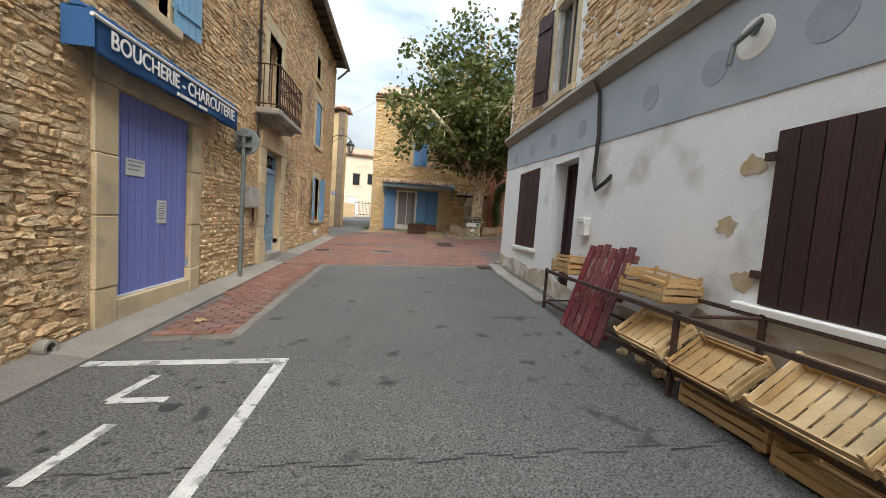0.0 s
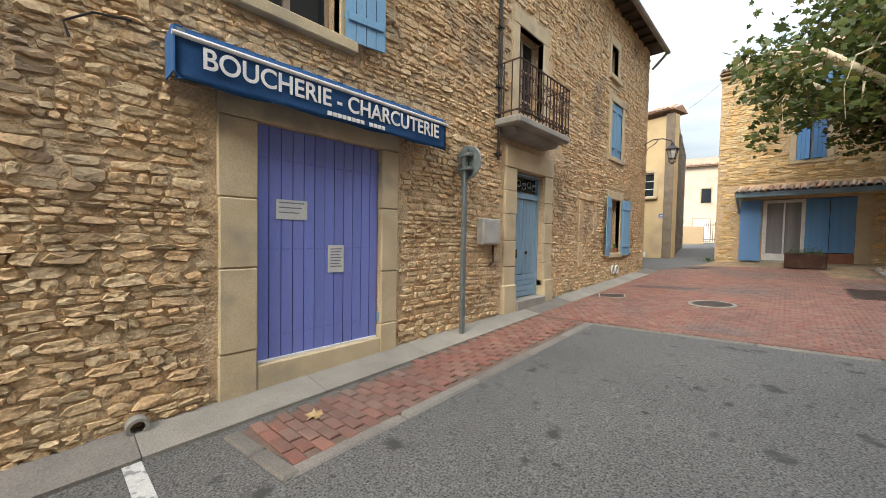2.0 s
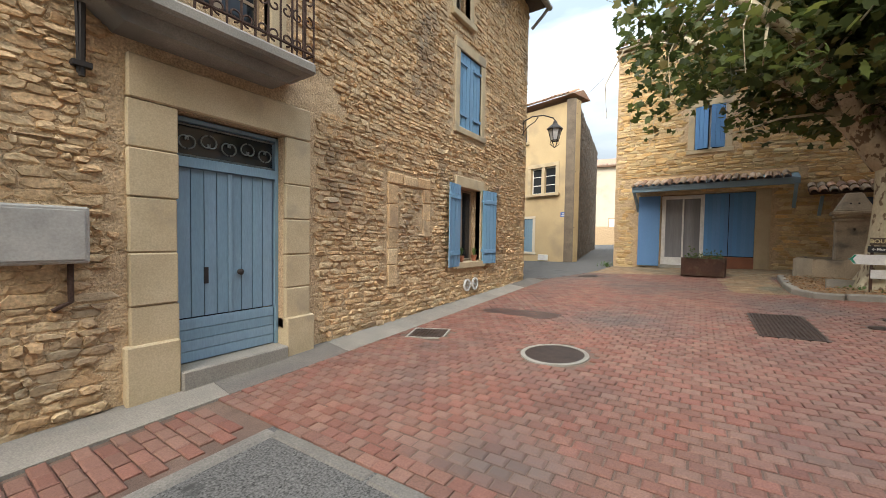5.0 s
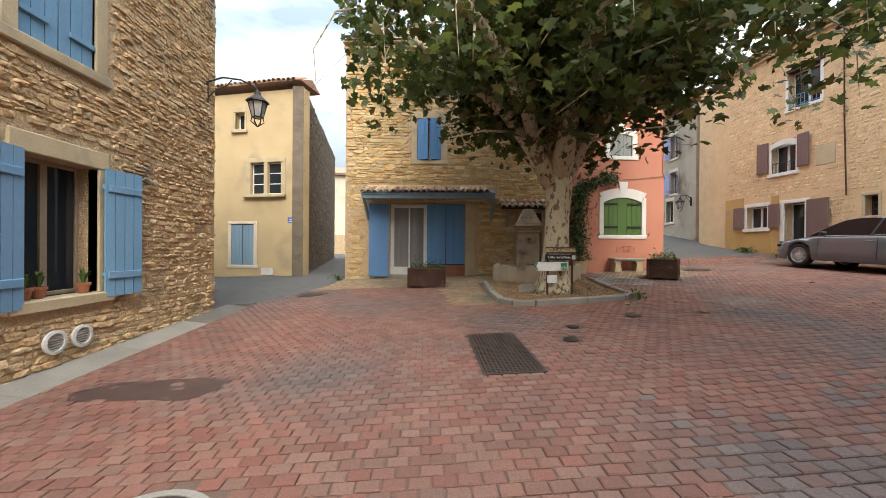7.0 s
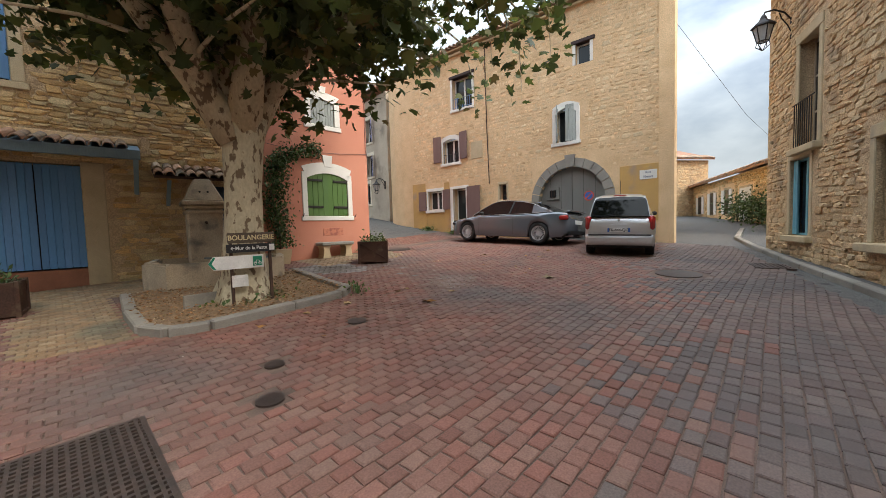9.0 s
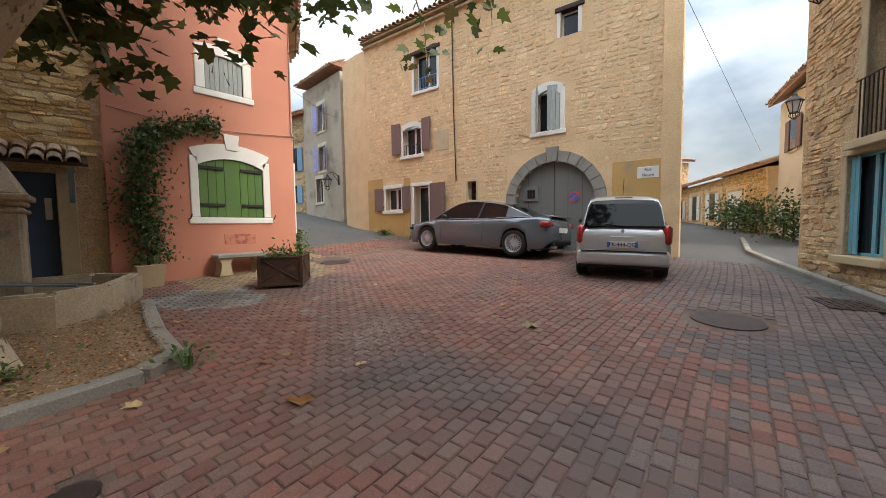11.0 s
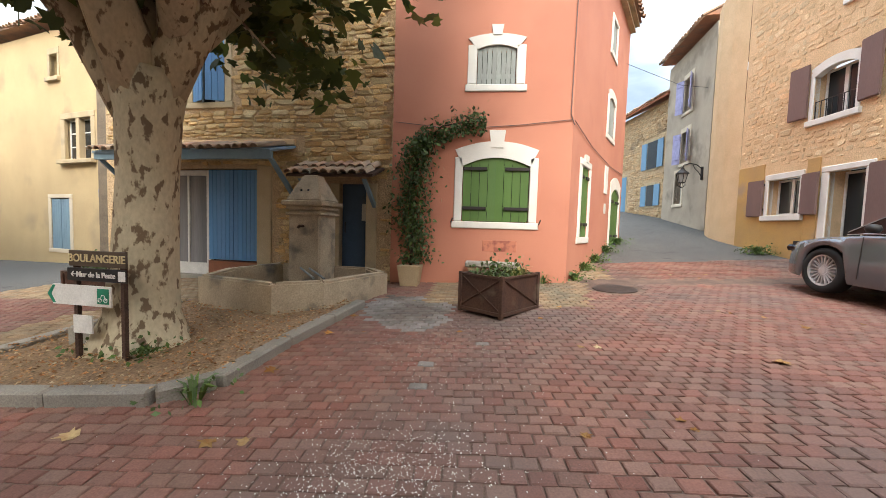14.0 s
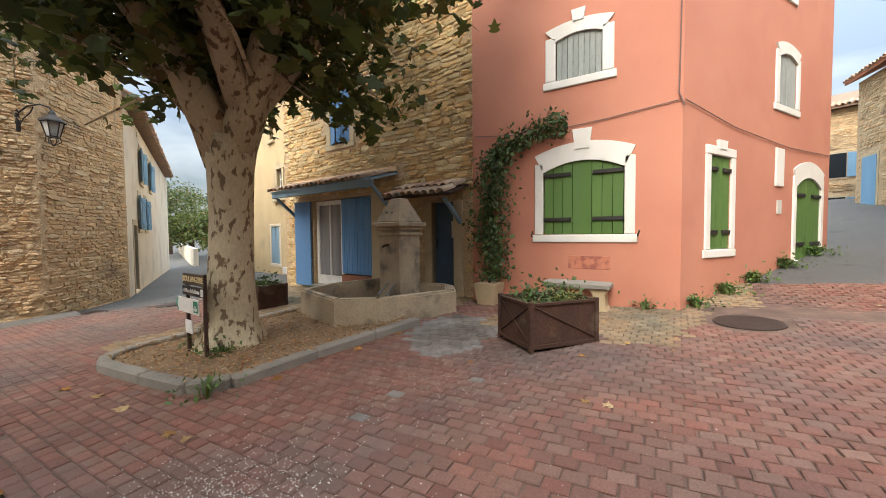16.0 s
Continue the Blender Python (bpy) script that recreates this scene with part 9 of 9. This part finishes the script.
rubble("rubble_facing", endw, L_LN, -0.4, 8.1, [], "stone", 9)


# ---- pieces: pavers ----
def paver_mesh(w, d, material, h=0.024, bev=0.012):
    bm = bmesh.new()
    lo = [bm.verts.new(p) for p in ((-w / 2, -d / 2, 0), (w / 2, -d / 2, 0), (w / 2, d / 2, 0), (-w / 2, d / 2, 0))]
    mi = [bm.verts.new((p.co.x, p.co.y, h - bev * 0.7)) for p in lo]
    hi = [bm.verts.new((p.co.x * (1 - 2 * bev / w), p.co.y * (1 - 2 * bev / d), h)) for p in lo]
    bm.faces.new(hi)
    for a in range(4):
        b = (a + 1) % 4
        bm.faces.new((lo[a], lo[b], mi[b], mi[a]))
        bm.faces.new((mi[a], mi[b], hi[b], hi[a]))
    me = bpy.data.meshes.new("paver")
    bm.to_mesh(me)
    bm.free()
    me.materials.append(M[material])
    return me


TILT_X, TILT_Y = math.degrees(math.atan(0.0365)), -math.degrees(math.atan(0.045))
prnd = random.Random(8)
brick = [paver_mesh(0.205, 0.098, "paver_piece"), paver_mesh(0.2, 0.1, "paver_piece"), paver_mesh(0.196, 0.096, "paver_piece")]
count, row, y = 0, 0, 4.33
while y < 9.2:
    x = -2.56 + (0.105 if row % 2 else 0.0) - (0.1 if y > 6 else 0)
    while x < -1.92:
        lim = -2.6 - 0.03 * (y - 4.2)
        if x > lim and count < 300:
            b = new("brick", brick[prnd.randrange(3)])
            b.parent = brick_path
            b.matrix_basis = pose(x, y, gz(x, y) + 0.002 + prnd.uniform(-0.003, 0.004), TILT_X + prnd.uniform(-0.8, 0.8), TILT_Y + prnd.uniform(-0.8, 0.8), prnd.uniform(-2, 2))
            count += 1
        x += 0.213
    y += 0.106
    row += 1

rg = np.random.default_rng(12)
cent = []
v_, row = 8.6, 0
PW, PD = 0.142, 0.106
while v_ < 25.5:
    u = -3.2 + (PW / 2 if row % 2 else 0)
    while u < 14.6:
        x, y = u, v_ + 0.012 * max(0.0, u - 2.0) ** 1.6 * 0.9 - 0.35 * step(u, 6, 14)
        if inside(x, y, PAVED) and not inside(x, y, ISLAND) and not (abs(x - 1.84) < 0.32 and abs(y - 14.43) < 0.74) and not any(math.hypot(x - a, y - b) < c for a, b, c in ((-0.47, 11.9, 0.42), (9.33, 13.55, 0.48), (9.35, 21.2, 0.48), (-1.9, 19.5, 0.42), (3.07, 15.32, 0.15), (2.8, 14.73, 0.17), (4.23, 15.81, 0.15))) and not inside(x, y, OUT) and not (x < -2.06 and abs(y - 12.0) < 0.3 and x > -2.65):
            slope = (0.012 * 0.9 * 1.6 * max(0.0, u - 2.0) ** 0.6)
            cent.append((x, y, math.atan(slope)))
        u += PW
    v_ += PD
    row += 1
cent = np.array(cent)
near = (cent[:, 0] > -1.2) & (cent[:, 0] < 1.9) & (cent[:, 1] > 9.5) & (cent[:, 1] < 12.0)
near_idx = np.where(near)[0][:300]
sel = np.zeros(len(cent), bool)
sel[near_idx] = True
pav = [paver_mesh(PW - 0.012, PD - 0.012, "paver_piece"), paver_mesh(PW - 0.008, PD - 0.014, "paver_piece"), paver_mesh(PW - 0.016, PD - 0.010, "paver_piece")]
for x, y, a in cent[sel]:
    b = new("paver", pav[prnd.randrange(3)])
    b.parent = pavement
    b.matrix_basis = pose(x, y, gz(x, y) + 0.003 + prnd.uniform(-0.003, 0.003), TILT_X + prnd.uniform(-0.7, 0.7), TILT_Y + prnd.uniform(-0.7, 0.7), math.degrees(a) + prnd.uniform(-1.5, 1.5))
rest = cent[~sel]
n = len(rest)
w, d = (PW - rg.uniform(0.004, 0.015, n)) / 2, (PD - rg.uniform(0.004, 0.015, n)) / 2
ang = rest[:, 2] + rg.normal(0, 0.02, n)
ca, sa = np.cos(ang), np.sin(ang)
sgn = np.array([(-1, -1), (1, -1), (1, 1), (-1, 1)])
zc = np.array([gz(a, b) for a, b in rest[:, :2]]) + rg.uniform(-0.003, 0.003, n)
tx, ty = rg.normal(0, 0.012, n), rg.normal(0, 0.012, n)
ver = []
for bev, h in ((0.0, 0.004), (0.0, 0.021), (0.009, 0.027)):
    lx = sgn[None, :, 0] * (w - bev)[:, None] + rg.uniform(-0.003, 0.003, (n, 4))
    lyy = sgn[None, :, 1] * (d - bev)[:, None] + rg.uniform(-0.003, 0.003, (n, 4))
    X_ = rest[:, 0, None] + lx * ca[:, None] - lyy * sa[:, None]
    Y_ = rest[:, 1, None] + lx * sa[:, None] + lyy * ca[:, None]
    Z_ = zc[:, None] + h + 0.045 * (X_ - rest[:, 0, None]) + 0.0365 * (Y_ - rest[:, 1, None]) + tx[:, None] * lx + ty[:, None] * lyy
    ver.append(np.stack([X_, Y_, Z_], 2))
ver = np.concatenate(ver, 1)
fc = [(8, 9, 10, 11)] + [(a, (a + 1) % 4, 4 + (a + 1) % 4, 4 + a) for a in range(4)] + [(4 + a, 4 + (a + 1) % 4, 8 + (a + 1) % 4, 8 + a) for a in range(4)]
fcs = (np.arange(n)[:, None, None] * 12 + np.array(fc)[None]).reshape(-1, 4)
me = bpy.data.meshes.new("pavers")
me.from_pydata(ver.reshape(-1, 3).tolist(), [], fcs.tolist())
for key in ("paver", "paver_sand", "paver_grey", "paver_shaded"):
    me.materials.append(M[key])
# greyer pavers with shadow darkened into their colour mark the driven lane in the south; sand-coloured ones skirt the
# pink house and the tree's kerb, grey ones lie between fountain and planter
kind = np.zeros(n, int)
for i, (x, y, _) in enumerate(rest):
    wob = 0.25 * math.sin(3.1 * x + 1.7 * y) + rg.uniform(-0.15, 0.15)
    if y > 20.35 + 0.55 * (x - 8.0) * (x > 8.0) + wob and 6.2 < x < 9.6 or y > 19.2 and 7.3 < x < 8.6 and y > 19.6 + wob + 0.9 * abs(x - 8.0):
        kind[i] = 1
    elif 1.45 + wob * 0.4 < x < 2.35 and y > 17.2:
        kind[i] = 1
    elif x < 5.3 and y > 20.2:
        kind[i] = 1
    elif math.hypot((x - 6.15) / 0.65, (y - 19.75) / 0.85) < 1 + wob:
        kind[i] = 2
    elif math.hypot((x - 6.8) / 0.5, (y - 18.0) / 0.9) < 0.75 + wob and rg.random() < 0.04:
        kind[i] = 2
    elif x > 2.6 and rg.random() < 1 - step(y - 0.27 * (x - 4.0) + wob, 11.6, 13.4):
        kind[i] = 3
me.polygons.foreach_set("material_index", np.repeat(kind, len(fc)).astype(np.int32))
ob = new("pavers", me)
ob.parent = pavement
tagged(ob, kind="stuff")
